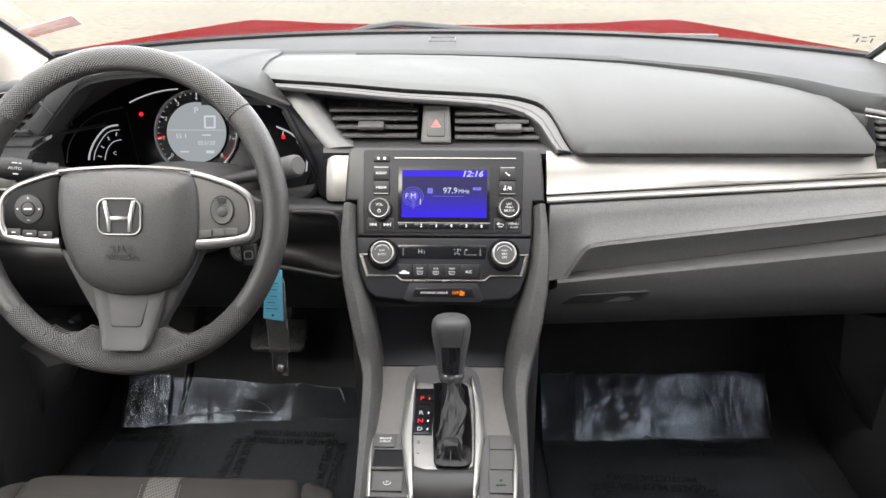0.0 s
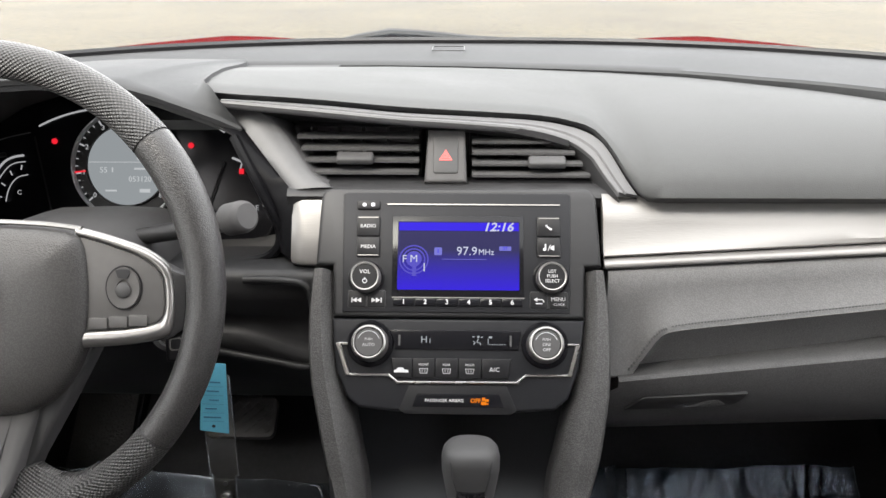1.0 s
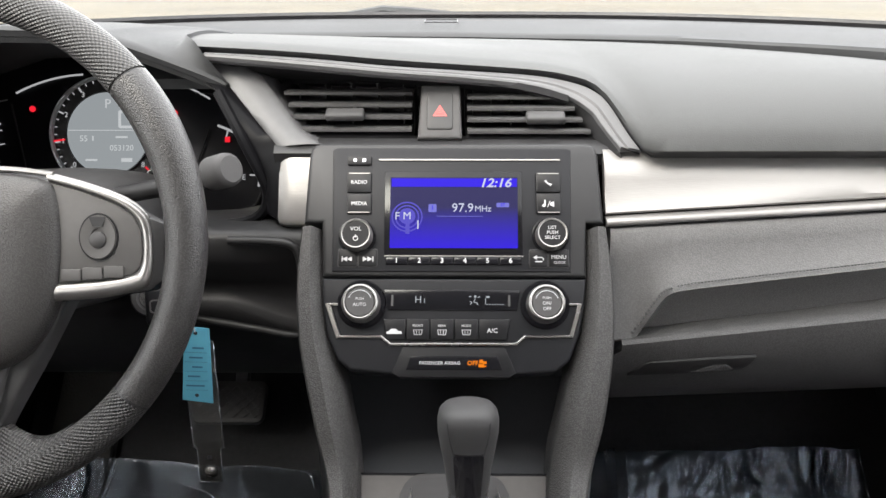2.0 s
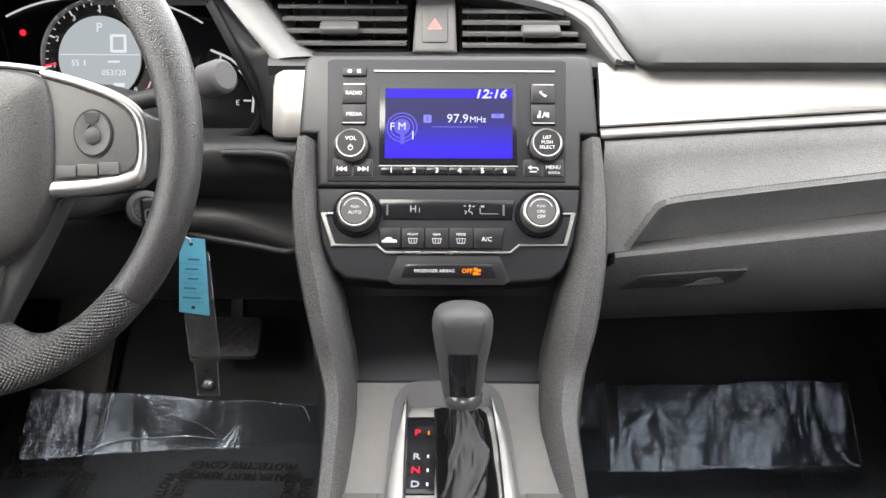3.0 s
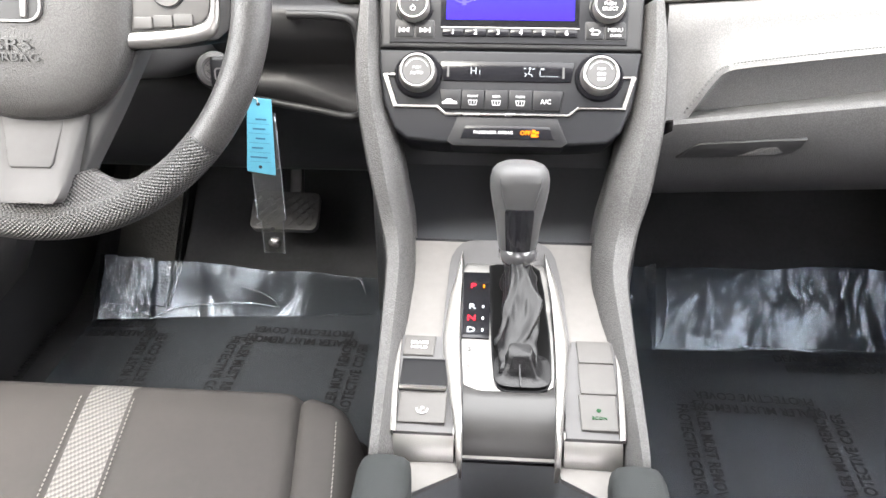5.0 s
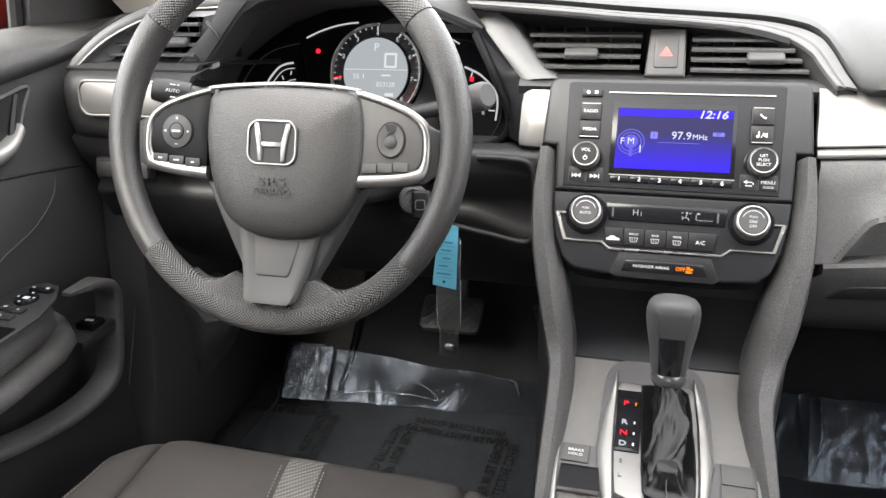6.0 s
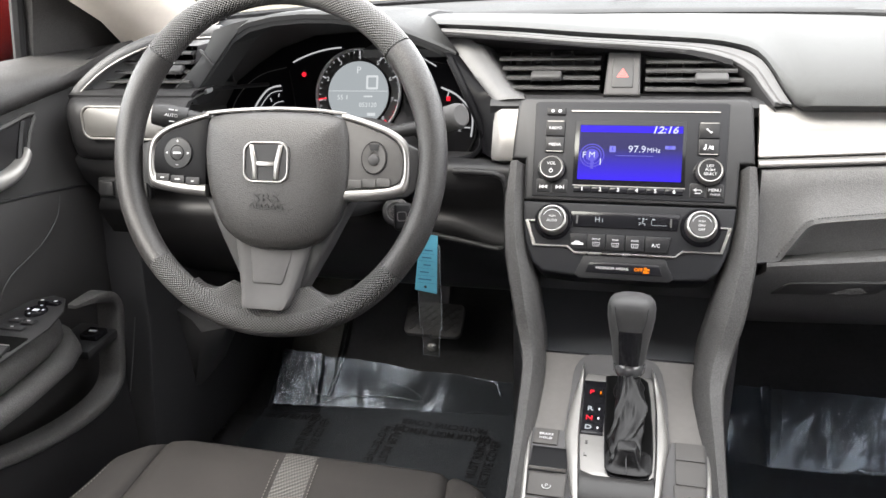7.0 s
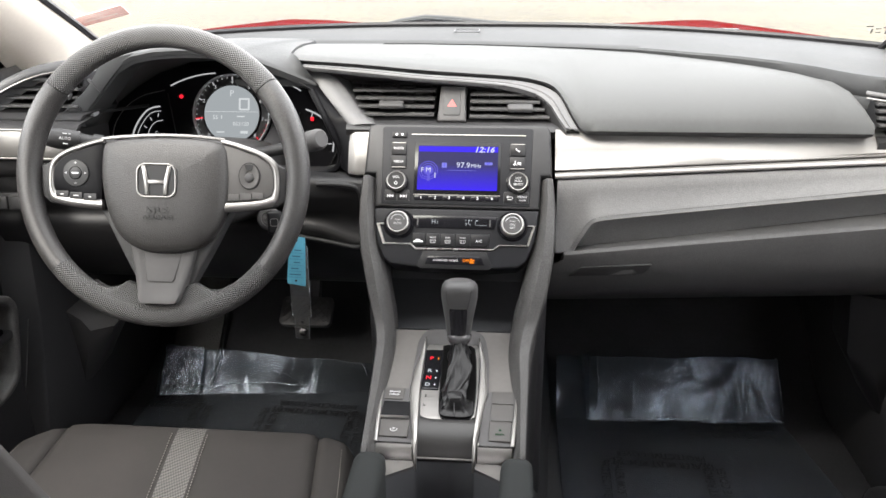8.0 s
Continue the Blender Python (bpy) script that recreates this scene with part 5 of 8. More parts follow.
# ---- climate panel ----
climate = thing("climate_panel", (X0, 0.92, 0.78), "black climate control panel with two chrome ringed knobs", "climate control")
base_pts = [(-0.1193, -0.0886), (0.1068, -0.0886), (0.104, -0.112), (0.0998, -0.135), (0.0905, -0.158), (0.079, -0.1675), (0.05, -0.17), (-0.062, -0.17), (-0.093, -0.167), (-0.104, -0.158), (-0.1142, -0.135), (-0.118, -0.112)]
part("panel", slab(fm(0, 0, -0.045), base_pts, 0.045, 0.003, 3), M_FACE, climate)
part("lower_lip", slab(fm(0, 0, -0.03), [(-0.049, -0.1475), (0.0365, -0.1475), (0.0455, -0.1685), (0.040, -0.172), (-0.052, -0.172), (-0.0575, -0.1685)], 0.0303, 0.0002), M_KEY, climate)
LINE = [(-0.098, -0.1115), (-0.113, -0.1115), (-0.1035, -0.1388), (-0.0672, -0.1388), (-0.0595, -0.1452), (0.0459, -0.1447), (0.0536, -0.1383), (0.092, -0.1381), (0.1, -0.1112), (0.0845, -0.1112)]
line = bmesh.new()
for i, (a, b) in enumerate(zip(LINE, LINE[1:])):
    a, b = Vector((*a, 0)), Vector((*b, 0))
    d = (b - a).normalized()
    n = Vector((-d.y, d.x, 0)) * (0.0011 if i not in (1, 7) else 0.002)
    slab(fm(0, 0, -0.001), [tuple((a - d * 0.0009 + n)[:2]), tuple((a - d * 0.0009 - n)[:2]), tuple((b + d * 0.0009 - n)[:2]), tuple((b + d * 0.0009 + n)[:2])], 0.0034, 0.0006, 1, bm=line)
part("chrome_line", line, M_CHROME, climate, "bright chrome outline")
part("display", slab(fm(0, 0, 0.0), [(-0.066, -0.0985), (0.05, -0.0985), (0.047, -0.116), (-0.062, -0.116)], 0.0014, 0.0005), M_GLOSS, climate, "dark climate display")
for u in (-0.0585, 0.0405):
    part("legend", rbox(fm(u, -0.108, 0.0015), 0.0018, 0.0095, 0.0004), M_CAP, climate)
lettering("H", fm(-0.0365, -0.1075, 0.0016), 0.0085, M_LIT, climate, 0.0001)
lettering("I", fm(-0.0312, -0.1085, 0.0016), 0.006, M_LIT, climate, 0.0001)
part("legend", slab(fm(0.0118, -0.1045, 0.0014), disc(0.0011, 12), 0.0003), M_LIT, climate)
for pts in (((0.0065, -0.1045), (0.0085, -0.1045)), ((0.0072, -0.1085), (0.009, -0.1095), (0.0075, -0.1115)), ((0.0118, -0.1062), (0.0105, -0.1092), (0.0135, -0.1100), (0.0138, -0.1118)), ((0.014, -0.1052), (0.0158, -0.1045))):
    part("legend", tube([fm(*p, 0.0016).translation for p in pts], 0.00045, 5), M_LIT, climate)
for du, dv, w, h in ((0.0225, -0.1048, 0.003, 0.0016), (0.0205, -0.1085, 0.0006, 0.005)):
    part("legend", rbox(fm(du, dv, 0.0015), w, h, 0.0003), M_LIT, climate)
for i in range(7):
    part("legend", rbox(fm(0.022 + 0.0022 * i, -0.1112, 0.0015), 0.0014, 0.0006, 0.0003), M_LIT, climate)
xs_b = [-0.068, -0.0465, -0.0265, -0.006, 0.0145, 0.0375]
for i in range(5):
    u0, u1 = xs_b[i] + 0.0004, xs_b[i + 1] - 0.0004
    b = part("button", slab(fm(0, 0, 0.0), [(u0 + (0.002 if i == 0 else 0), -0.1238), (u1 + (0.004 if i == 4 else 0), -0.1238), (u1 + (0.001 if i == 4 else 0), -0.1412), (u0 + (0.005 if i == 0 else 0), -0.1412)], 0.002, 0.0007), M_KEY, climate)
    u = 0.5 * (u0 + u1)
    if i == 4:
        lettering("A/C", fm(u, -0.1335, 0.0021), 0.0055, M_WHITE, b, 0.0001)
    elif i == 0:
        part("legend", slab(fm(u + 0.001, -0.135, 0.002), [(-0.0065, -0.0015), (0.0065, -0.0015), (0.006, 0.0008), (0.003, 0.001), (0.0015, 0.0028), (-0.0028, 0.0028), (-0.0045, 0.0008), (-0.0065, 0.0004)], 0.0002), M_WHITE, b)
    else:
        lettering(("FRONT", "REAR", "MODE")[i - 1], fm(u, -0.1295, 0.0021), 0.0028, M_WHITE, b, 0.0001)
        part("legend", frame_slab(fm(u, -0.135, 0.002), [(-0.004, 0.0022), (-0.003, -0.0022), (0.003, -0.0022), (0.004, 0.0022)], [(-0.0035, 0.0018), (-0.0026, -0.0018), (0.0026, -0.0018), (0.0035, 0.0018)], 0.0002), M_WHITE, b)
        for d in (-0.0012, 0.0012):
            part("legend", rbox(fm(u + d, -0.135, 0.0021), 0.0004, 0.0026, 0.0002), M_WHITE, b)
for u, words in ((-0.0845, (("PUSH", 0.004), ("AUTO", -0.0015))), (0.0708, (("PUSH", 0.0052), ("ON/", 0.0002), ("OFF", -0.0048)))):
    part("knob_seat", turned(fm(u, -0.1112, -0.001), [(0.0, 0.004), (0.0198, 0.004), (0.0206, 0.002), (0.0214, 0.0), (0, 0)], 44), M_GLOSS, climate)
    k = part("knob", turned(fm(u, -0.1112, 0.0), [(0, 0.0145), (0.0118, 0.0145), (0.0125, 0.0135), (0.0125, 0.0), (0, 0)], 44), M_CAP, climate, "grey turning knob")
    part("ring", turned(fm(u, -0.1112, 0.0), [(0.0128, 0.0130), (0.0128, 0.0148), (0.0136, 0.0152), (0.0150, 0.0142), (0.0160, 0.010), (0.0166, 0.003), (0.0128, 0.003)], 44), M_TRIM, k, "bright chrome ring")
    for w, dv in words:
        lettering(w, fm(u, -0.1122 + dv * 0.9, 0.0147), 0.003 if w == "PUSH" else 0.004, M_WHITE, k, 0.0001)
    part("scale_arc", tube(arc(fm(u, -0.1112, 0.0146), 0.0098, 20, 160), 0.0003, 4), M_TICK, k)
part("airbag_lamp_window", slab(fm(-0.006, -0.1605, 0.0), [(-0.04, -0.0055), (0.04, -0.0055), (0.036, 0.006), (-0.036, 0.006)], 0.001, 0.0004), M_GLOSS, climate)
lettering("PASSENGER AIRBAG", fm(-0.018, -0.1605, 0.0011), 0.0038, M_WHITE, climate, 0.0001)
lettering("OFF", fm(0.0095, -0.1605, 0.0011), 0.0052, M_ORANGE, climate, 0.0001, bold=0.00015)
for du, dv, w, h in ((0.0165, 0.0015, 0.003, 0.003), (0.0165, -0.002, 0.0045, 0.0028), (0.0195, 0.0005, 0.003, 0.0022), (0.0193, -0.0025, 0.0028, 0.0012)):
    part("airbag_mark", rbox(fm(du, -0.1605 + dv, 0.0012), w, h, 0.0003, 0.0001), M_ORANGE, climate, "lit orange mark")

# ---- centre console ----
console = thing("centre_console", (0, 0.75, 0.32), "grey centre console with leather-grained side rails", "console")
RAIL_L = [(0.971, 0.882, -0.138, -0.121), (0.945, 0.843, -0.141, -0.1165), (0.918, 0.804, -0.1375, -0.1092), (0.900, 0.775, -0.131, -0.1005), (0.882, 0.742, -0.1225, -0.093), (0.868, 0.715, -0.1145, -0.0865), (0.85, 0.699, -0.108, -0.083), (0.825, 0.687, -0.1055, -0.0815), (0.76, 0.677, -0.101, -0.080), (0.70, 0.6725, -0.0965, -0.0793), (0.655, 0.668, -0.0935, -0.0785), (0.645, 0.655, -0.0935, -0.0785)]
RAIL_R = [(0.971, 0.882, 0.125, 0.1085), (0.945, 0.843, 0.1292, 0.1055), (0.918, 0.804, 0.1285, 0.0985), (0.900, 0.775, 0.1245, 0.0905), (0.882, 0.742, 0.118, 0.082), (0.868, 0.715, 0.1095, 0.0745), (0.85, 0.699, 0.103, 0.0705), (0.825, 0.687, 0.0985, 0.0705), (0.76, 0.677, 0.0955, 0.0745), (0.70, 0.6725, 0.093, 0.0762), (0.655, 0.668, 0.091, 0.0773), (0.645, 0.655, 0.091, 0.0773)]
for rail in (RAIL_L, RAIL_R):
    pts = spline([Vector((y, z, 0)) for y, z, _, _ in rail], 4)
    ow = spline([Vector((o, i, 0)) for _, _, o, i in rail], 4)
    rings, walls = [], []
    for j, p in enumerate(pts):
        d = (pts[min(j + 1, len(pts) - 1)] - pts[max(j - 1, 0)]).normalized()
        nrm = Vector((d.y, -d.x, 0))
        if nrm.x > 0 and nrm.y <= 0:
            nrm = -nrm
        if nrm.y < 0:
            nrm = -nrm
        o, i_ = ow[j].x, ow[j].y
        def at(f, h):
            return Vector((o + (i_ - o) * f, p.x + nrm.x * h, p.y + nrm.y * h))
        rings.append([at(-0.02, -0.05), at(0.0, -0.007), at(0.03, -0.0005), at(0.1, 0.0022), at(0.5, 0.0045), at(0.55, 0.0036), at(0.94, -0.012), at(1.0, -0.017), at(1.02, -0.05)])
        side = Vector((o * 0.95, p.x + nrm.x * -0.02, p.y + nrm.y * -0.02))
        walls.append([side, Vector((o * 0.95, p.x + 0.02, (p.y + 0.31) * 0.5 + 0.05)), Vector((o * 0.97, p.x + 0.02, 0.312))])
    part("side_rail", loft(rings), M_STRIP, console, "grey leather-grained side rail", sharp=30)
    part("side_wall", shell([[Vector((walls[0][0].x, 1.25, walls[0][0].z)), Vector((walls[0][1].x, 1.25, walls[0][1].z)), Vector((walls[0][2].x, 1.25, 0.312))]] + walls + [[Vector((walls[-1][0].x, 0.2, 0.6)), Vector((walls[-1][1].x, 0.2, 0.45)), Vector((walls[-1][2].x, 0.2, 0.312))]], (-0.006 if rail is RAIL_R else 0.006, 0, 0)), M_BLACK, console)

TOPS = [(0.885, 0.688), (0.878, 0.684), (0.86, 0.678), (0.835, 0.6725), (0.80, 0.669), (0.765, 0.668), (0.74, 0.667), (0.70, 0.664), (0.68, 0.660)]
part("top_plate", shell([[(x, y, z) for x in [-0.088 + 0.166 * i / 12 for i in range(13)]] for y, z in TOPS], (0, 0, -0.012)), M_GREY, console, "satin grey console plate")
# Cubby under the climate panel.
part("cubby_floor", shell([[(x, y, z) for x in (-0.115, -0.04, 0.03, 0.108)] for y, z in ((0.886, 0.690), (0.9, 0.676), (1.0, 0.672), (1.05, 0.69))], (0, 0, -0.01)), M_BIN, console, "dark cubby floor")
part("cubby_back", rbox(pose(-0.004, 1.06, 0.74, -8), 0.25, 0.012, 0.2, 0.004), M_BIN, console)
for x in (-0.121, 0.113):
    part("cubby_side", rbox(pose(x, 1.012, 0.74), 0.01, 0.09, 0.2, 0.002), M_BIN, console)
part("cubby_socket", slab(axes(Vector((-0.02, 1.05, 0.755)), (1, 0, 0), (0, 0.14, 0.99), (0, -0.99, 0.14)), round_rect(0.07, 0.018, 0.004), 0.006, 0.001), M_BLACK, console)


def top_z(y):
    return lerp_table([(a, b) for a, b in sorted(TOPS)], y)


def on_top(pts, lift, mat, name, parent=None, label="", drop=0.012, sharp=38):
    """A plate that follows the console's top over an outline of (x, y)."""
    own = bmesh.new()
    own.faces.new([own.verts.new((x, y, 0)) for x, y in pts])
    for i in range(20):
        bmesh.ops.bisect_plane(own, geom=own.verts[:] + own.edges[:] + own.faces[:], plane_co=(0, 0.67 + 0.011 * i, 0), plane_no=(0, 1, 0))
    up = bmesh.ops.extrude_face_region(own, geom=own.faces[:])
    lid = [v for v in up["geom"] if isinstance(v, bmesh.types.BMVert)]
    for v in own.verts:
        v.co.z = top_z(v.co.y) - drop
    for v in lid:
        v.co.z = top_z(v.co.y) + lift
    lid = set(lid)
    edges = [e for e in own.edges if e.verts[0] in lid and e.verts[1] in lid and any(not all(v in lid for v in f.verts) for f in e.link_faces)]
    bmesh.ops.bevel(own, geom=edges, offset=min(0.001, lift * 0.6), segments=2, affect="EDGES", profile=0.5)
    return part(name, own, mat, parent or console, label, sharp)


gate_outer = [(-0.0531, 0.7626), (-0.0528, 0.8266), (-0.0522, 0.858), (-0.0505, 0.869), (-0.0475, 0.8765), (-0.043, 0.8815), (-0.037, 0.884), (-0.028, 0.8848), (0.016, 0.8848), (0.025, 0.884), (0.0315, 0.8815), (0.0363, 0.8765), (0.0395, 0.869), (0.0415, 0.858), (0.045, 0.8302), (0.0463, 0.7659), (0.036, 0.70), (-0.039, 0.70)]
on_top(gate_outer, 0.003, M_CAP, "gate_surround", label="dark satin surround of the gear gate")
on_top([(-0.033, 0.714), (-0.0365, 0.75), (-0.0385, 0.80), (-0.0395, 0.85), (-0.036, 0.8585), (0.027, 0.8595), (0.0325, 0.85), (0.033, 0.80), (0.033, 0.75), (0.0315, 0.716), (0.024, 0.709), (0.0, 0.706), (-0.02, 0.708)], 0.0045, M_PLATE, "gate_plate", label="silver gate plate")
on_top([(-0.0372, 0.764), (-0.0392, 0.846), (-0.0160, 0.847), (-0.0160, 0.764)], 0.006, M_GLOSS, "position_panel", label="gloss black gear position panel")
for nm, y, mt in (("P", 0.829, M_REDLIT), ("R", 0.803, M_LIT), ("N", 0.788, M_REDLIT), ("D", 0.773, M_LIT)):
    zt = top_z(y) + 0.0064
    lettering(nm, pose(-0.0305, y, zt), 0.0095, mt, console, bold=0.0002)
    part("position_lamp", rbox(pose(-0.0215, y, zt), 0.0014, 0.003 if nm != "P" else 0.0045, 0.0006), M_ORANGE if nm == "P" else M_TICK, console)
for nm, y in (("S", 0.752), ("L", 0.735)):
    lettering(nm, pose(-0.0305, y, top_z(y) + 0.0047), 0.007, M_CAP, console)
WELL = [(-0.016, 0.8535), (-0.0145, 0.80), (-0.0122, 0.745), (-0.0105, 0.722), (-0.0075, 0.7125), (-0.002, 0.7086), (0.0194, 0.709), (0.0255, 0.7125), (0.0288, 0.722), (0.0296, 0.745), (0.0294, 0.7723), (0.0271, 0.8295), (0.0245, 0.85), (0.019, 0.8555), (-0.01, 0.8555)]
on_top([(0.0085 + (x - 0.0085) * 1.07, 0.785 + (y - 0.785) * 1.02) for x, y in WELL], 0.0062, M_SCOOP, "gate_rim", label="dark rim of the gear gate")
# A raised black plate stands in for the shade in the gate's hollow.
on_top(WELL, 0.0068, M_WELL_SHADE, "gate_well_shade")
# Bright blades on both sides of the gate, from a point down over the console's edge.
EDGE_Z = [(0.65, 0.637), (0.657, 0.646), (0.664, 0.655), (0.67, 0.66), (0.68, 0.6635), (0.70, 0.667), (0.765, 0.669), (0.80, 0.671), (0.835, 0.675), (0.87, 0.684)]
BLADE_L = [(0.8675, -0.0419, -0.0412), (0.8353, -0.0471, -0.0399), (0.807, -0.0501, -0.0393), (0.763, -0.0517, -0.0378), (0.730, -0.0472, -0.0359), (0.7003, -0.0422, -0.0339), (0.676, -0.0378, -0.0322), (0.657, -0.0352, -0.0316)]
BLADE_R = [(0.8675, 0.0303, 0.0297), (0.838, 0.0392, 0.0319), (0.81, 0.0422, 0.0334), (0.7657, 0.0447, 0.0336), (0.7326, 0.0419, 0.0333), (0.7025, 0.0388, 0.0322), (0.677, 0.036, 0.0312), (0.657, 0.0345, 0.0308)]
for blade in (BLADE_L, BLADE_R):
    rows = []
    for p in spline([Vector(r) for r in blade], 4):
        y, o, i_ = p
        z = lerp_table(EDGE_Z, y) + 0.002
        rows.append([Vector((o, y, z - 0.012)), Vector((o, y, z)), Vector((o + 0.12 * (i_ - o), y, z + 0.0022)), Vector((o + 0.55 * (i_ - o), y, z + 0.004)), Vector((o + 0.9 * (i_ - o), y, z + 0.0035)), Vector((i_, y, z + 0.001)), Vector((i_, y, z - 0.012))])
    part("bright_blade", loft(rows), M_SATIN, console, "bright metal blade beside the gear gate", sharp=50)
# Nose of the gate: a pale bevel over a darker face.
rows = [[(x, y + 0.006 * max(0, (abs(x) - 0.022) / 0.011) ** 2 * (y > 0.70), z) for x in [-0.033 + 0.065 * i / 14 for i in range(15)]] for y, z in ((0.712, 0.666), (0.708, 0.6703), (0.7, 0.6698), (0.692, 0.6678), (0.686, 0.6652), (0.681, 0.6622), (0.6765, 0.658), (0.6725, 0.6525), (0.6695, 0.646), (0.6675, 0.638), (0.667, 0.63))]
part("gate_nose", shell(rows, (0, 0.008, -0.01)), M_NOSE, console, "dark satin nose of the console", sharp=60)
# Button banks and the silver corners.
for s, xo, xi in ((-1, -0.0835, -0.0385), (1, 0.0795, 0.0375)):
    on_top([(xo * 1.0, 0.768), (xi * 1.28, 0.768), (xi * 1.04, 0.72), (xi, 0.672), (xo * 0.95, 0.672)], 0.003, M_CAP, "switch_bank")
    edge = spline([(xo * 1.015, 0.77, top_z(0.77) + 0.001), (xo * 1.0, 0.73, top_z(0.73) + 0.004), (xo * 0.97, 0.69, 0.666), (xo * 0.955, 0.672, 0.662)], 5)
    part("silver_edge", tube(edge, [0.0008 + 0.0016 * min(1, i / 8) for i in range(len(edge))], 8), M_SATIN, console, "bright edge of the switch bank")
    rows = [[(xo * 0.955 + (xi * 0.98 - xo * 0.955) * i / 6, y, z) for i in range(7)] for y, z in ((0.682, 0.6585), (0.6795, 0.6622), (0.676, 0.6622), (0.671, 0.6598), (0.666, 0.6548), (0.662, 0.648), (0.661, 0.638))]
    part("silver_corner", shell(rows, (0, 0.006, -0.008)), M_SATIN, console, "silver corner of the console", sharp=60)


def top_button(x0, x1, y0, y1, lift, mat, name, label=""):
    return on_top([(x0, y0), (x1, y0), (x1 + 0.0003, y1), (x0 - 0.0003, y1)], lift, mat, name, label=label)


b = top_button(-0.0805, -0.0575, 0.7435, 0.766, 0.0048, M_BUTTON, "brake_hold_button", "dark brake hold button")
lettering("BRAKE", pose(-0.069, 0.757, top_z(0.757) + 0.0051), 0.0046, M_WHITE, b)
lettering("HOLD", pose(-0.069, 0.7515, top_z(0.7515) + 0.0051), 0.0046, M_WHITE, b)
top_button(-0.0795, -0.0455, 0.707, 0.740, 0.0042, M_SCOOP, "parking_brake_scoop", "gloss black scoop of the parking brake switch")
part("parking_brake_lip", tube([(-0.079, 0.7065, top_z(0.7065) + 0.0075), (-0.062, 0.7055, top_z(0.7055) + 0.0085), (-0.0455, 0.7065, top_z(0.7065) + 0.0075)], 0.0017, 6), M_CHROME, console, "bright lip of the parking brake switch")
b = top_button(-0.0775, -0.0445, 0.6785, 0.7055, 0.0058, M_BUTTON, "parking_brake_switch", "dark parking brake switch")
part("parking_mark", frame_slab(pose(-0.061, 0.689, top_z(0.689) + 0.0057), disc(0.0042, 20), disc(0.0034, 20), 0.0003), M_WHITE, b)
lettering("P", pose(-0.061, 0.689, top_z(0.689) + 0.0061), 0.006, M_WHITE, b)
top_button(0.0512, 0.0767, 0.742, 0.7666, 0.0048, M_BUTTON, "blank_button", "dark blank button")
top_button(0.0505, 0.0757, 0.7105, 0.741, 0.0048, M_BUTTON, "blank_button", "dark blank button")
b = top_button(0.0488, 0.074, 0.679, 0.7095, 0.005, M_BUTTON, "econ_button", "dark button with a green lamp")
lettering("ECON", pose(0.0615, 0.6885, top_z(0.6885) + 0.0053), 0.0038, M_GREEN, b)
part("econ_mark", slab(pose(0.0615, 0.695, top_z(0.695) + 0.0049), disc(0.0017, 12), 0.0003), M_GREEN, b)

# Storage bin between the padded arms.
rim = [(-0.032, 0.6665), (0.032, 0.6665), (0.0345, 0.6525), (0.067, 0.632), (0.063, 0.35), (-0.063, 0.35), (-0.067, 0.632), (-0.0345, 0.6525)]
floor_pts = [(-0.029, 0.648), (0.029, 0.648), (0.031, 0.641), (0.05, 0.623), (0.05, 0.36), (-0.05, 0.36), (-0.05, 0.623), (-0.031, 0.641)]
rings = [[Vector((x, y, 0.6455)) for x, y in rim], [Vector((x, y, 0.6415)) for x, y in rim]] + [[Vector((a[0] + (c[0] - a[0]) * k, a[1] + (c[1] - a[1]) * k, 0.6415 - 0.1915 * k)) for a, c in zip(rim, floor_pts)] for k in (0.3, 0.7, 1.0)]
bin_bm = bmesh.new()
loft(rings, caps=False, bm=bin_bm)
bin_bm.faces.new([v for v in bin_bm.verts if abs(v.co.z - 0.45) < 1e-4])
part("bin", bin_bm, M_BIN, console, "deep black storage bin", sharp=80)
part("bin_rim", frame_slab(pose(0, 0, 0.639), [(-0.033, 0.671), (0.033, 0.671), (0.05, 0.6625), (0.084, 0.661), (0.082, 0.345), (-0.082, 0.345), (-0.084, 0.661), (-0.05, 0.6625)], rim, 0.0065, 0.0015), M_GREY, console, "grey rim of the storage bin")
part("bin_mark", rbox(pose(0.0, 0.6525, 0.51, -4), 0.018, 0.002, 0.003, 0.001), M_PANEL, console)
for s in (-1, 1):
    arm = []
    for y, z, w in ((0.653, 0.645, 0.010), (0.651, 0.66, 0.014), (0.645, 0.668, 0.0165), (0.632, 0.6725, 0.0175), (0.58, 0.675, 0.018), (0.45, 0.68, 0.019), (0.25, 0.685, 0.02)):
        cx = s * (0.0805 - (0.635 - y) * 0.02)
        arm.append([Vector((cx + w * cs, y, z - 0.012 + 0.012 * sn if sn > 0 else 0.6)) for cs, sn in [(1, -1), (1, 0.0001), (0.95, 0.5), (0.75, 0.85), (0.4, 1), (0, 1.04), (-0.4, 1), (-0.75, 0.85), (-0.95, 0.5), (-1, 0.0001), (-1, -1)]])
    part("arm_pad", loft(arm), M_ARM, console, "dark grey cloth-covered arm pad", sharp=60)
    part("bin_slot", rbox(pose(s * 0.058, 0.56, 0.6, 0, s * 8, 0), 0.002, 0.006, 0.05, 0.0008), M_GREY, console)

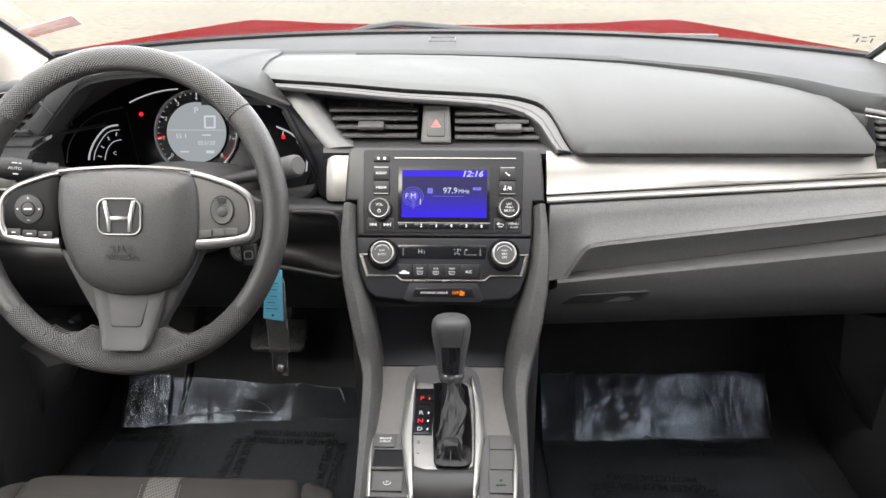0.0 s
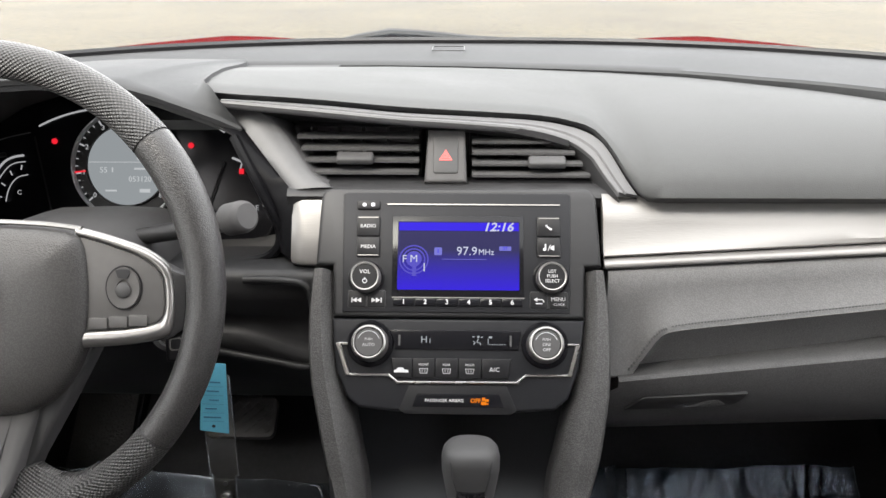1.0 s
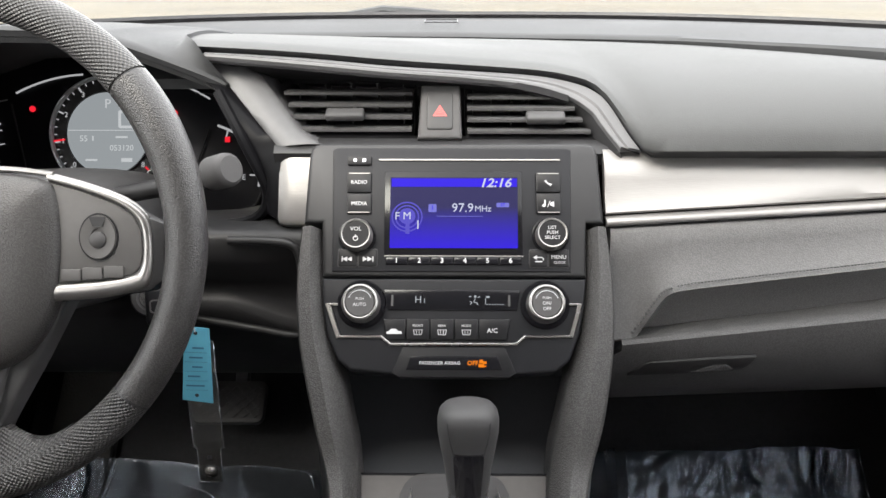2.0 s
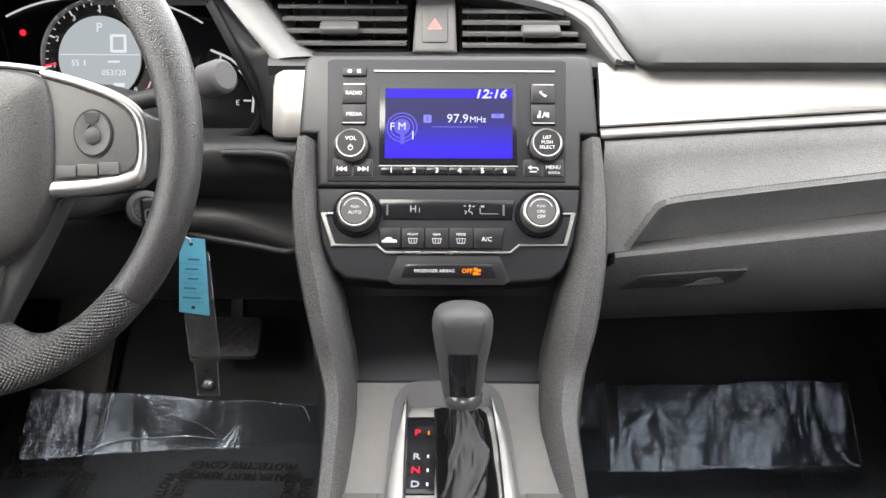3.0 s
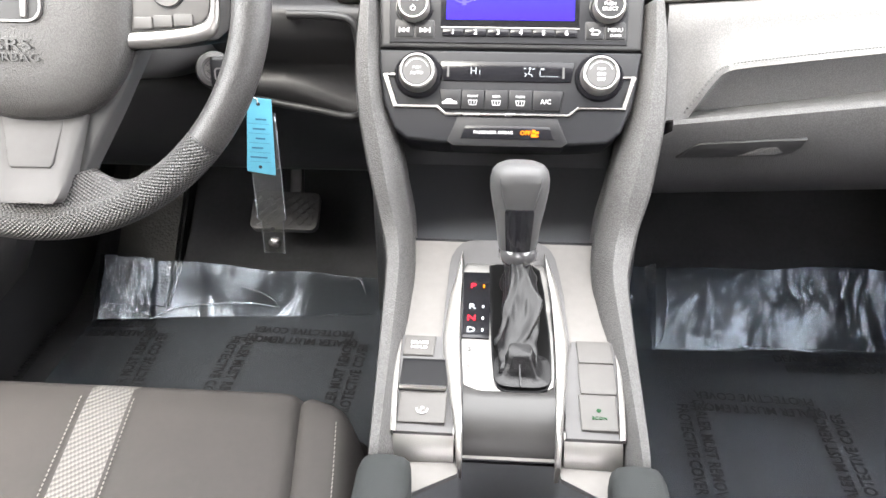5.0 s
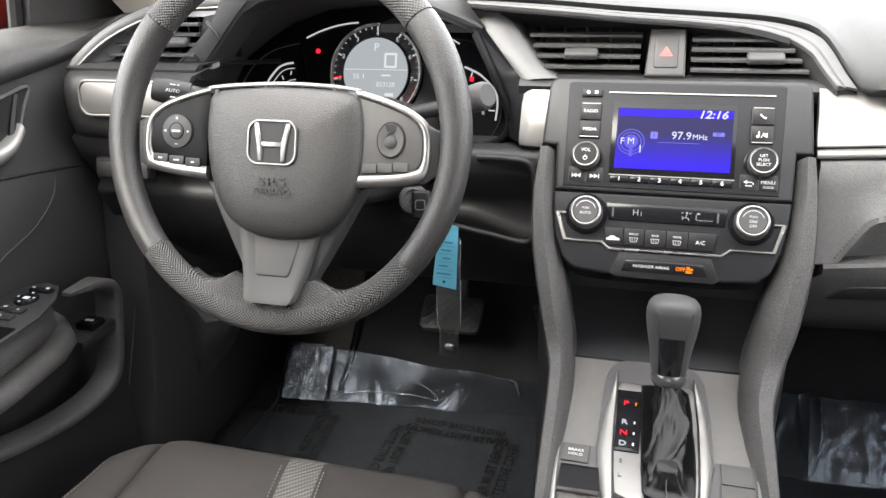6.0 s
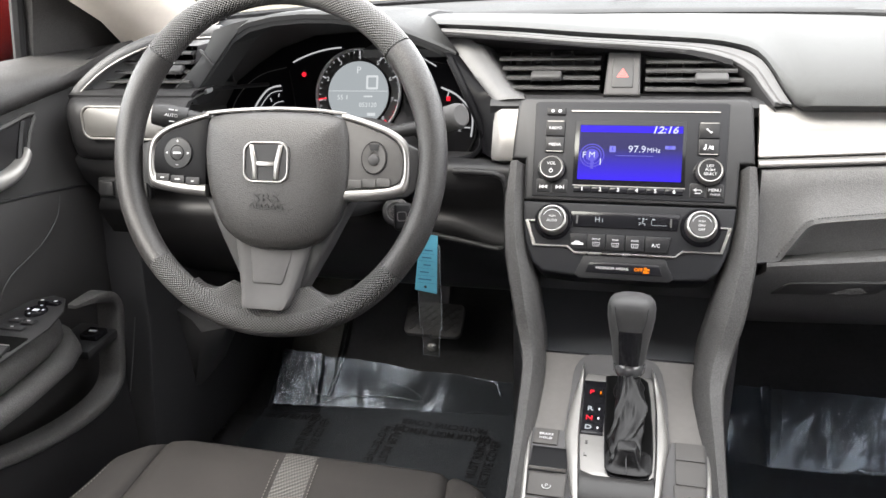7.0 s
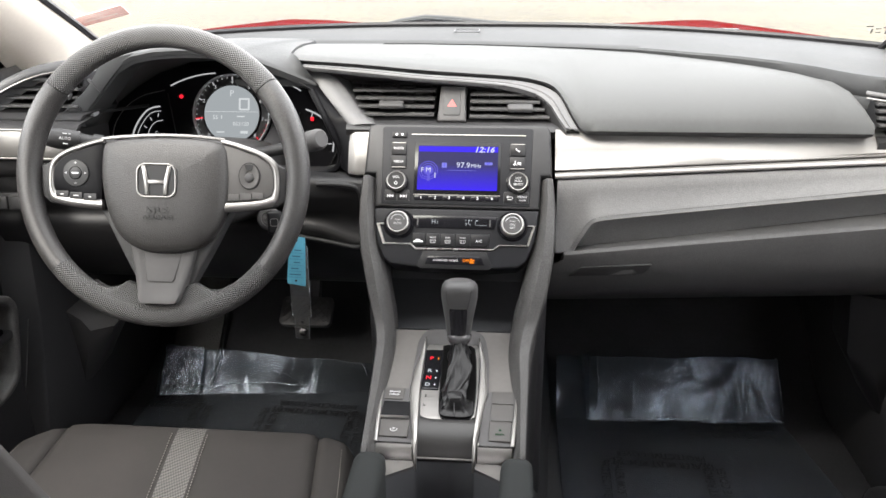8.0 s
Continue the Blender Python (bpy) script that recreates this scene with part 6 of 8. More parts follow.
# ---- gear lever ----
lever = thing("gear_lever", (0.0085, 0.8, 0.67), "black gear lever with a leather boot in park", "gear lever")
W_ = [(0, 0.0108), (0.06, 0.0118), (0.12, 0.0142), (0.3, 0.0152), (0.6, 0.0152), (0.85, 0.0158), (1, 0.0162)]
H_ = [(0, 0.0115), (0.12, 0.014), (0.3, 0.0155), (0.6, 0.0125), (1, 0.004)]


FOLDS = [(-1.9, 2.4, 0.30, 0.30), (-0.9, -2.0, 0.34, 0.26), (0.1, 2.9, 0.26, 0.24), (1.0, -1.3, 0.34, 0.30), (2.3, 1.8, 0.32, 0.26), (-2.7, -1.5, 0.4, 0.22)]


def folds(a, q):
    """Ridges that wind down the leather, each sharp on one side."""
    d = 0.0
    for a0, twist, wide, high in FOLDS:
        w = (a - a0 - twist * (q - 0.3) - 0.35 * math.sin(7 * q + a0) + math.pi) % (2 * math.pi) - math.pi
        d += high * math.exp(-(w / (wide if w > 0 else 0.4 * wide)) ** 2)
    return d - 0.24


rings = []
for k in range(64):
    q = k / 63
    c = Vector((0.0055 + 0.0015 * q + 0.0015 * math.sin(5 * q), 0.834 - 0.112 * q, 0.706 - 0.03 * q - 0.003 * math.sin(q * math.pi)))
    w, h_ = lerp_table(W_, q), lerp_table(H_, q)
    slack = 1.2 * min(1, q / 0.14) * (1 - 0.4 * q)
    ring_ = []
    for j in range(96):
        a = 2 * math.pi * j / 96
        ca, sa = math.cos(a), math.sin(a)
        f = 1 + slack * (folds(a, q) + 0.12 * noise.noise(Vector((ca * 2, sa * 2, q * 6))))
        ring_.append(c + Vector((w * f * ca, 0.22 * h_ * sa * f, h_ * f * sa - 0.3 * h_)))
    rings.append(ring_)
part("boot", loft(rings), M_BOOT, lever, "creased black leather boot", sharp=70)
rings = []
for k in range(10):
    q = k / 9
    ring_ = []
    for j in range(48):
        a = 2 * math.pi * j / 48
        ca, sa = math.cos(a), math.sin(a)
        c1 = folds(a * 1.0, 0.3 + 0.5 * q)
        r_ = 1.06 - 0.62 * q**0.6 + 0.12 * c1 * math.sin(q * math.pi)
        ring_.append(Vector((0.0088 - 0.002 * q + 0.0192 * r_ * math.copysign(abs(ca) ** 0.5, ca), 0.7275 + 0.006 * q + 0.0175 * r_ * math.copysign(abs(sa) ** 0.5, sa), 0.674 + 0.014 * q**1.6 + 0.003 * c1 * math.sin(q * math.pi))))
    rings.append(ring_)
part("boot_skirt", loft(rings), M_BOOT, lever, "stitched leather skirt of the boot", sharp=70)
part("boot_seam", tube([(0.0075, 0.709, 0.6745), (0.0072, 0.714, 0.6765), (0.0068, 0.719, 0.679), (0.0065, 0.725, 0.684)], 0.0006, 6), M_DEEP, lever)
part("collar", turned(axes(Vector((0.0055, 0.831, 0.702)), (1, 0, 0), Vector((0, 0.97, -0.24)), Vector((0, 0.24, 0.97))), [(0, 0.014), (0.0145, 0.014), (0.0162, 0.011), (0.0158, 0.004), (0.0125, 0.0), (0, 0)], 32), M_COLLAR, lever, "dark glossy collar")
KA = Vector((0, 0.24, 0.97))
KM = axes(Vector((0.0048, 0.835, 0.715)), (1, 0, 0), Vector((0, 0.97, -0.24)), KA)
rings = []
for h, wx, wy, dy in ((0.0, 0.0155, 0.0155, 0), (0.006, 0.0165, 0.0165, 0), (0.02, 0.0185, 0.019, 0.001), (0.035, 0.0215, 0.0225, 0.002), (0.048, 0.0236, 0.0255, 0.002), (0.057, 0.0238, 0.0265, 0.001), (0.063, 0.0225, 0.0255, 0.0), (0.067, 0.0195, 0.022, -0.001), (0.0695, 0.014, 0.016, -0.001), (0.0703, 0.006, 0.007, -0.001)):
    ring_ = []
    for j in range(36):
        a = 2 * math.pi * j / 36
        ca, sa = math.cos(a), math.sin(a)
        ring_.append(KM @ Vector((wx * math.copysign(abs(ca) ** 0.8, ca), dy + wy * math.copysign(abs(sa) ** 0.8, sa), h)))
    rings.append(ring_)
part("knob", loft(rings), M_KNOB, lever, "smooth dark grey gear knob", sharp=70)
part("knob_insert", loft([[KM @ Vector((x * w, -d, h)) for x, d in ((-1, 0.006), (-1, dd - 0.0015), (-0.6, dd), (0.6, dd), (1, dd - 0.0015), (1, 0.006))] for h, w, dd in ((0.0, 0.0095, 0.0165), (0.015, 0.0105, 0.019), (0.032, 0.0115, 0.0222), (0.036, 0.0112, 0.0228))]), M_INSERT, lever, "gloss black knob insert", sharp=60)
for s in (-1, 1):
    part("knob_line", tube(spline([KM @ Vector((s * 0.011, -0.0235, 0.036)), KM @ Vector((s * 0.0145, -0.0238, 0.05)), KM @ Vector((s * 0.0165, -0.018, 0.0632)), KM @ Vector((s * 0.0175, -0.002, 0.0672))], 6), 0.0006, 5), M_BLACK, lever)

# ---- steering wheel, column, stalks, key ----
WT = radians(20.5)
WC = Vector((-0.370, 0.853, 0.916))
WM = axes(WC, (1, 0, 0), (0, math.sin(WT), math.cos(WT)), (0, -math.cos(WT), math.sin(WT)))
wheel = thing("steering_wheel", WC, "black leather-grained steering wheel with silver trimmed spokes", "steering wheel")
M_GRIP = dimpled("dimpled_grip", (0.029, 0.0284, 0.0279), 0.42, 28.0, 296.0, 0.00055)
M_RIM = surface("rim_leather", (0.032, 0.0312, 0.0305), 0.36, grain=0.7, grain_scale=900, spec=0.4, crease=0.5)
M_COVER = surface("cover_leather", (0.035, 0.0338, 0.0328), 0.42, vary=0.05, grain=0.7, grain_scale=900, spec=0.35, crease=0.35)
M_EMBOSS_SHADE = surface("emboss_shade", (0.010, 0.0098, 0.0095), 0.4, vary=0.05, spec=0.35)
RM, RR = 0.1758, 0.0144
RW = WM @ Matrix.Translation((-0.0022, -0.0026, -0.0036))


def rim_piece(a0, a1, mat, label):
    own = bmesh.new()
    uvl = own.loops.layers.uv.new("uv")
    n, k = max(8, int(abs(a1 - a0) / 2)), 20
    vs, uvs = [], []
    for i in range(n + 1):
        a = radians(a0 + (a1 - a0) * i / n)
        deg = math.degrees(a) % 360
        fat = 1 + 0.10 * (math.exp(-(((deg - 30 + 180) % 360 - 180) / 22) ** 2) + math.exp(-(((deg - 150 + 180) % 360 - 180) / 22) ** 2))
        ring_ = []
        for j in range(k):
            b = 2 * math.pi * j / k
            r = RM + RR * 1.0 * fat * math.cos(b)
            ring_.append(RW @ Vector((r * math.cos(a), r * math.sin(a), RR * 0.98 * fat * math.sin(b))))
        vs.append([own.verts.new(p) for p in ring_])
    for i in range(n):
        for j in range(k):
            f = own.faces.new((vs[i][j], vs[i][(j + 1) % k], vs[i + 1][(j + 1) % k], vs[i + 1][j]))
            ua, ub = radians(a0 + (a1 - a0) * i / n), radians(a0 + (a1 - a0) * (i + 1) / n)
            va, vb = 2 * math.pi * j / k, 2 * math.pi * (j + 1) / k
            for loop, uv in zip(f.loops, ((ua, va), (ua, vb), (ub, vb), (ub, va))):
                loop[uvl].uv = uv
    own.faces.new(vs[0])
    own.faces.new(vs[-1])
    return part("rim", own, mat, wheel, label, sharp=60)


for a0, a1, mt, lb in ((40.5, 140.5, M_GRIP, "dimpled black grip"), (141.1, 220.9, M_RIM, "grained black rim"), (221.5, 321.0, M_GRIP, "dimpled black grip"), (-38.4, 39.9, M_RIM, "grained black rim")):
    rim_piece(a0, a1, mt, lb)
for a in (40.2, 140.8, 221.2, 321.3):
    ar = radians(a)
    part("rim_joint", turned(axes(RW @ Vector((RM * math.cos(ar), RM * math.sin(ar), 0)), WM.to_3x3() @ Vector((math.cos(ar), math.sin(ar), 0)), WM.to_3x3() @ Vector((0, 0, 1)), WM.to_3x3() @ Vector((math.sin(ar), -math.cos(ar), 0))), [(0, -0.0008), (RR * 0.99, -0.0008), (RR * 0.99, 0.0008), (0, 0.0008)], 20), M_DEEP, wheel)


def wslab(pts, w0, depth, r=0.0, n=2):
    return slab(WM @ Matrix.Translation((0, 0, w0)), pts, depth, r, n)


# Airbag cover: a domed shield.
pad = [(-0.078, 0.030), (-0.073, 0.040), (-0.05, 0.0445), (0.0, 0.047), (0.05, 0.0455), (0.076, 0.041), (0.083, 0.031), (0.086, 0.005), (0.0845, -0.03), (0.077, -0.058), (0.062, -0.081), (0.042, -0.094), (0.018, -0.0985), (-0.012, -0.0985), (-0.036, -0.092), (-0.056, -0.077), (-0.07, -0.05), (-0.077, -0.022), (-0.0795, 0.005)]
ctr = Vector((0.003, -0.02))
rings = []
for sc, h in ((0.97, -0.03), (1.0, -0.012), (1.0, -0.004), (0.985, 0.001), (0.95, 0.0045), (0.85, 0.0085), (0.6, 0.012), (0.3, 0.0135), (0.02, 0.014)):
    rings.append([WM @ Vector((ctr.x + (px - ctr.x) * sc, ctr.y + (py - ctr.y) * sc, h)) for px, py in [tuple(p[:2]) for p in spline([Vector((*q, 0)) for q in pad + [pad[0]]], 3)[:-1]]])
part("airbag_cover", loft(rings), M_COVER, wheel, "grained black airbag cover", sharp=60)
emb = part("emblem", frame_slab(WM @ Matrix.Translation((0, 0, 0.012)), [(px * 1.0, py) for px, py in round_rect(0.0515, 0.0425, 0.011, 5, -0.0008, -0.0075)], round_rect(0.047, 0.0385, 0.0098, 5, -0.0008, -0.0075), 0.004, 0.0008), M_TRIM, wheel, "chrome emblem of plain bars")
part("emblem_field", slab(WM @ Matrix.Translation((0, 0, 0.011)), round_rect(0.046, 0.038, 0.009, 5, -0.0008, -0.0075), 0.0032), M_PANEL, emb)
for s in (-1, 1):
    part("emblem_bar", slab(WM @ Matrix.Translation((-0.0008, -0.0075, 0.0135)), [(s * 0.0192, 0.0182), (s * 0.0142, 0.0182), (s * 0.0098, -0.001), (s * 0.0092, -0.0178), (s * 0.0142, -0.0178), (s * 0.0155, -0.002)], 0.0025, 0.0008), M_TRIM, emb)
part("emblem_bar", slab(WM @ Matrix.Translation((-0.0008, -0.0075, 0.0135)), [(-0.0112, 0.0005), (0.0112, 0.0005), (0.0102, -0.0045), (-0.0102, -0.0045)], 0.0025, 0.0008), M_TRIM, emb)
# Letters are darker than the cover: the relief's shade put into their colour.
lettering("SRS", WM @ Matrix.Translation((0.0, -0.0445, 0.0147)), 0.0115, M_EMBOSS_SHADE, wheel, 0.0004, squeeze=1.75, name="embossed_lettering")
lettering("AIRBAG", WM @ Matrix.Translation((0.0, -0.0535, 0.0142)), 0.008, M_EMBOSS_SHADE, wheel, 0.0004, squeeze=1.45, name="embossed_lettering")
for x in (-0.068, 0.069):
    part("cover_notch", rbox(WM @ Matrix.Translation((x, -0.012, 0.0065)), 0.01, 0.0012, 0.001), M_DEEP, wheel)
hub_edge = [WM @ Vector((u, v + 0.0016, -0.001)) for u, v in ((-0.079, 0.0425), (-0.05, 0.0455), (0.0, 0.048), (0.05, 0.0465), (0.08, 0.043))]
part("hub_trim", tube(spline(hub_edge, 6), 0.0021, 8), M_TRIM, wheel, "thin silver edge above the airbag cover")
# Spokes.
for s in (-1, 1):
    pod_pts = [(s * 0.079, 0.0405), (s * 0.125, 0.027), (s * 0.149, 0.014), (s * 0.16, 0.01), (s * 0.158, -0.03), (s * 0.148, -0.038), (s * 0.115, -0.043), (s * 0.079, -0.045)]
    part("spoke", wslab(pod_pts, -0.018, 0.017, 0.003), M_BLACK, wheel)
    ring_o = [(s * 0.076, 0.0462), (s * 0.1, 0.040), (s * 0.127, 0.0305), (s * 0.143, 0.02), (s * 0.1495, 0.008), (s * 0.151, -0.012), (s * 0.149, -0.03), (s * 0.142, -0.037), (s * 0.115, -0.0425), (s * 0.078, -0.0455)]
    ring_i = [(s * 0.077, 0.0392), (s * 0.099, 0.0332), (s * 0.1232, 0.0243), (s * 0.1365, 0.0156), (s * 0.1422, 0.0052), (s * 0.1434, -0.0115), (s * 0.1415, -0.0205), (s * 0.136, -0.0258), (s * 0.1135, -0.0300), (s * 0.079, -0.0325)]
    so = spline([Vector((*p, 0)) for p in ring_o], 5)
    si = spline([Vector((*p, 0)) for p in ring_i], 5)
    trim = [[WM @ Vector((o.x, o.y, -0.006)), WM @ Vector((o.x, o.y, -0.0015)), WM @ (o.lerp(q, 0.2) + Vector((0, 0, 0.0008))), WM @ (o.lerp(q, 0.5) + Vector((0, 0, 0.0018))), WM @ (o.lerp(q, 0.8) + Vector((0, 0, 0.0012))), WM @ Vector((q.x, q.y, -0.001)), WM @ Vector((q.x, q.y, -0.006))] for o, q in zip(so, si)]
    part("spoke_trim", loft(trim), M_TRIM, wheel, "satin silver spoke trim", sharp=60)
    pod = part("switch_pod", wslab(ring_i + [(s * 0.079, 0.0)], -0.006, 0.0058, 0.0012), M_SCOOP if s < 0 else M_POD, wheel, "switch pod")
    cx, cy = s * 0.1125, 0.0005
    if s < 0:
        part("ring_switch", turned(WM @ Matrix.Translation((cx, cy, 0)), [(0.0085, 0.0), (0.0085, 0.003), (0.0165, 0.002), (0.0172, -0.001), (0.0085, -0.001)], 36), M_PANEL, pod)
        part("centre_button", slab(WM @ Matrix.Translation((cx, cy, 0)), disc(0.0078, 28), 0.0035, 0.0008), M_BLACK, pod)
        part("legend", rbox(WM @ Matrix.Translation((cx, cy, 0.0036)), 0.009, 0.0018, 0.0003), M_TICK, pod)
        for d in (-1, 1):
            part("legend", slab(WM @ Matrix.Translation((cx + d * 0.0128, cy, 0.0024)), [(d * 0.0016, 0), (-d * 0.001, 0.0014), (-d * 0.001, -0.0014)], 0.0005), M_WHITE, pod)
            part("legend", rbox(WM @ Matrix.Translation((cx, cy + d * 0.0128, 0.0027)), 0.0032, 0.0007, 0.0004), M_WHITE, pod)
        part("legend", rbox(WM @ Matrix.Translation((cx, cy + 0.0128, 0.0027)), 0.0007, 0.0032, 0.0004), M_WHITE, pod)
        for i in range(3):
            bx = -0.131 + 0.0185 * i
            b = part("button", slab(WM @ Matrix.Translation((bx, -0.0265 - 0.0015 * i, -0.001)), round_rect(0.017, 0.0085, 0.0015, 3), 0.0026, 0.0006), M_BLACK, pod)
            part("legend", rbox(WM @ Matrix.Translation((bx, -0.0265 - 0.0015 * i, 0.0017)), (0.0045, 0.0065, 0.0035)[i], 0.0013, 0.0003, 0.0001), M_WHITE, b)
    else:
        part("ring_switch", turned(WM @ Matrix.Translation((cx, cy, 0)) @ Matrix.Diagonal((0.86, 1.05, 1, 1)), [(0.006, 0.0), (0.006, 0.0012), (0.0145, 0.0022), (0.0155, -0.001), (0.006, -0.001)], 36), M_POD, pod, "grey rocker ring")
        part("ring_edge", frame_slab(WM @ Matrix.Translation((cx, cy, -0.0004)), disc(0.0139, 36, sy=1.22), disc(0.0130, 36, sy=1.22), 0.0012), M_KEY, pod)
        part("centre_button", turned(WM @ Matrix.Translation((cx, cy - 0.002, 0)), [(0, 0.0042), (0.004, 0.004), (0.0058, 0.0025), (0.0058, 0), (0, 0)], 24), M_CAP, pod)
        part("legend", slab(WM @ Matrix.Translation((cx, cy + 0.0105, 0.0016)), [(-0.006, 0.0035), (0.006, 0.0035), (0.0035, -0.003), (-0.0035, -0.003)], 0.0008), M_BLACK, pod)
        for i in range(3):
            bx = 0.093 + 0.0152 * i
            part("button", slab(WM @ Matrix.Translation((bx, -0.0265 + 0.0012 * i, -0.001)), round_rect(0.0142, 0.0085, 0.0012, 3), 0.0026, 0.0006), M_POD, pod)
vee = [(-0.085, -0.045), (0.085, -0.045), (0.062, -0.09), (0.037, -0.135), (0.027, -0.160), (-0.027, -0.160), (-0.037, -0.135), (-0.062, -0.09)]
part("lower_spoke", wslab(vee, -0.03, 0.021, 0.004, 3), M_KNOB, wheel, "dark lower spoke")
rings = []
for v, hw, w in ((-0.082, 0.0462, -0.008), (-0.105, 0.0402, -0.003), (-0.13, 0.0335, 0.002), (-0.145, 0.0295, 0.0065), (-0.152, 0.0275, 0.0098), (-0.1565, 0.026, 0.0118), (-0.1595, 0.0242, 0.0124), (-0.1612, 0.0215, 0.0122)):
    rings.append([WM @ Vector((u * hw, v, w + dw)) for u, dw in ((-1, -0.014), (-1, -0.001), (-0.94, 0.0012), (-0.72, 0.0014), (-0.66, 0.0004), (0.66, 0.0004), (0.72, 0.0014), (0.94, 0.0012), (1, -0.001), (1, -0.014))])
part("lower_trim", loft(rings), M_CAP, wheel, "dark grey lower spoke trim", sharp=50)
part("lower_trim_step", slab(WM @ Matrix.Translation((0, -0.118, 0.0)) @ pose(0, 0, 0, -14) @ Matrix.Translation((0, 0.118, -0.0022)), [(-0.026, -0.092), (0.026, -0.092), (0.0178, -0.1325), (0.0155, -0.1355), (-0.0155, -0.1355), (-0.0178, -0.1325)], 0.0034, 0.0014, 3), M_CAP, wheel)
rings = []
for k in range(46):
    dgr = -34 + 68 * k / 45
    a = radians(-90 + dgr)
    dd_ = abs(dgr)
    thick = 0.0195 if dd_ < 19 else 0.0195 * max(0.0, (31 - dd_) / 12) ** 2.4
    sec = [(RM - 0.002, -0.0125), (RM - 0.002, 0.0131), (RM - 0.007, 0.0124), (RM - RR + 0.003, 0.0085), (RM - RR - 0.35 * thick, 0.005), (RM - RR - 0.001 - thick, 0.001), (RM - RR - 0.002 - thick, -0.008), (RM - RR + 0.002, -0.013)]
    rings.append([RW @ Vector((r * math.cos(a), r * math.sin(a), h)) for r, h in sec])
web = loft(rings)
uvl = web.loops.layers.uv.new("uv")
for f in web.faces:
    for loop in f.loops:
        q = RW.inverted() @ loop.vert.co
        loop[uvl].uv = (math.atan2(q.y, q.x), (math.hypot(q.x, q.y) - RM) / RR)
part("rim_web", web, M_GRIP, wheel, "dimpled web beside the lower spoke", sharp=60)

column = thing("steering_column", (-0.37, 1.0, 0.84), "black steering column shroud", "steering column")
cols = []
for y, w, h, z in ((0.905, 0.05, 0.045, 0.88), (0.93, 0.062, 0.055, 0.872), (0.99, 0.078, 0.062, 0.86), (1.06, 0.085, 0.065, 0.845), (1.12, 0.085, 0.06, 0.83)):
    cols.append([Vector((-0.37 + w * math.copysign(abs(math.cos(2 * math.pi * j / 24)) ** 0.6, math.cos(2 * math.pi * j / 24)), y, z + h * math.copysign(abs(math.sin(2 * math.pi * j / 24)) ** 0.7, math.sin(2 * math.pi * j / 24)))) for j in range(24)])
part("shroud", loft(cols), M_KNOB, column, sharp=60)

stalk = thing("wiper_stalk", (-0.26, 0.98, 0.92), "black wiper stalk with a grey round end", "stalk", "column stalks")
part("arm", tube([(-0.31, 1.0, 0.90), (-0.25, 0.985, 0.915), (-0.215, 0.972, 0.927)], [0.008, 0.0085, 0.0095], 14), M_BLACK, stalk)
part("end_cap", turned(look((-0.191, 0.9575, 0.937), (-0.12, 0.915, 0.965)) @ pose(0, 0, 0, 180), [(0, 0.002), (0.011, 0.002), (0.0135, 0.0), (0.0145, -0.004), (0.0145, -0.022), (0.011, -0.026), (0, -0.026)], 28), M_CAP, stalk, "grey stalk end")
stalk = thing("light_stalk", (-0.5, 0.98, 0.92), "black light stalk with white marks", "stalk", "column stalks")
part("arm", tube([(-0.43, 1.0, 0.9), (-0.5, 0.975, 0.917), (-0.565, 0.95, 0.935)], [0.008, 0.0105, 0.0135], 16), M_BLACK, stalk)
part("collar", tube([(-0.508, 0.972, 0.919), (-0.52, 0.967, 0.9225)], 0.0145, 16), M_PANEL, stalk)
part("knob", tube([(-0.535, 0.962, 0.927), (-0.56, 0.952, 0.9335), (-0.572, 0.9475, 0.937)], [0.0142, 0.0145, 0.0125], 18), M_BLACK, stalk)
SM = axes(Vector((-0.545, 0.9445, 0.9365)), Vector((0.9, 0.38, -0.22)).normalized(), Vector((0.05, 0.42, 0.9)).normalized(), Vector((0.44, -0.82, 0.36)).normalized())
lettering("AUTO", SM @ Matrix.Translation((0, -0.001, 0.003)), 0.0054, M_WHITE, stalk, 0.0002)
for dx, dy, w in ((-0.001, 0.0062, 0.006), (0.005, 0.0062, 0.003), (0.001, -0.0078, 0.006)):
    part("legend", rbox(SM @ Matrix.Translation((dx, dy, 0.0012)), w, 0.0014, 0.0008), M_WHITE, stalk)

lock = thing("ignition_lock", (-0.274, 0.965, 0.816), "chrome ringed ignition lock in the column", "ignition lock")
LM = look((-0.2755, 0.962, 0.818), (-0.19, 0.70, 0.926)) @ pose(0, 0, 0, 180)
part("barrel", turned(LM, [(0, 0.0), (0.009, 0.0), (0.0095, -0.002), (0.0095, -0.05), (0, -0.05)], 28), M_SATIN, lock)
part("ring", turned(LM, [(0.010, 0.0), (0.0115, 0.003), (0.0155, 0.002), (0.017, -0.003), (0.017, -0.05), (0.010, -0.05)], 28), M_CAP, lock)
key = thing("car_key", (-0.262, 0.952, 0.818), "black car key turned in the ignition", "key")
KH = look((-0.2595, 0.94, 0.8205), (-0.12, 0.3, 1.12)) @ pose(0, 0, 0, 180)
part("blade", tube([(-0.2755, 0.962, 0.818), (-0.2625, 0.945, 0.8195)], 0.004, 8), M_CHROME, key)
part("head", rbox(KH, 0.021, 0.032, 0.012, 0.004, 3), M_KEY, key)
part("key_mark", frame_slab(KH @ Matrix.Translation((0.001, 0.0, 0.006)), round_rect(0.0115, 0.0115, 0.003), round_rect(0.009, 0.009, 0.002), 0.0004), M_TRIM, key)
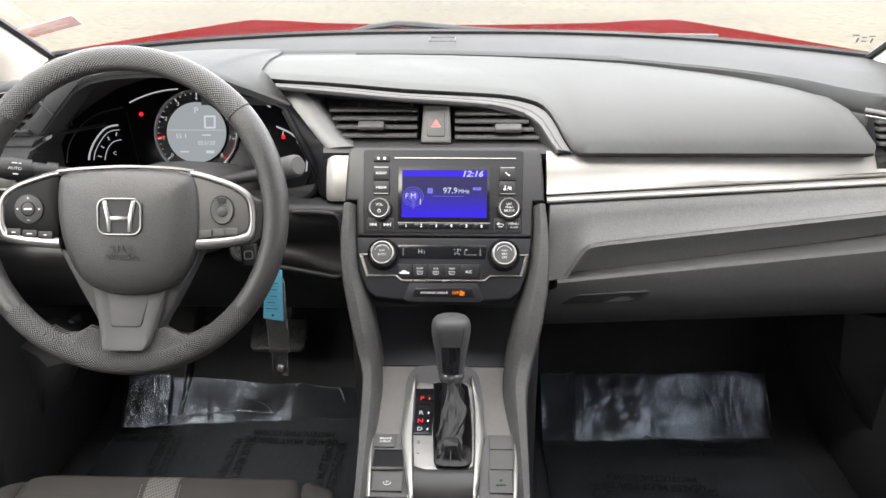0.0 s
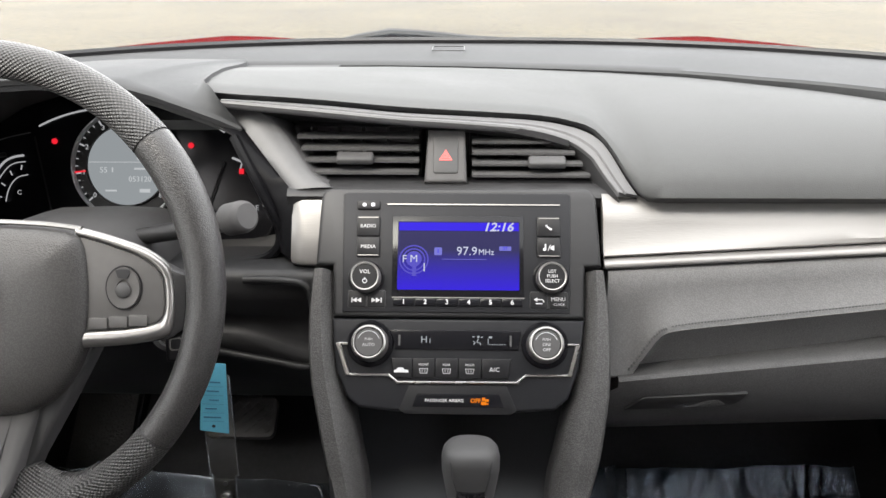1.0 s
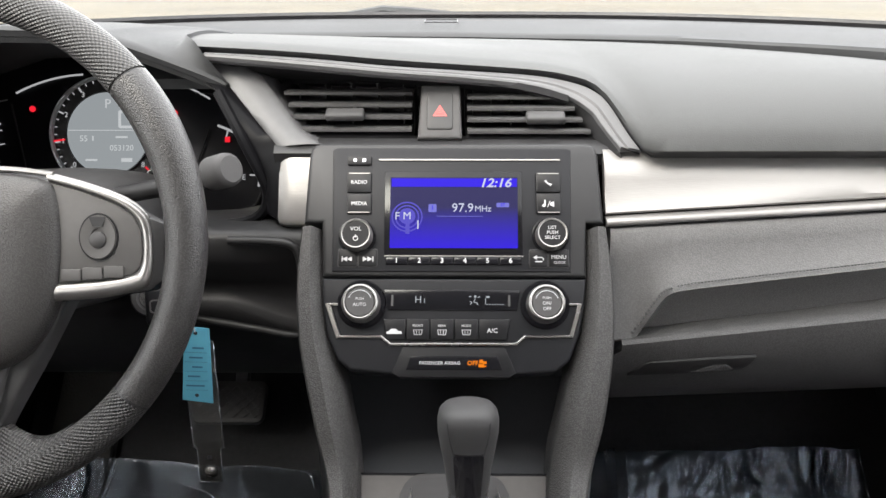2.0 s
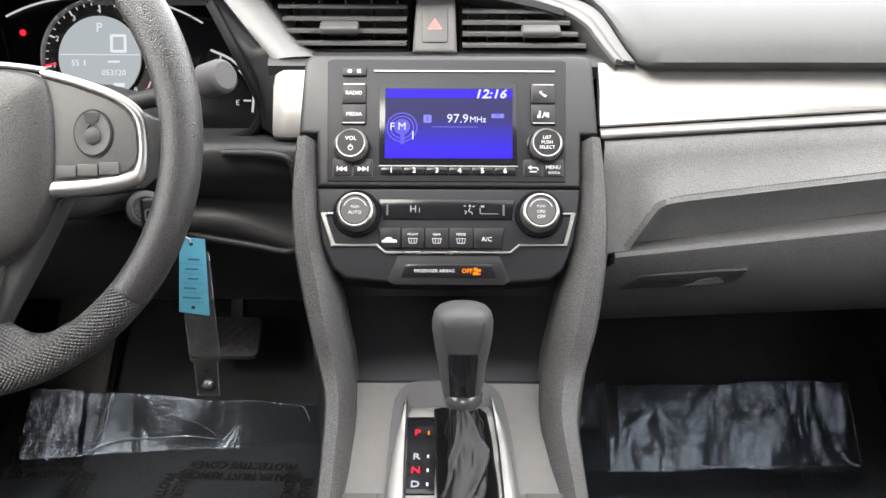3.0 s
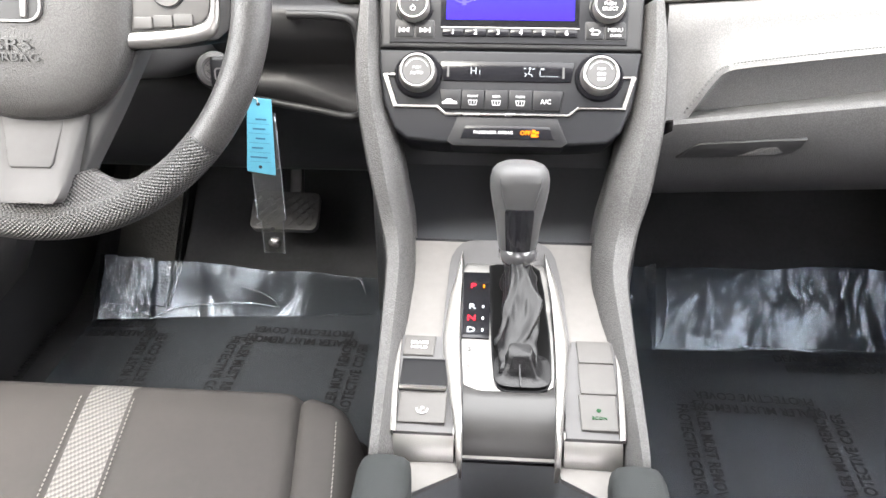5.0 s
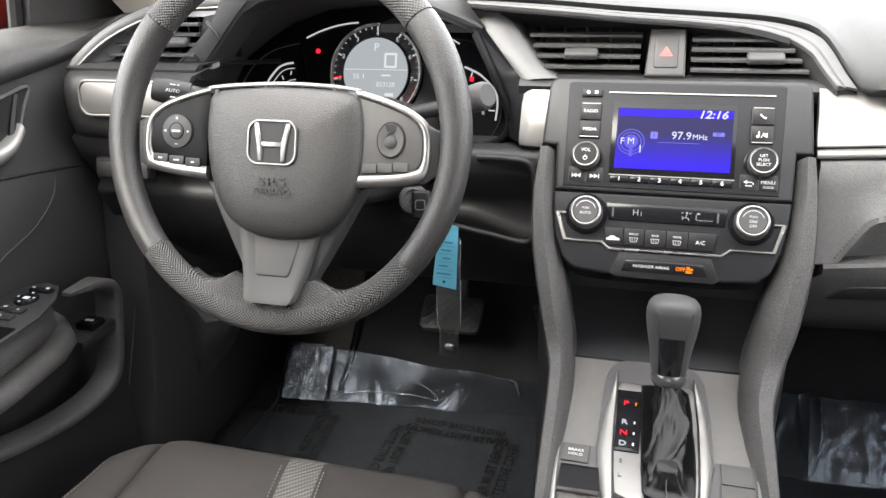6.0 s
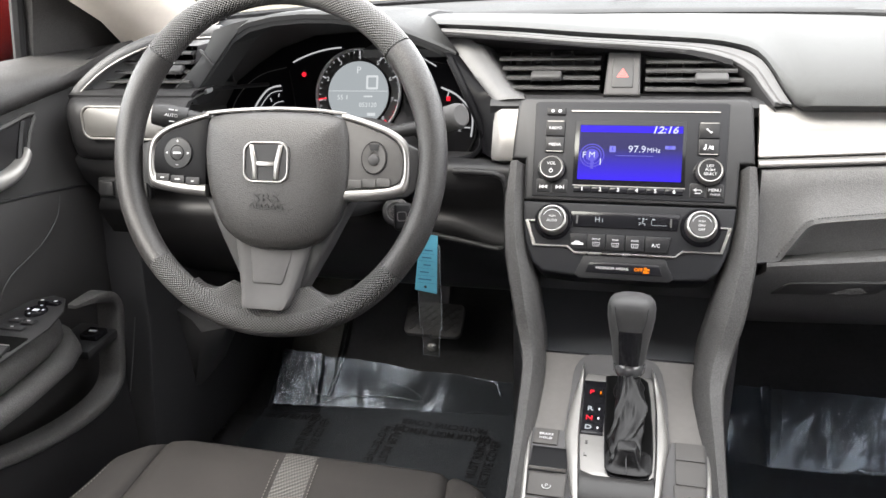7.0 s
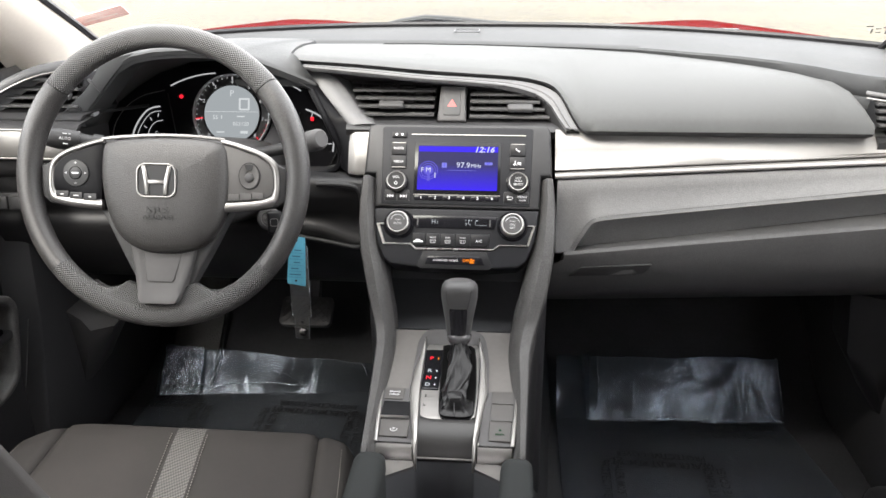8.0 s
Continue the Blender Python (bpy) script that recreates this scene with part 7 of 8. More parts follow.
part("ring", tube([(-0.253 + 0.006 * math.cos(a), 0.945, 0.797 + 0.008 * math.sin(a)) for a in [2 * math.pi * i / 20 for i in range(21)]], 0.0007, 6, caps=False), M_CHROME, key, "small key ring")

# The key's paper tag and its clear plastic holder.
tag = thing("key_tag", (-0.235, 0.94, 0.7), "blue paper key tag in a clear plastic holder", "key tag")
ta, tb = Vector((-0.2325, 0.945, 0.7975)), Vector((-0.239, 0.943, 0.724))
ty = (ta - tb).normalized()
tx = Vector((0.985, 0.10, 0.12))
tx = (tx - ty * tx.dot(ty)).normalized()
TM = axes(tb, tx, ty, tx.cross(ty))
if TM.to_3x3().col[2].y > 0:
    TM = axes(tb, tx, ty, -(tx.cross(ty)))
plate = [(-0.010, 0.06), (0.014, 0.06), (0.0185, 0.0), (0.0225, -0.052), (0.0195, -0.053), (0.021, -0.09), (0.0005, -0.09), (-0.0018, -0.053), (-0.0048, -0.052), (-0.009, 0.0)]
part("holder", slab(TM @ Matrix.Translation((0, 0, -0.0035)), plate, 0.0016, 0.0004), M_ACRYL, tag, "clear plastic holder")
part("holder_edge", tube([TM @ Vector((*p, -0.0025)) for p in plate[1:] + plate[:1]], 0.0006, 5), M_CREASE, tag, "bright moulded edge of the holder")
part("card", slab(TM @ Matrix.Translation((0, 0, 0.0)), [(-0.0128, 0.001), (0.0142, -0.002), (0.0118, 0.0735), (-0.0098, 0.0745)], 0.0006), M_TAG, tag, "blue paper card with handwriting")
for i, (x, w) in enumerate(((0.004, 0.011), (0.002, 0.013), (0.003, 0.010), (0.0, 0.012), (0.001, 0.018))):
    part("written_bar", rbox(TM @ Matrix.Translation((x - 0.002, 0.054 - 0.0095 * i, 0.0009)), w * 0.9, 0.0017, 0.0003), M_PEN, tag)
    part("ruled_line", rbox(TM @ Matrix.Translation((0.0, 0.0495 - 0.0095 * i, 0.0008)), 0.0195, 0.0004, 0.0002), M_PEN, tag)
for y in (0.0685, 0.006):
    part("punched_hole", slab(TM @ Matrix.Translation((0.0, y, 0.0006)), disc(0.0018, 14), 0.0002), M_DEEP, tag)
part("rivet_hole", slab(TM @ Matrix.Translation((0.0095, -0.062, -0.0018)), disc(0.0022, 14), 0.0003), M_DEEP, tag)
part("rivet", turned(TM @ Matrix.Translation((0.011, -0.078, -0.003)), [(0, 0.005), (0.004, 0.0045), (0.0062, 0.003), (0.0065, 0.0), (0, 0)], 24), M_CHROME, tag, "silver rivet")
part("loop", tube([(-0.246, 0.942, 0.8), (-0.239, 0.943, 0.801), (-0.2335, 0.944, 0.797), (-0.233, 0.945, 0.791)], 0.0007, 6), M_WHITE, tag)

# ---- pedals ----
pedal = thing("brake_pedal", (-0.33, 1.38, 0.42), "black rubber brake pedal with a diamond pattern", "pedal")
PM = axes(Vector((-0.345, 1.347, 0.458)), (1, 0, 0), Vector((0, 0.78, 0.62)), Vector((0, -0.62, 0.78)))
part("pad", slab(PM, round_rect(0.108, 0.066, 0.012, 5), 0.012, 0.003), M_RUBBER, pedal)
ribs = bmesh.new()
for s in (-1, 1):
    for i in range(-5, 6):
        x = i * 0.0165
        x0, x1 = max(-0.046, x - 0.025), min(0.046, x + 0.025)
        if x1 <= x0:
            continue
        y0, y1 = s * (x0 - x), s * (x1 - x)
        d = math.degrees(math.atan2(y1 - y0, x1 - x0))
        rbox(PM @ Matrix.Translation((0.5 * (x0 + x1), 0.5 * (y0 + y1), 0.0125)) @ pose(0, 0, 0, 0, 0, d), math.hypot(x1 - x0, y1 - y0), 0.0028, 0.003, bm=ribs)
part("tread", ribs, M_RUBBER, pedal, kind="stuff")
part("arm", rbox(pose(-0.335, 1.43, 0.56, -28), 0.02, 0.02, 0.22, 0.004), M_DEEP, pedal)
pedal = thing("accelerator_pedal", (-0.19, 1.42, 0.36), "black rubber accelerator pedal by the tunnel", "pedal")
part("pad", rbox(pose(-0.18, 1.40, 0.43, 42), 0.045, 0.016, 0.16, 0.005), M_RUBBER, pedal)
part("arm", rbox(pose(-0.18, 1.48, 0.53, -40), 0.018, 0.018, 0.16, 0.004), M_DEEP, pedal)
M_REST = surface("foot_rest_skin", (0.05, 0.05, 0.047), 0.75, grain=0.6, grain_scale=220, spec=0.2)
rest = thing("foot_rest", (-0.585, 1.45, 0.36), "grey grained dead pedal foot rest", "foot rest")
REST = ((1.275, 0.318), (1.32, 0.338), (1.42, 0.432), (1.5, 0.52))
part("pad", shell([[(x, y, z + 0.004 * math.sin(math.pi * (x + 0.648) / 0.1)) for x in [-0.648 + 0.1 * i / 8 for i in range(9)]] for y, z in REST], (0, 0.012, -0.012)), M_REST, rest, "grey grained tread of the foot rest", sharp=60)
part("base", loft([[Vector((x, y + 0.012, z - 0.006)) for x in (-0.652, -0.544)] + [Vector((x, y + 0.04, z - 0.05)) for x in (-0.544, -0.652)] for y, z in REST]), M_CARPET, rest)

# ---- clear protective film on the floor ----
def film_z(x, y):
    return F + 0.009 + 0.0004 * noise.noise(Vector((x * 14, y * 16, 1.0)))


def film(name, x0, x1, y0, fold, ytop, ztop, skew, label, edge_mat):
    """A clear sheet on the carpet whose far edge is folded up; fold and ztop: at its two ends."""
    t = thing(name, (0.5 * (x0 + x1), 0.5 * (y0 + fold[0]), F), label, "floor cover", "floor covers")
    rows = []
    for j in range(25):
        k = j / 24
        row = []
        for i in range(33):
            q = i / 32
            x = x0 + (x1 - x0) * q + skew * (1 - k) * q
            y = y0 + (fold[0] + (fold[1] - fold[0]) * q - y0) * k
            row.append((x, y, film_z(x, y)))
        rows.append(row)
    part("sheet", shell(rows, (0, 0, -0.0006)), M_FILM, t, "thin clear film", sharp=60)
    rows = []
    for j in range(15):
        k = j / 14
        row = []
        for i in range(61):
            q = i / 60
            yf, zt = fold[0] + (fold[1] - fold[0]) * q, ztop[0] + (ztop[1] - ztop[0]) * q
            sag = (0.4 if x0 < 0 else 0.65) * noise.noise(Vector((i * 0.11, j * 0.1, 3.0 + x0)))
            fine = noise.noise(Vector((i * 0.42, j * 0.24, 7.0 + x0)))
            fine *= 0.35 if x0 < 0 else 0.7
            row.append((x0 + (x1 - x0) * q, yf + (ytop - yf) * k + 0.012 * sag + 0.0025 * fine, F + 0.009 + (zt - F - 0.009) * k + 0.007 * sag * k + 0.0015 * fine))
        rows.append(row)
    part("turned_up_edge", shell(rows, (0, 0.0006, 0.0004)), edge_mat, t, "crinkled shiny upturned edge", sharp=60)
    return t


left_film = film("floor_cover", -0.65, -0.13, 0.80, (1.238, 1.285), 1.306, (0.392, 0.364), -0.03, "clear printed plastic cover over the black carpet", M_FILM_TAUT)
right_film = film("floor_cover", 0.17, 0.60, 0.62, (1.216, 1.233), 1.308, (0.402, 0.413), 0.12, "clear printed plastic cover over the black carpet", M_FILM_UP)


def print_square(parent, x, y, side, turn, sides=(0, 1, 2, 3)):
    base = pose(x, y, 0, 0, 0, turn)
    for q in sides:
        m = base @ pose(0, 0, 0, 0, 0, 90 * q) @ Matrix.Translation((0, side / 2, 0))
        for words, dy in (("DEALER MUST REMOVE", 0.0), ("PROTECTIVE COVER", 0.0235)):
            ob = lettering(words, m @ Matrix.Translation((0, dy, 0)) @ pose(0, 0, 0, 0, 0, 180), 0.0215, M_INK, parent, 0.0001, squeeze=0.8, name="printed_line", bold=0.0004)
            for vert in ob.data.vertices:
                vert.co.z += film_z(vert.co.x, vert.co.y) + 0.0012


print_square(right_film, 0.347, 1.015, 0.155, -2, (0, 1, 3))
print_square(right_film, 0.49, 1.285, 0.155, 2, (2,))
print_square(left_film, -0.308, 1.125, 0.155, -2)
print_square(left_film, -0.617, 1.125, 0.155, 3)


def crease(parent, pts, r):
    pts = spline(pts, 5)
    rr = [0.55 * r * (0.35 + 0.65 * math.sin(math.pi * min(1, 0.08 + i / len(pts))) * (0.7 + 0.6 * noise.noise(Vector((i * 0.5, r * 999, 2.0))))) for i in range(len(pts))]
    part("crease", tube([p + Vector((0.002 * noise.noise(Vector((i * 0.6, 1, 0))), 0, 0)) for i, p in enumerate(pts)], rr, 6), M_CREASE, parent, "bright folded crease of the film")


def up(fold, ytop, ztop, x, k):
    return Vector((x, fold + (ytop - fold) * k - 0.009, F + 0.010 + (ztop - F - 0.009) * k + 0.005))


L = lambda x, k: up(1.238 + (x + 0.65) * 0.09, 1.306, 0.392 - (x + 0.65) * 0.054, x, k)  # noqa: E731
R = lambda x, k: up(1.216 + (x - 0.17) * 0.04, 1.308, 0.402 + (x - 0.17) * 0.026, x, k)  # noqa: E731
rows = []
for j in range(13):
    k = 1.02 * j / 12
    row = []
    for i in range(21):
        x = -0.634 + 0.08 * i / 20 + 0.004 * noise.noise(Vector((j * 0.5, 2.0, 0.0)))
        lift = 0.0035 * noise.noise(Vector((i * 0.55, j * 0.5, 4.0))) + 0.0025 * noise.noise(Vector((i * 1.3, j * 0.9, 9.0)))
        row.append(L(x, k) + Vector((0, -0.004 - abs(lift), 0.003 + lift)))
    rows.append(row)
part("bunched_corner", shell(rows, (0, 0.0006, 0.0004)), M_BUNCH, left_film, "bunched bright corner of the film", sharp=30)
crease(left_film, [L(-0.558, 1.0), L(-0.556, 0.6), L(-0.560, 0.3), L(-0.552, 0.0)], 0.0028)
crease(left_film, [L(-0.628, 0.95), L(-0.634, 0.75), L(-0.622, 0.55), L(-0.633, 0.3), L(-0.628, 0.02)], 0.0030)
crease(left_film, [L(-0.622, 0.4), L(-0.61, 0.2), L(-0.59, 0.13), L(-0.558, 0.08), L(-0.552, 0.0)], 0.0026)
crease(left_film, [L(-0.628, 0.0), L(-0.6, 0.02), L(-0.552, 0.0)], 0.0022)
crease(left_film, [L(-0.552, 0.0), L(-0.51, 0.2), L(-0.45, 0.26), L(-0.4, 0.28), L(-0.352, 0.2)], 0.0022)
crease(left_film, [L(-0.352, 0.2), L(-0.36, 0.35), L(-0.38, 0.5), L(-0.41, 0.6)], 0.0014)
crease(left_film, [L(-0.235, 0.95), L(-0.222, 0.9), L(-0.214, 0.55)], 0.0035)
flap = [[R(0.2265 + 0.003 * k, 1 - k) + Vector((0.007 * u * (1 - 0.75 * k), -0.004 * u, 0.003 + 0.006 * u * (1 - 0.5 * k))) for u in (-1, -0.4, 0.3, 1)] for k in [j / 8 for j in range(9)]]
part("folded_flap", shell(flap, (0, 0.0006, 0.0004)), M_CREASE, right_film, "bright standing fold of the film", sharp=60)
crease(right_film, [R(0.229, 1.0), R(0.232, 0.6), R(0.23, 0.3), R(0.228, 0.0)], 0.0042)
crease(right_film, [R(0.25, 1.0), R(0.251, 0.5), R(0.243, 0.15), R(0.23, 0.0)], 0.0012)
crease(right_film, [R(0.592, 1.0), R(0.598, 0.5), R(0.602, 0.0)], 0.0016)
crease(right_film, [R(0.575, 0.16), R(0.584, 0.05), R(0.6, 0.01)], 0.0075)
crease(right_film, [R(0.36, 0.06), R(0.38, 0.03), R(0.40, 0.05)], 0.006)
crease(right_film, [R(0.30, 0.05), R(0.35, 0.02), R(0.45, 0.03), R(0.52, 0.02)], 0.0013)

# ---- seats ----
def seat(name, cx, front, label, skew=0.0):
    t = thing(name, (cx, front - 0.25, F), label, "seat", "front seats")
    half = 0.245
    XS = [-1.0, -0.97, -0.9, -0.8, -0.72, -0.66, -0.6, -0.3, 0, 0.3, 0.6, 0.66, 0.72, 0.8, 0.9, 0.97, 1.0]

    def h(u, y):
        a = abs(u)
        b = 0.035 * max(0, (front - 0.12 - y) / 0.3) * math.exp(-((a - 0.87) / 0.12) ** 2)
        groove = -0.007 * math.exp(-((a - 0.735) / 0.02) ** 2)
        edge = -0.06 * max(0, (a - 0.88) / 0.12) ** 2.2
        return 0.556 + b + groove + edge - 0.09 * min(0.2, max(0, front - 0.05 - y)) * (1 - a * a)
    DY = [-0.0, 0.012, 0.03, 0.06, 0.1, 0.16, 0.24, 0.34, 0.44, 0.5]

    def flare(u, dy):
        out = math.copysign(max(0, (abs(u) - 0.5) / 0.4) * min(0.022, 0.085 * max(0, dy)), u)
        if not skew:
            return out
        return out * (0.2 if u > 0 else 2.0) + skew * min(0.25, max(0, dy))

    def corner(u):
        """How far the front edge is drawn back towards the sides; more on the door's side."""
        return (0.085 if skew and u < 0 else 0.038) * max(0, (abs(u) - 0.6) / 0.4) ** 2.2

    def strip(u0, u1, n):
        rows = []
        for i in range(n + 1):
            u = u0 + (u1 - u0) * i / n
            round_in = corner(u)
            row = [(cx + u * half, front - round_in - 0.012, 0.36), (cx + u * half, front + 0.004 - round_in, 0.46), (cx + u * half, front + 0.003 - round_in, 0.5)]
            for dy in DY:
                y = front - round_in - dy
                roll = 0.03 * max(0, 1 - dy / 0.035) ** 2
                row.append((cx + u * half + flare(u, dy), y, h(u, y) - roll))
            rows.append(row)
        return shell(rows, (0, -0.01, -0.05))
    c0, c1 = (-0.08, 0.085) if cx < 0 else (-0.225, -0.06)
    part("cushion_side", strip(-1.0, -0.735, 12), M_CLOTH2, t, sharp=60)
    part("cushion_middle", strip(-0.735, c0, 16), M_CLOTH, t, sharp=60)
    part("cushion_stripe", strip(c0, c1, 3), M_STRIPE, t, "grey ribbed woven stripe", sharp=60)
    part("cushion_middle", strip(c1, 0.735, 16), M_CLOTH, t, sharp=60)
    part("cushion_side", strip(0.735, 1.0, 12), M_CLOTH2, t, sharp=60)
    thread = bmesh.new()
    for u in (c0 - 0.02, c1 + 0.02, -0.885, 0.885):
        for i in range(7, 95):
            y = front - 0.012 - 0.0048 * i
            rbox(pose(cx + u * half + flare(u, front - y), y - corner(u), h(u, y - corner(u)) + 0.0022 - 0.03 * max(0, 1 - (front - y) / 0.035) ** 2), 0.0007, 0.0026, 0.001, bm=thread)
    part("stitching", thread, M_THREAD, t, "pale stitching", kind="stuff")
    part("base", rbox(pose(cx, front - 0.27, 0.42), 0.44, 0.46, 0.16, 0.03), M_BLACK, t)
    rows = []
    for i in range(17):
        u = XS[i]
        wing = 0.06 * math.exp(-((abs(u) - 0.86) / 0.16) ** 2)
        rows.append([(cx + u * half * (1 - 0.1 * k), front - 0.49 - 0.22 * k + wing * (1 - 0.3 * k), 0.56 + 0.58 * k) for k in [j / 10 for j in range(11)]])
    part("backrest", shell(rows, (0, -0.1, -0.02)), M_CLOTH, t, sharp=60)
    return t


seat("driver_seat", -0.372, 0.847, "dark grey cloth driver seat with a ribbed stripe", 0.13)
seat("passenger_seat", 0.365, 0.738, "dark grey cloth passenger seat with a ribbed stripe")

# ---- doors ----
def door(name, s, label):
    t = thing(name, (s * 0.76, 0.5, 0.32), label, "car door", "front doors")
    X = lambda v: s * v  # noqa: E731
    ys = [-0.05, 0.1, 0.3, 0.5, 0.65, 0.8, 0.9, 1.0, 1.06, 1.1, 1.14, 1.2, 1.28]
    rows = []
    for y in ys:
        k = min(1.16, max(0, (y - 0.85) / 0.25))
        rows.append([(X(0.83), y, 0.985), (X(0.815), y, 0.996 - 0.004 * k), (X(0.79), y, 0.996 - 0.012 * k), (X(0.765 - 0.01 * k), y, 0.985 - 0.01 * k), (X(0.748), y, 0.96 - 0.005 * k + 0.03 * k * k), (X(0.752), y, 0.945 + 0.02 * k), (X(0.775), y, 0.93 + 0.02 * k)])
    part("top_ledge", shell(rows, (X(0.02), 0, -0.004)), M_DOOR, t, "grained dark upper door ledge", sharp=60)
    rows = []
    for y in ys:
        rows.append([(X(0.775), y, 0.955), (X(0.77), y, 0.93), (X(0.768), y, 0.88), (X(0.765), y, 0.85), (X(0.757), y, 0.83), (X(0.755), y, 0.80), (X(0.758), y, 0.72), (X(0.765), y, 0.66), (X(0.79), y, 0.6), (X(0.79), y, 0.34)])
    part("panel", shell(rows, (X(0.03), 0, 0)), M_DOORCLOTH, t, "dark door lining", sharp=50)
    outer_skin = rbox(pose(X(0.875), 0.5, 0.65, 0, s * 3, 0), 0.04, 1.3, 0.66, 0.02)
    part("outer_skin", outer_skin, M_RED, t, "glossy red door skin")
    g = part("window_glass", shell([[(X(0.842), y, 0.97), (X(0.79), y, 1.15), (X(0.70), y, 1.31)] for y in (-0.05, 0.4, 0.75, 1.035)], (X(0.004), 0, 0.0)), M_GLASS, t, "clear door window")
    g.visible_shadow = False
    part("window_channel", tube([(X(0.832), 1.04, 0.98), (X(0.80), 1.03, 1.09), (X(0.74), 0.99, 1.2)], 0.009, 8), M_BLACK, t)
    part("sail_panel", loft([[Vector((X(0.815), 1.045, 0.985)), Vector((X(0.80), 1.3, 0.97)), Vector((X(0.83), 1.3, 0.97)), Vector((X(0.835), 1.045, 0.985))], [Vector((X(0.79), 1.04, 1.06)), Vector((X(0.765), 1.2, 1.06)), Vector((X(0.80), 1.2, 1.06)), Vector((X(0.81), 1.04, 1.06))], [Vector((X(0.76), 1.02, 1.15)), Vector((X(0.745), 1.08, 1.15)), Vector((X(0.78), 1.08, 1.15)), Vector((X(0.785), 1.02, 1.15))]]), M_DOOR, t, "grey mirror sail panel")
    part("window_frame", tube([(X(0.80), 1.25, 1.0), (X(0.745), 1.04, 1.17), (X(0.70), 0.85, 1.28), (X(0.66), 0.6, 1.335), (X(0.655), 0.1, 1.34)], 0.022, 8), M_BLACK, t)
    # Pull handle in its recess.
    hm = axes(Vector((X(0.766), 0.87, 0.9)), (0, 1, 0), (0, 0, 1), (-s, 0, 0)) if s > 0 else axes(Vector((X(0.766), 0.87, 0.9)), (0, 1, 0), (0, 0, 1), (1, 0, 0))
    rec = [(-0.13, -0.012), (-0.10, 0.003), (-0.057, 0.0125), (0.0, 0.021), (0.05, 0.027), (0.095, 0.0315), (0.082, 0.01), (0.069, -0.0125), (0.05, -0.026), (0.012, -0.041), (-0.05, -0.041), (-0.10, -0.034), (-0.13, -0.03)]
    part("handle_recess", slab(hm @ Matrix.Translation((0, 0, -0.004)), rec, 0.006), M_BLACK, t, "dark handle recess")
    part("recess_ridge", tube(spline([hm @ Vector(p) for p in ((0.074, 0.026, 0.003), (0.06, 0.0, 0.004), (0.05, -0.018, 0.006))], 5), 0.004, 6), M_BLACK, t)
    part("recess_rim", tube(spline([hm @ Vector((*p, 0.002)) for p in rec[:8]], 3), 0.0035, 6), M_DOOR, t)
    hu = spline([hm @ Vector(p) for p in ((-0.12, -0.006, 0.004), (-0.065, -0.011, 0.006), (-0.035, -0.0195, 0.009), (0.016, -0.0245, 0.013), (0.045, -0.0175, 0.014), (0.066, -0.006, 0.007))], 5)
    hl = spline([hm @ Vector(p) for p in ((-0.12, -0.03, 0.006), (-0.065, -0.036, 0.010), (-0.035, -0.0425, 0.012), (0.012, -0.0435, 0.014), (0.042, -0.036, 0.013), (0.066, -0.022, 0.006))], 5)
    inward = hm.to_3x3() @ Vector((0, 0, 1))
    part("handle", loft([[p - inward * 0.012, p, p.lerp(q, 0.25) + inward * 0.005, p.lerp(q, 0.6) + inward * 0.006, q + inward * 0.001, q - inward * 0.012] for p, q in zip(hu, hl)]), M_HANDLE, t, "satin silver pull handle", sharp=60)
    part("lock_switch", rbox(hm @ Matrix.Translation((-0.048, -0.003, 0.004)), 0.022, 0.014, 0.012, 0.003), M_BLACK, t)
    part("lock_mark", rbox(hm @ Matrix.Translation((-0.048, -0.006, 0.0105)), 0.01, 0.003, 0.0006), M_TICK, t)
    # Seams of the lining.
    part("lining_seam", tube(spline([hm @ Vector(p) for p in ((-0.2, -0.036, 0.001), (-0.076, -0.047, 0.003), (0.05, -0.066, 0.008), (0.183, -0.0905, 0.009))], 6), 0.002, 6), M_DEEP, t)
    part("insert_seam", tube(spline([hm @ Vector(p) for p in ((0.1, -0.074, 0.008), (0.083, -0.105, 0.012), (0.04, -0.132, 0.013), (-0.02, -0.15, 0.013), (-0.05, -0.18, 0.01))], 6), 0.0009, 6), M_DEEP, t)
    # Armrest with the window switches.
    rows = []
    for y, w, z in ((0.2, 0.1, 0.715), (0.4, 0.1, 0.712), (0.6, 0.1, 0.71), (0.75, 0.096, 0.708), (0.82, 0.085, 0.706), (0.86, 0.065, 0.702), (0.885, 0.035, 0.697), (0.895, 0.01, 0.694)):
        rows.append([Vector((X(0.77), y, z - 0.005)), Vector((X(0.755), y, z + 0.002)), Vector((X(0.77 - w * 0.5), y, z + 0.001)), Vector((X(0.77 - w * 0.88), y, z - 0.003)), Vector((X(0.77 - w), y, z - 0.016)), Vector((X(0.77 - w), y, z - 0.035)), Vector((X(0.77 - w * 0.85), y, z - 0.048)), Vector((X(0.77), y, z - 0.06))])
    part("armrest", loft(rows), M_ARMREST, t, "grained black armrest", sharp=60)
    rows = []
    for y, w, z in ((0.2, 0.106, 0.652), (0.4, 0.106, 0.65), (0.6, 0.105, 0.647), (0.75, 0.102, 0.645), (0.83, 0.092, 0.643), (0.875, 0.072, 0.641), (0.9, 0.042, 0.64), (0.912, 0.012, 0.64)):
        rows.append([Vector((X(0.775), y, z + 0.012)), Vector((X(0.77 - w * 0.9), y, z + 0.012)), Vector((X(0.77 - w), y, z + 0.004)), Vector((X(0.77 - w), y, z - 0.008)), Vector((X(0.77 - w * 0.85), y, z - 0.018)), Vector((X(0.775), y, z - 0.022))])
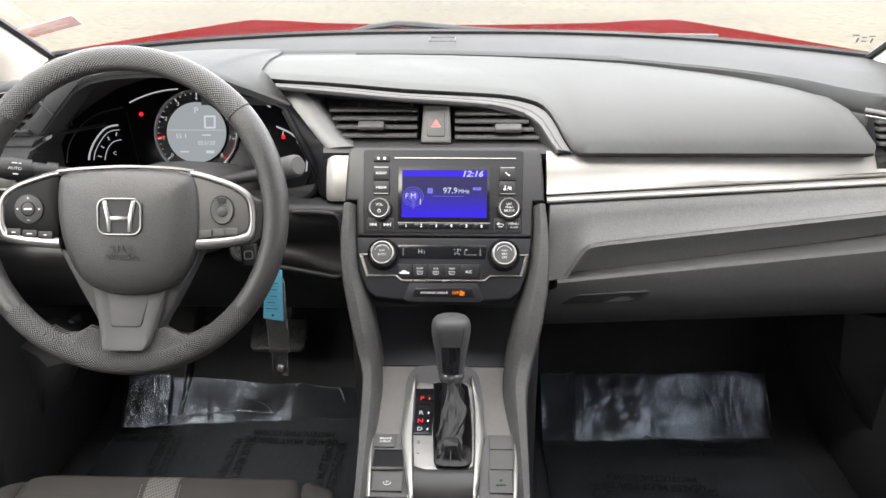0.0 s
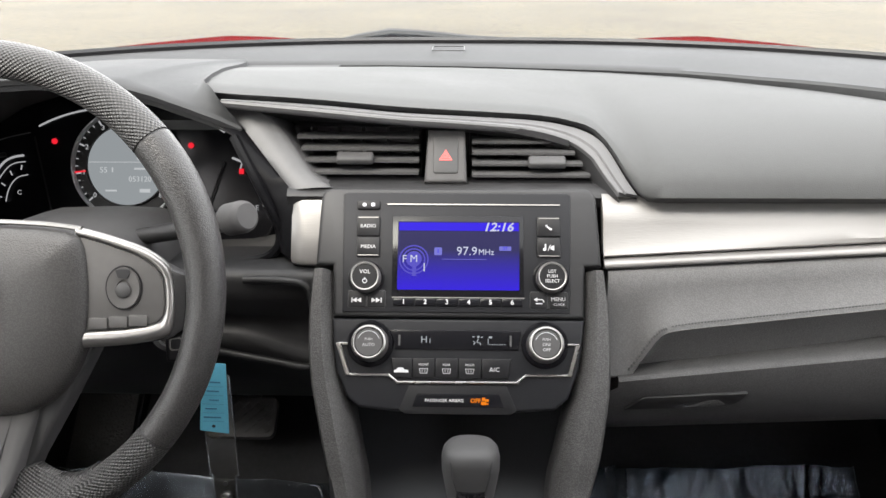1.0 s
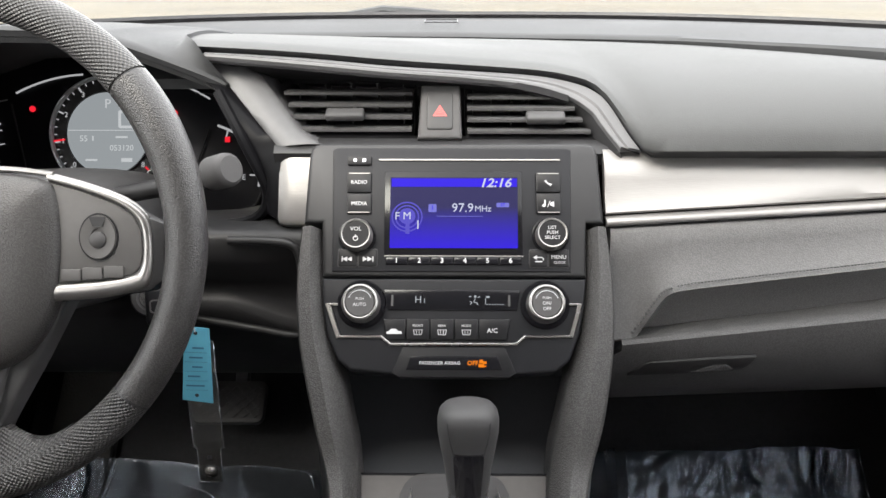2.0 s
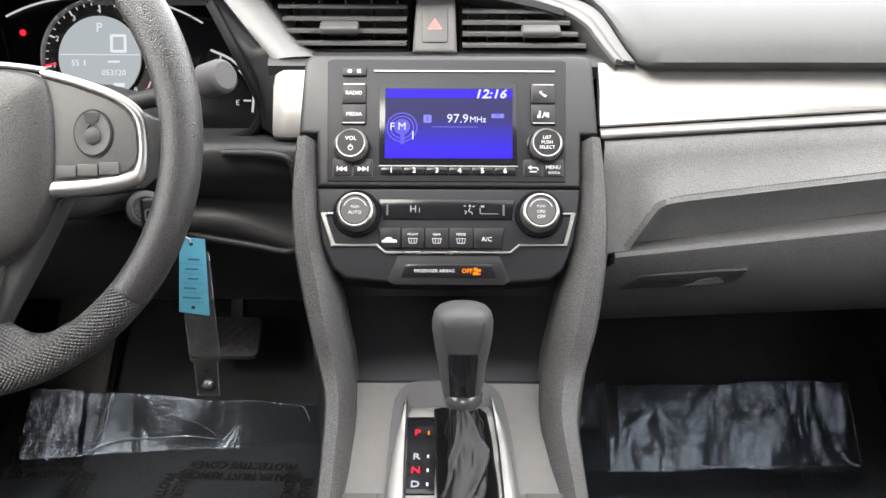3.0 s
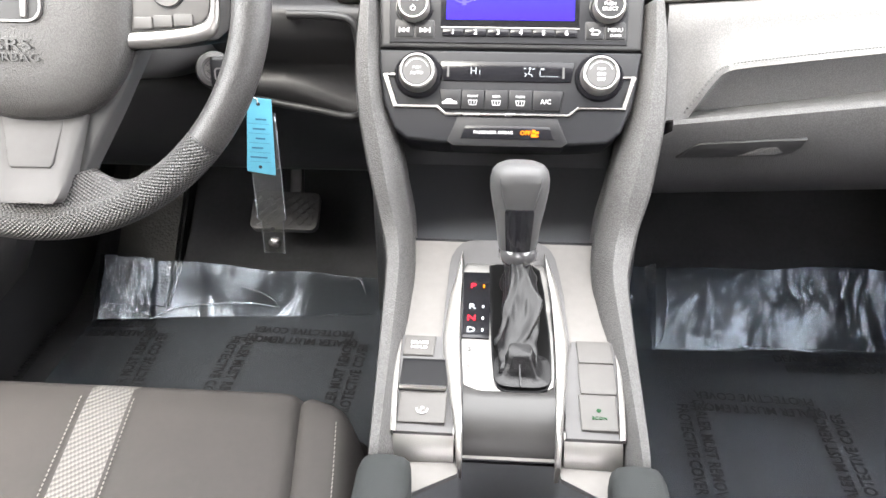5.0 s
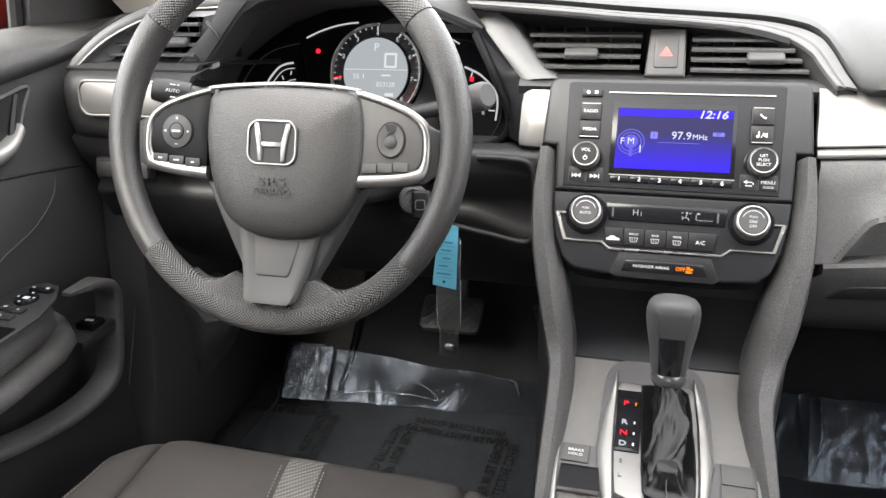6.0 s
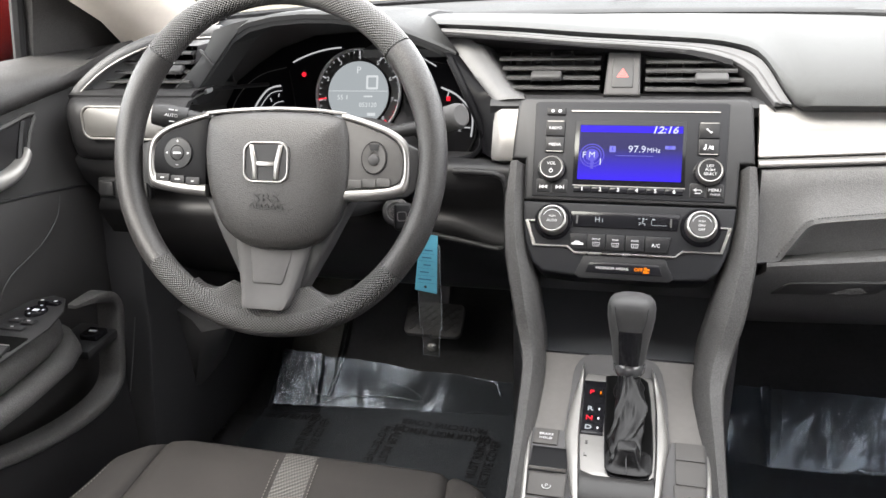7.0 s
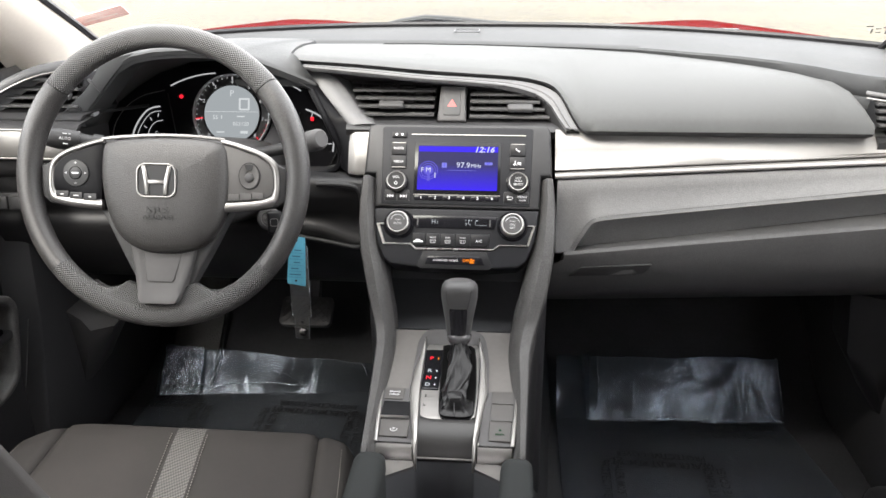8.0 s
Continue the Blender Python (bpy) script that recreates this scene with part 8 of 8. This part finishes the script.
    part("armrest_base", loft(rows), M_ARMREST, t, "grained lip below the armrest", sharp=60)
    return t


dd = door("driver_door", -1, "dark lined driver door with a silver pull handle")
door("passenger_door", 1, "dark lined passenger door")
part("switch_plate", slab(pose(0, 0, 0.7112), [(-0.752, 0.62), (-0.66, 0.62), (-0.664, 0.80), (-0.678, 0.842), (-0.70, 0.872), (-0.722, 0.878), (-0.742, 0.86), (-0.752, 0.81)], 0.0022, 0.0012), M_PANEL, dd, "dark switch plate on the armrest")
for y in (0.742, 0.702):
    # Black slabs on the plate stand in for the shaded switch wells.
    part("switch_well_shade", slab(pose(-0.7, y + 0.014, 0.7133), round_rect(0.064, 0.032, 0.004), 0.0006), M_WELL_SHADE, dd)
    for x in (-0.7155, -0.6845):
        part("window_switch", rbox(pose(x, y - 0.004, 0.7150, 16), 0.0285, 0.016, 0.006, 0.002), M_BLACK, dd)
        part("switch_edge", rbox(pose(x, y + 0.0035, 0.7193, 16), 0.0275, 0.001, 0.001), M_SATIN, dd)
        part("legend", rbox(pose(x, y - 0.005, 0.7181, 16), 0.009, 0.0014, 0.0006), M_WHITE, dd)
for x, y, w in ((-0.7176, 0.8088, 0.017), (-0.6977, 0.8058, 0.017), (-0.7076, 0.790, 0.034)):
    part("switch", rbox(pose(x, y, 0.7138), w, 0.011, 0.005, 0.0015), M_BLACK, dd)
    part("legend", rbox(pose(x, y, 0.7165), 0.004, 0.0016, 0.0004), M_WHITE, dd)
part("mirror_control", turned(pose(-0.7093, 0.8315, 0.7116), [(0, 0.005), (0.009, 0.005), (0.0125, 0.006), (0.0135, 0.004), (0.0135, 0), (0, 0)], 24), M_GLOSS, dd)
part("legend", rbox(pose(-0.7093, 0.8315, 0.7169), 0.008, 0.005, 0.0004), M_TICK, dd)
for i in range(4):
    a = math.pi / 2 * i
    part("legend", rbox(pose(-0.7093 + 0.0108 * math.cos(a), 0.8315 + 0.0108 * math.sin(a), 0.7177), 0.0025, 0.0025, 0.0004), M_TICK, dd)
part("mirror_selector", rbox(pose(-0.7094, 0.855, 0.7138), 0.032, 0.011, 0.008, 0.004), M_GLOSS, dd)
for dx in (-0.01, 0.01):
    part("legend", rbox(pose(-0.7094 + dx, 0.855, 0.718), 0.004, 0.003, 0.0004), M_TICK, dd)
# Door pocket: a bevelled rim round a dark well.
PK = [(0.62, 0.63), (0.655, 0.603), (0.70, 0.581), (0.76, 0.559), (0.82, 0.543), (0.875, 0.536), (0.915, 0.54), (0.938, 0.557), (0.951, 0.595), (0.962, 0.635), (0.966, 0.656), (0.959, 0.671), (0.94, 0.681), (0.915, 0.688), (0.885, 0.694)]
path = spline([(-0.703, y, z) for y, z in PK], 5)
rings = []
for i, p in enumerate(path):
    d = (path[min(i + 1, len(path) - 1)] - path[max(i - 1, 0)]).normalized()
    n_ = Vector((0, d.z, -d.y))
    n_ = n_ * 0.72 * min(1, 0.3 + (len(path) - 1 - i) / 14)
    deep = -0.03 * min(1, 0.3 + (len(path) - 1 - i) / 24)
    rings.append([p + n_ * 0.011 + Vector((deep, 0, 0)), p + n_ * 0.011 + Vector((0.0, 0, 0)), p + n_ * 0.007 + Vector((0.004, 0, 0)), p - n_ * 0.007 + Vector((0.004, 0, 0)), p - n_ * 0.01 + Vector((0.001, 0, 0)), p - n_ * 0.011 + Vector((deep, 0, 0))])
part("pocket_rim", loft(rings), M_ARMREST, dd, "dark moulded rim of the door pocket", sharp=60)
part("pocket_wall", shell([[(-0.704, p.y, p.z - 0.006), (-0.712, p.y, 0.345)] for p in path if p.z < 0.6], (-0.004, 0, 0)), M_BLACK, dd)
part("release_shelf", rbox(pose(-0.737, 0.925, 0.6175), 0.07, 0.075, 0.014, 0.004), M_BLACK, dd)
part("boot_release", rbox(pose(-0.722, 0.928, 0.628), 0.028, 0.026, 0.01, 0.003), M_GLOSS, dd)
part("legend", rbox(pose(-0.722, 0.928, 0.6333), 0.012, 0.004, 0.0006), M_TICK, dd)
# A thin grey bar stands in for the line of light in the gap.
part("door_gap_light", tube([(-0.702, 0.9925, 0.6219), (-0.701, 0.97, 0.573), (-0.701, 0.947, 0.5237)], 0.0009, 6), M_CAP, dd, "thin grey bar for the light in the door gap")

mirror = thing("door_mirror", (-0.98, 1.14, 0.95), "red door mirror outside the driver window", "door mirror")
ms_ = []
for y, sc in ((1.06, 0.82), (1.075, 0.97), (1.10, 1.0), (1.15, 0.95), (1.19, 0.75), (1.21, 0.35)):
    ms_.append([Vector((-1.005 + 0.125 * sc * math.copysign(abs(math.cos(a)) ** 0.6, math.cos(a)), y, 1.035 + 0.082 * sc * math.copysign(abs(math.sin(a)) ** 0.6, math.sin(a)))) for a in [2 * math.pi * i / 32 for i in range(32)]])
part("housing", loft(ms_), M_RED, mirror, "glossy red housing", sharp=60)
part("mirror_glass", slab(axes(Vector((-1.02, 1.058, 1.035)), (1, 0, 0), (0, 0, 1), (0, -1, 0)), round_rect(0.17, 0.115, 0.03, 6), 0.003, 0.001), M_MIRROR, mirror, "mirror glass")
part("foot", rbox(pose(-0.875, 1.13, 0.985), 0.08, 0.06, 0.03, 0.01), M_BLACK, mirror)
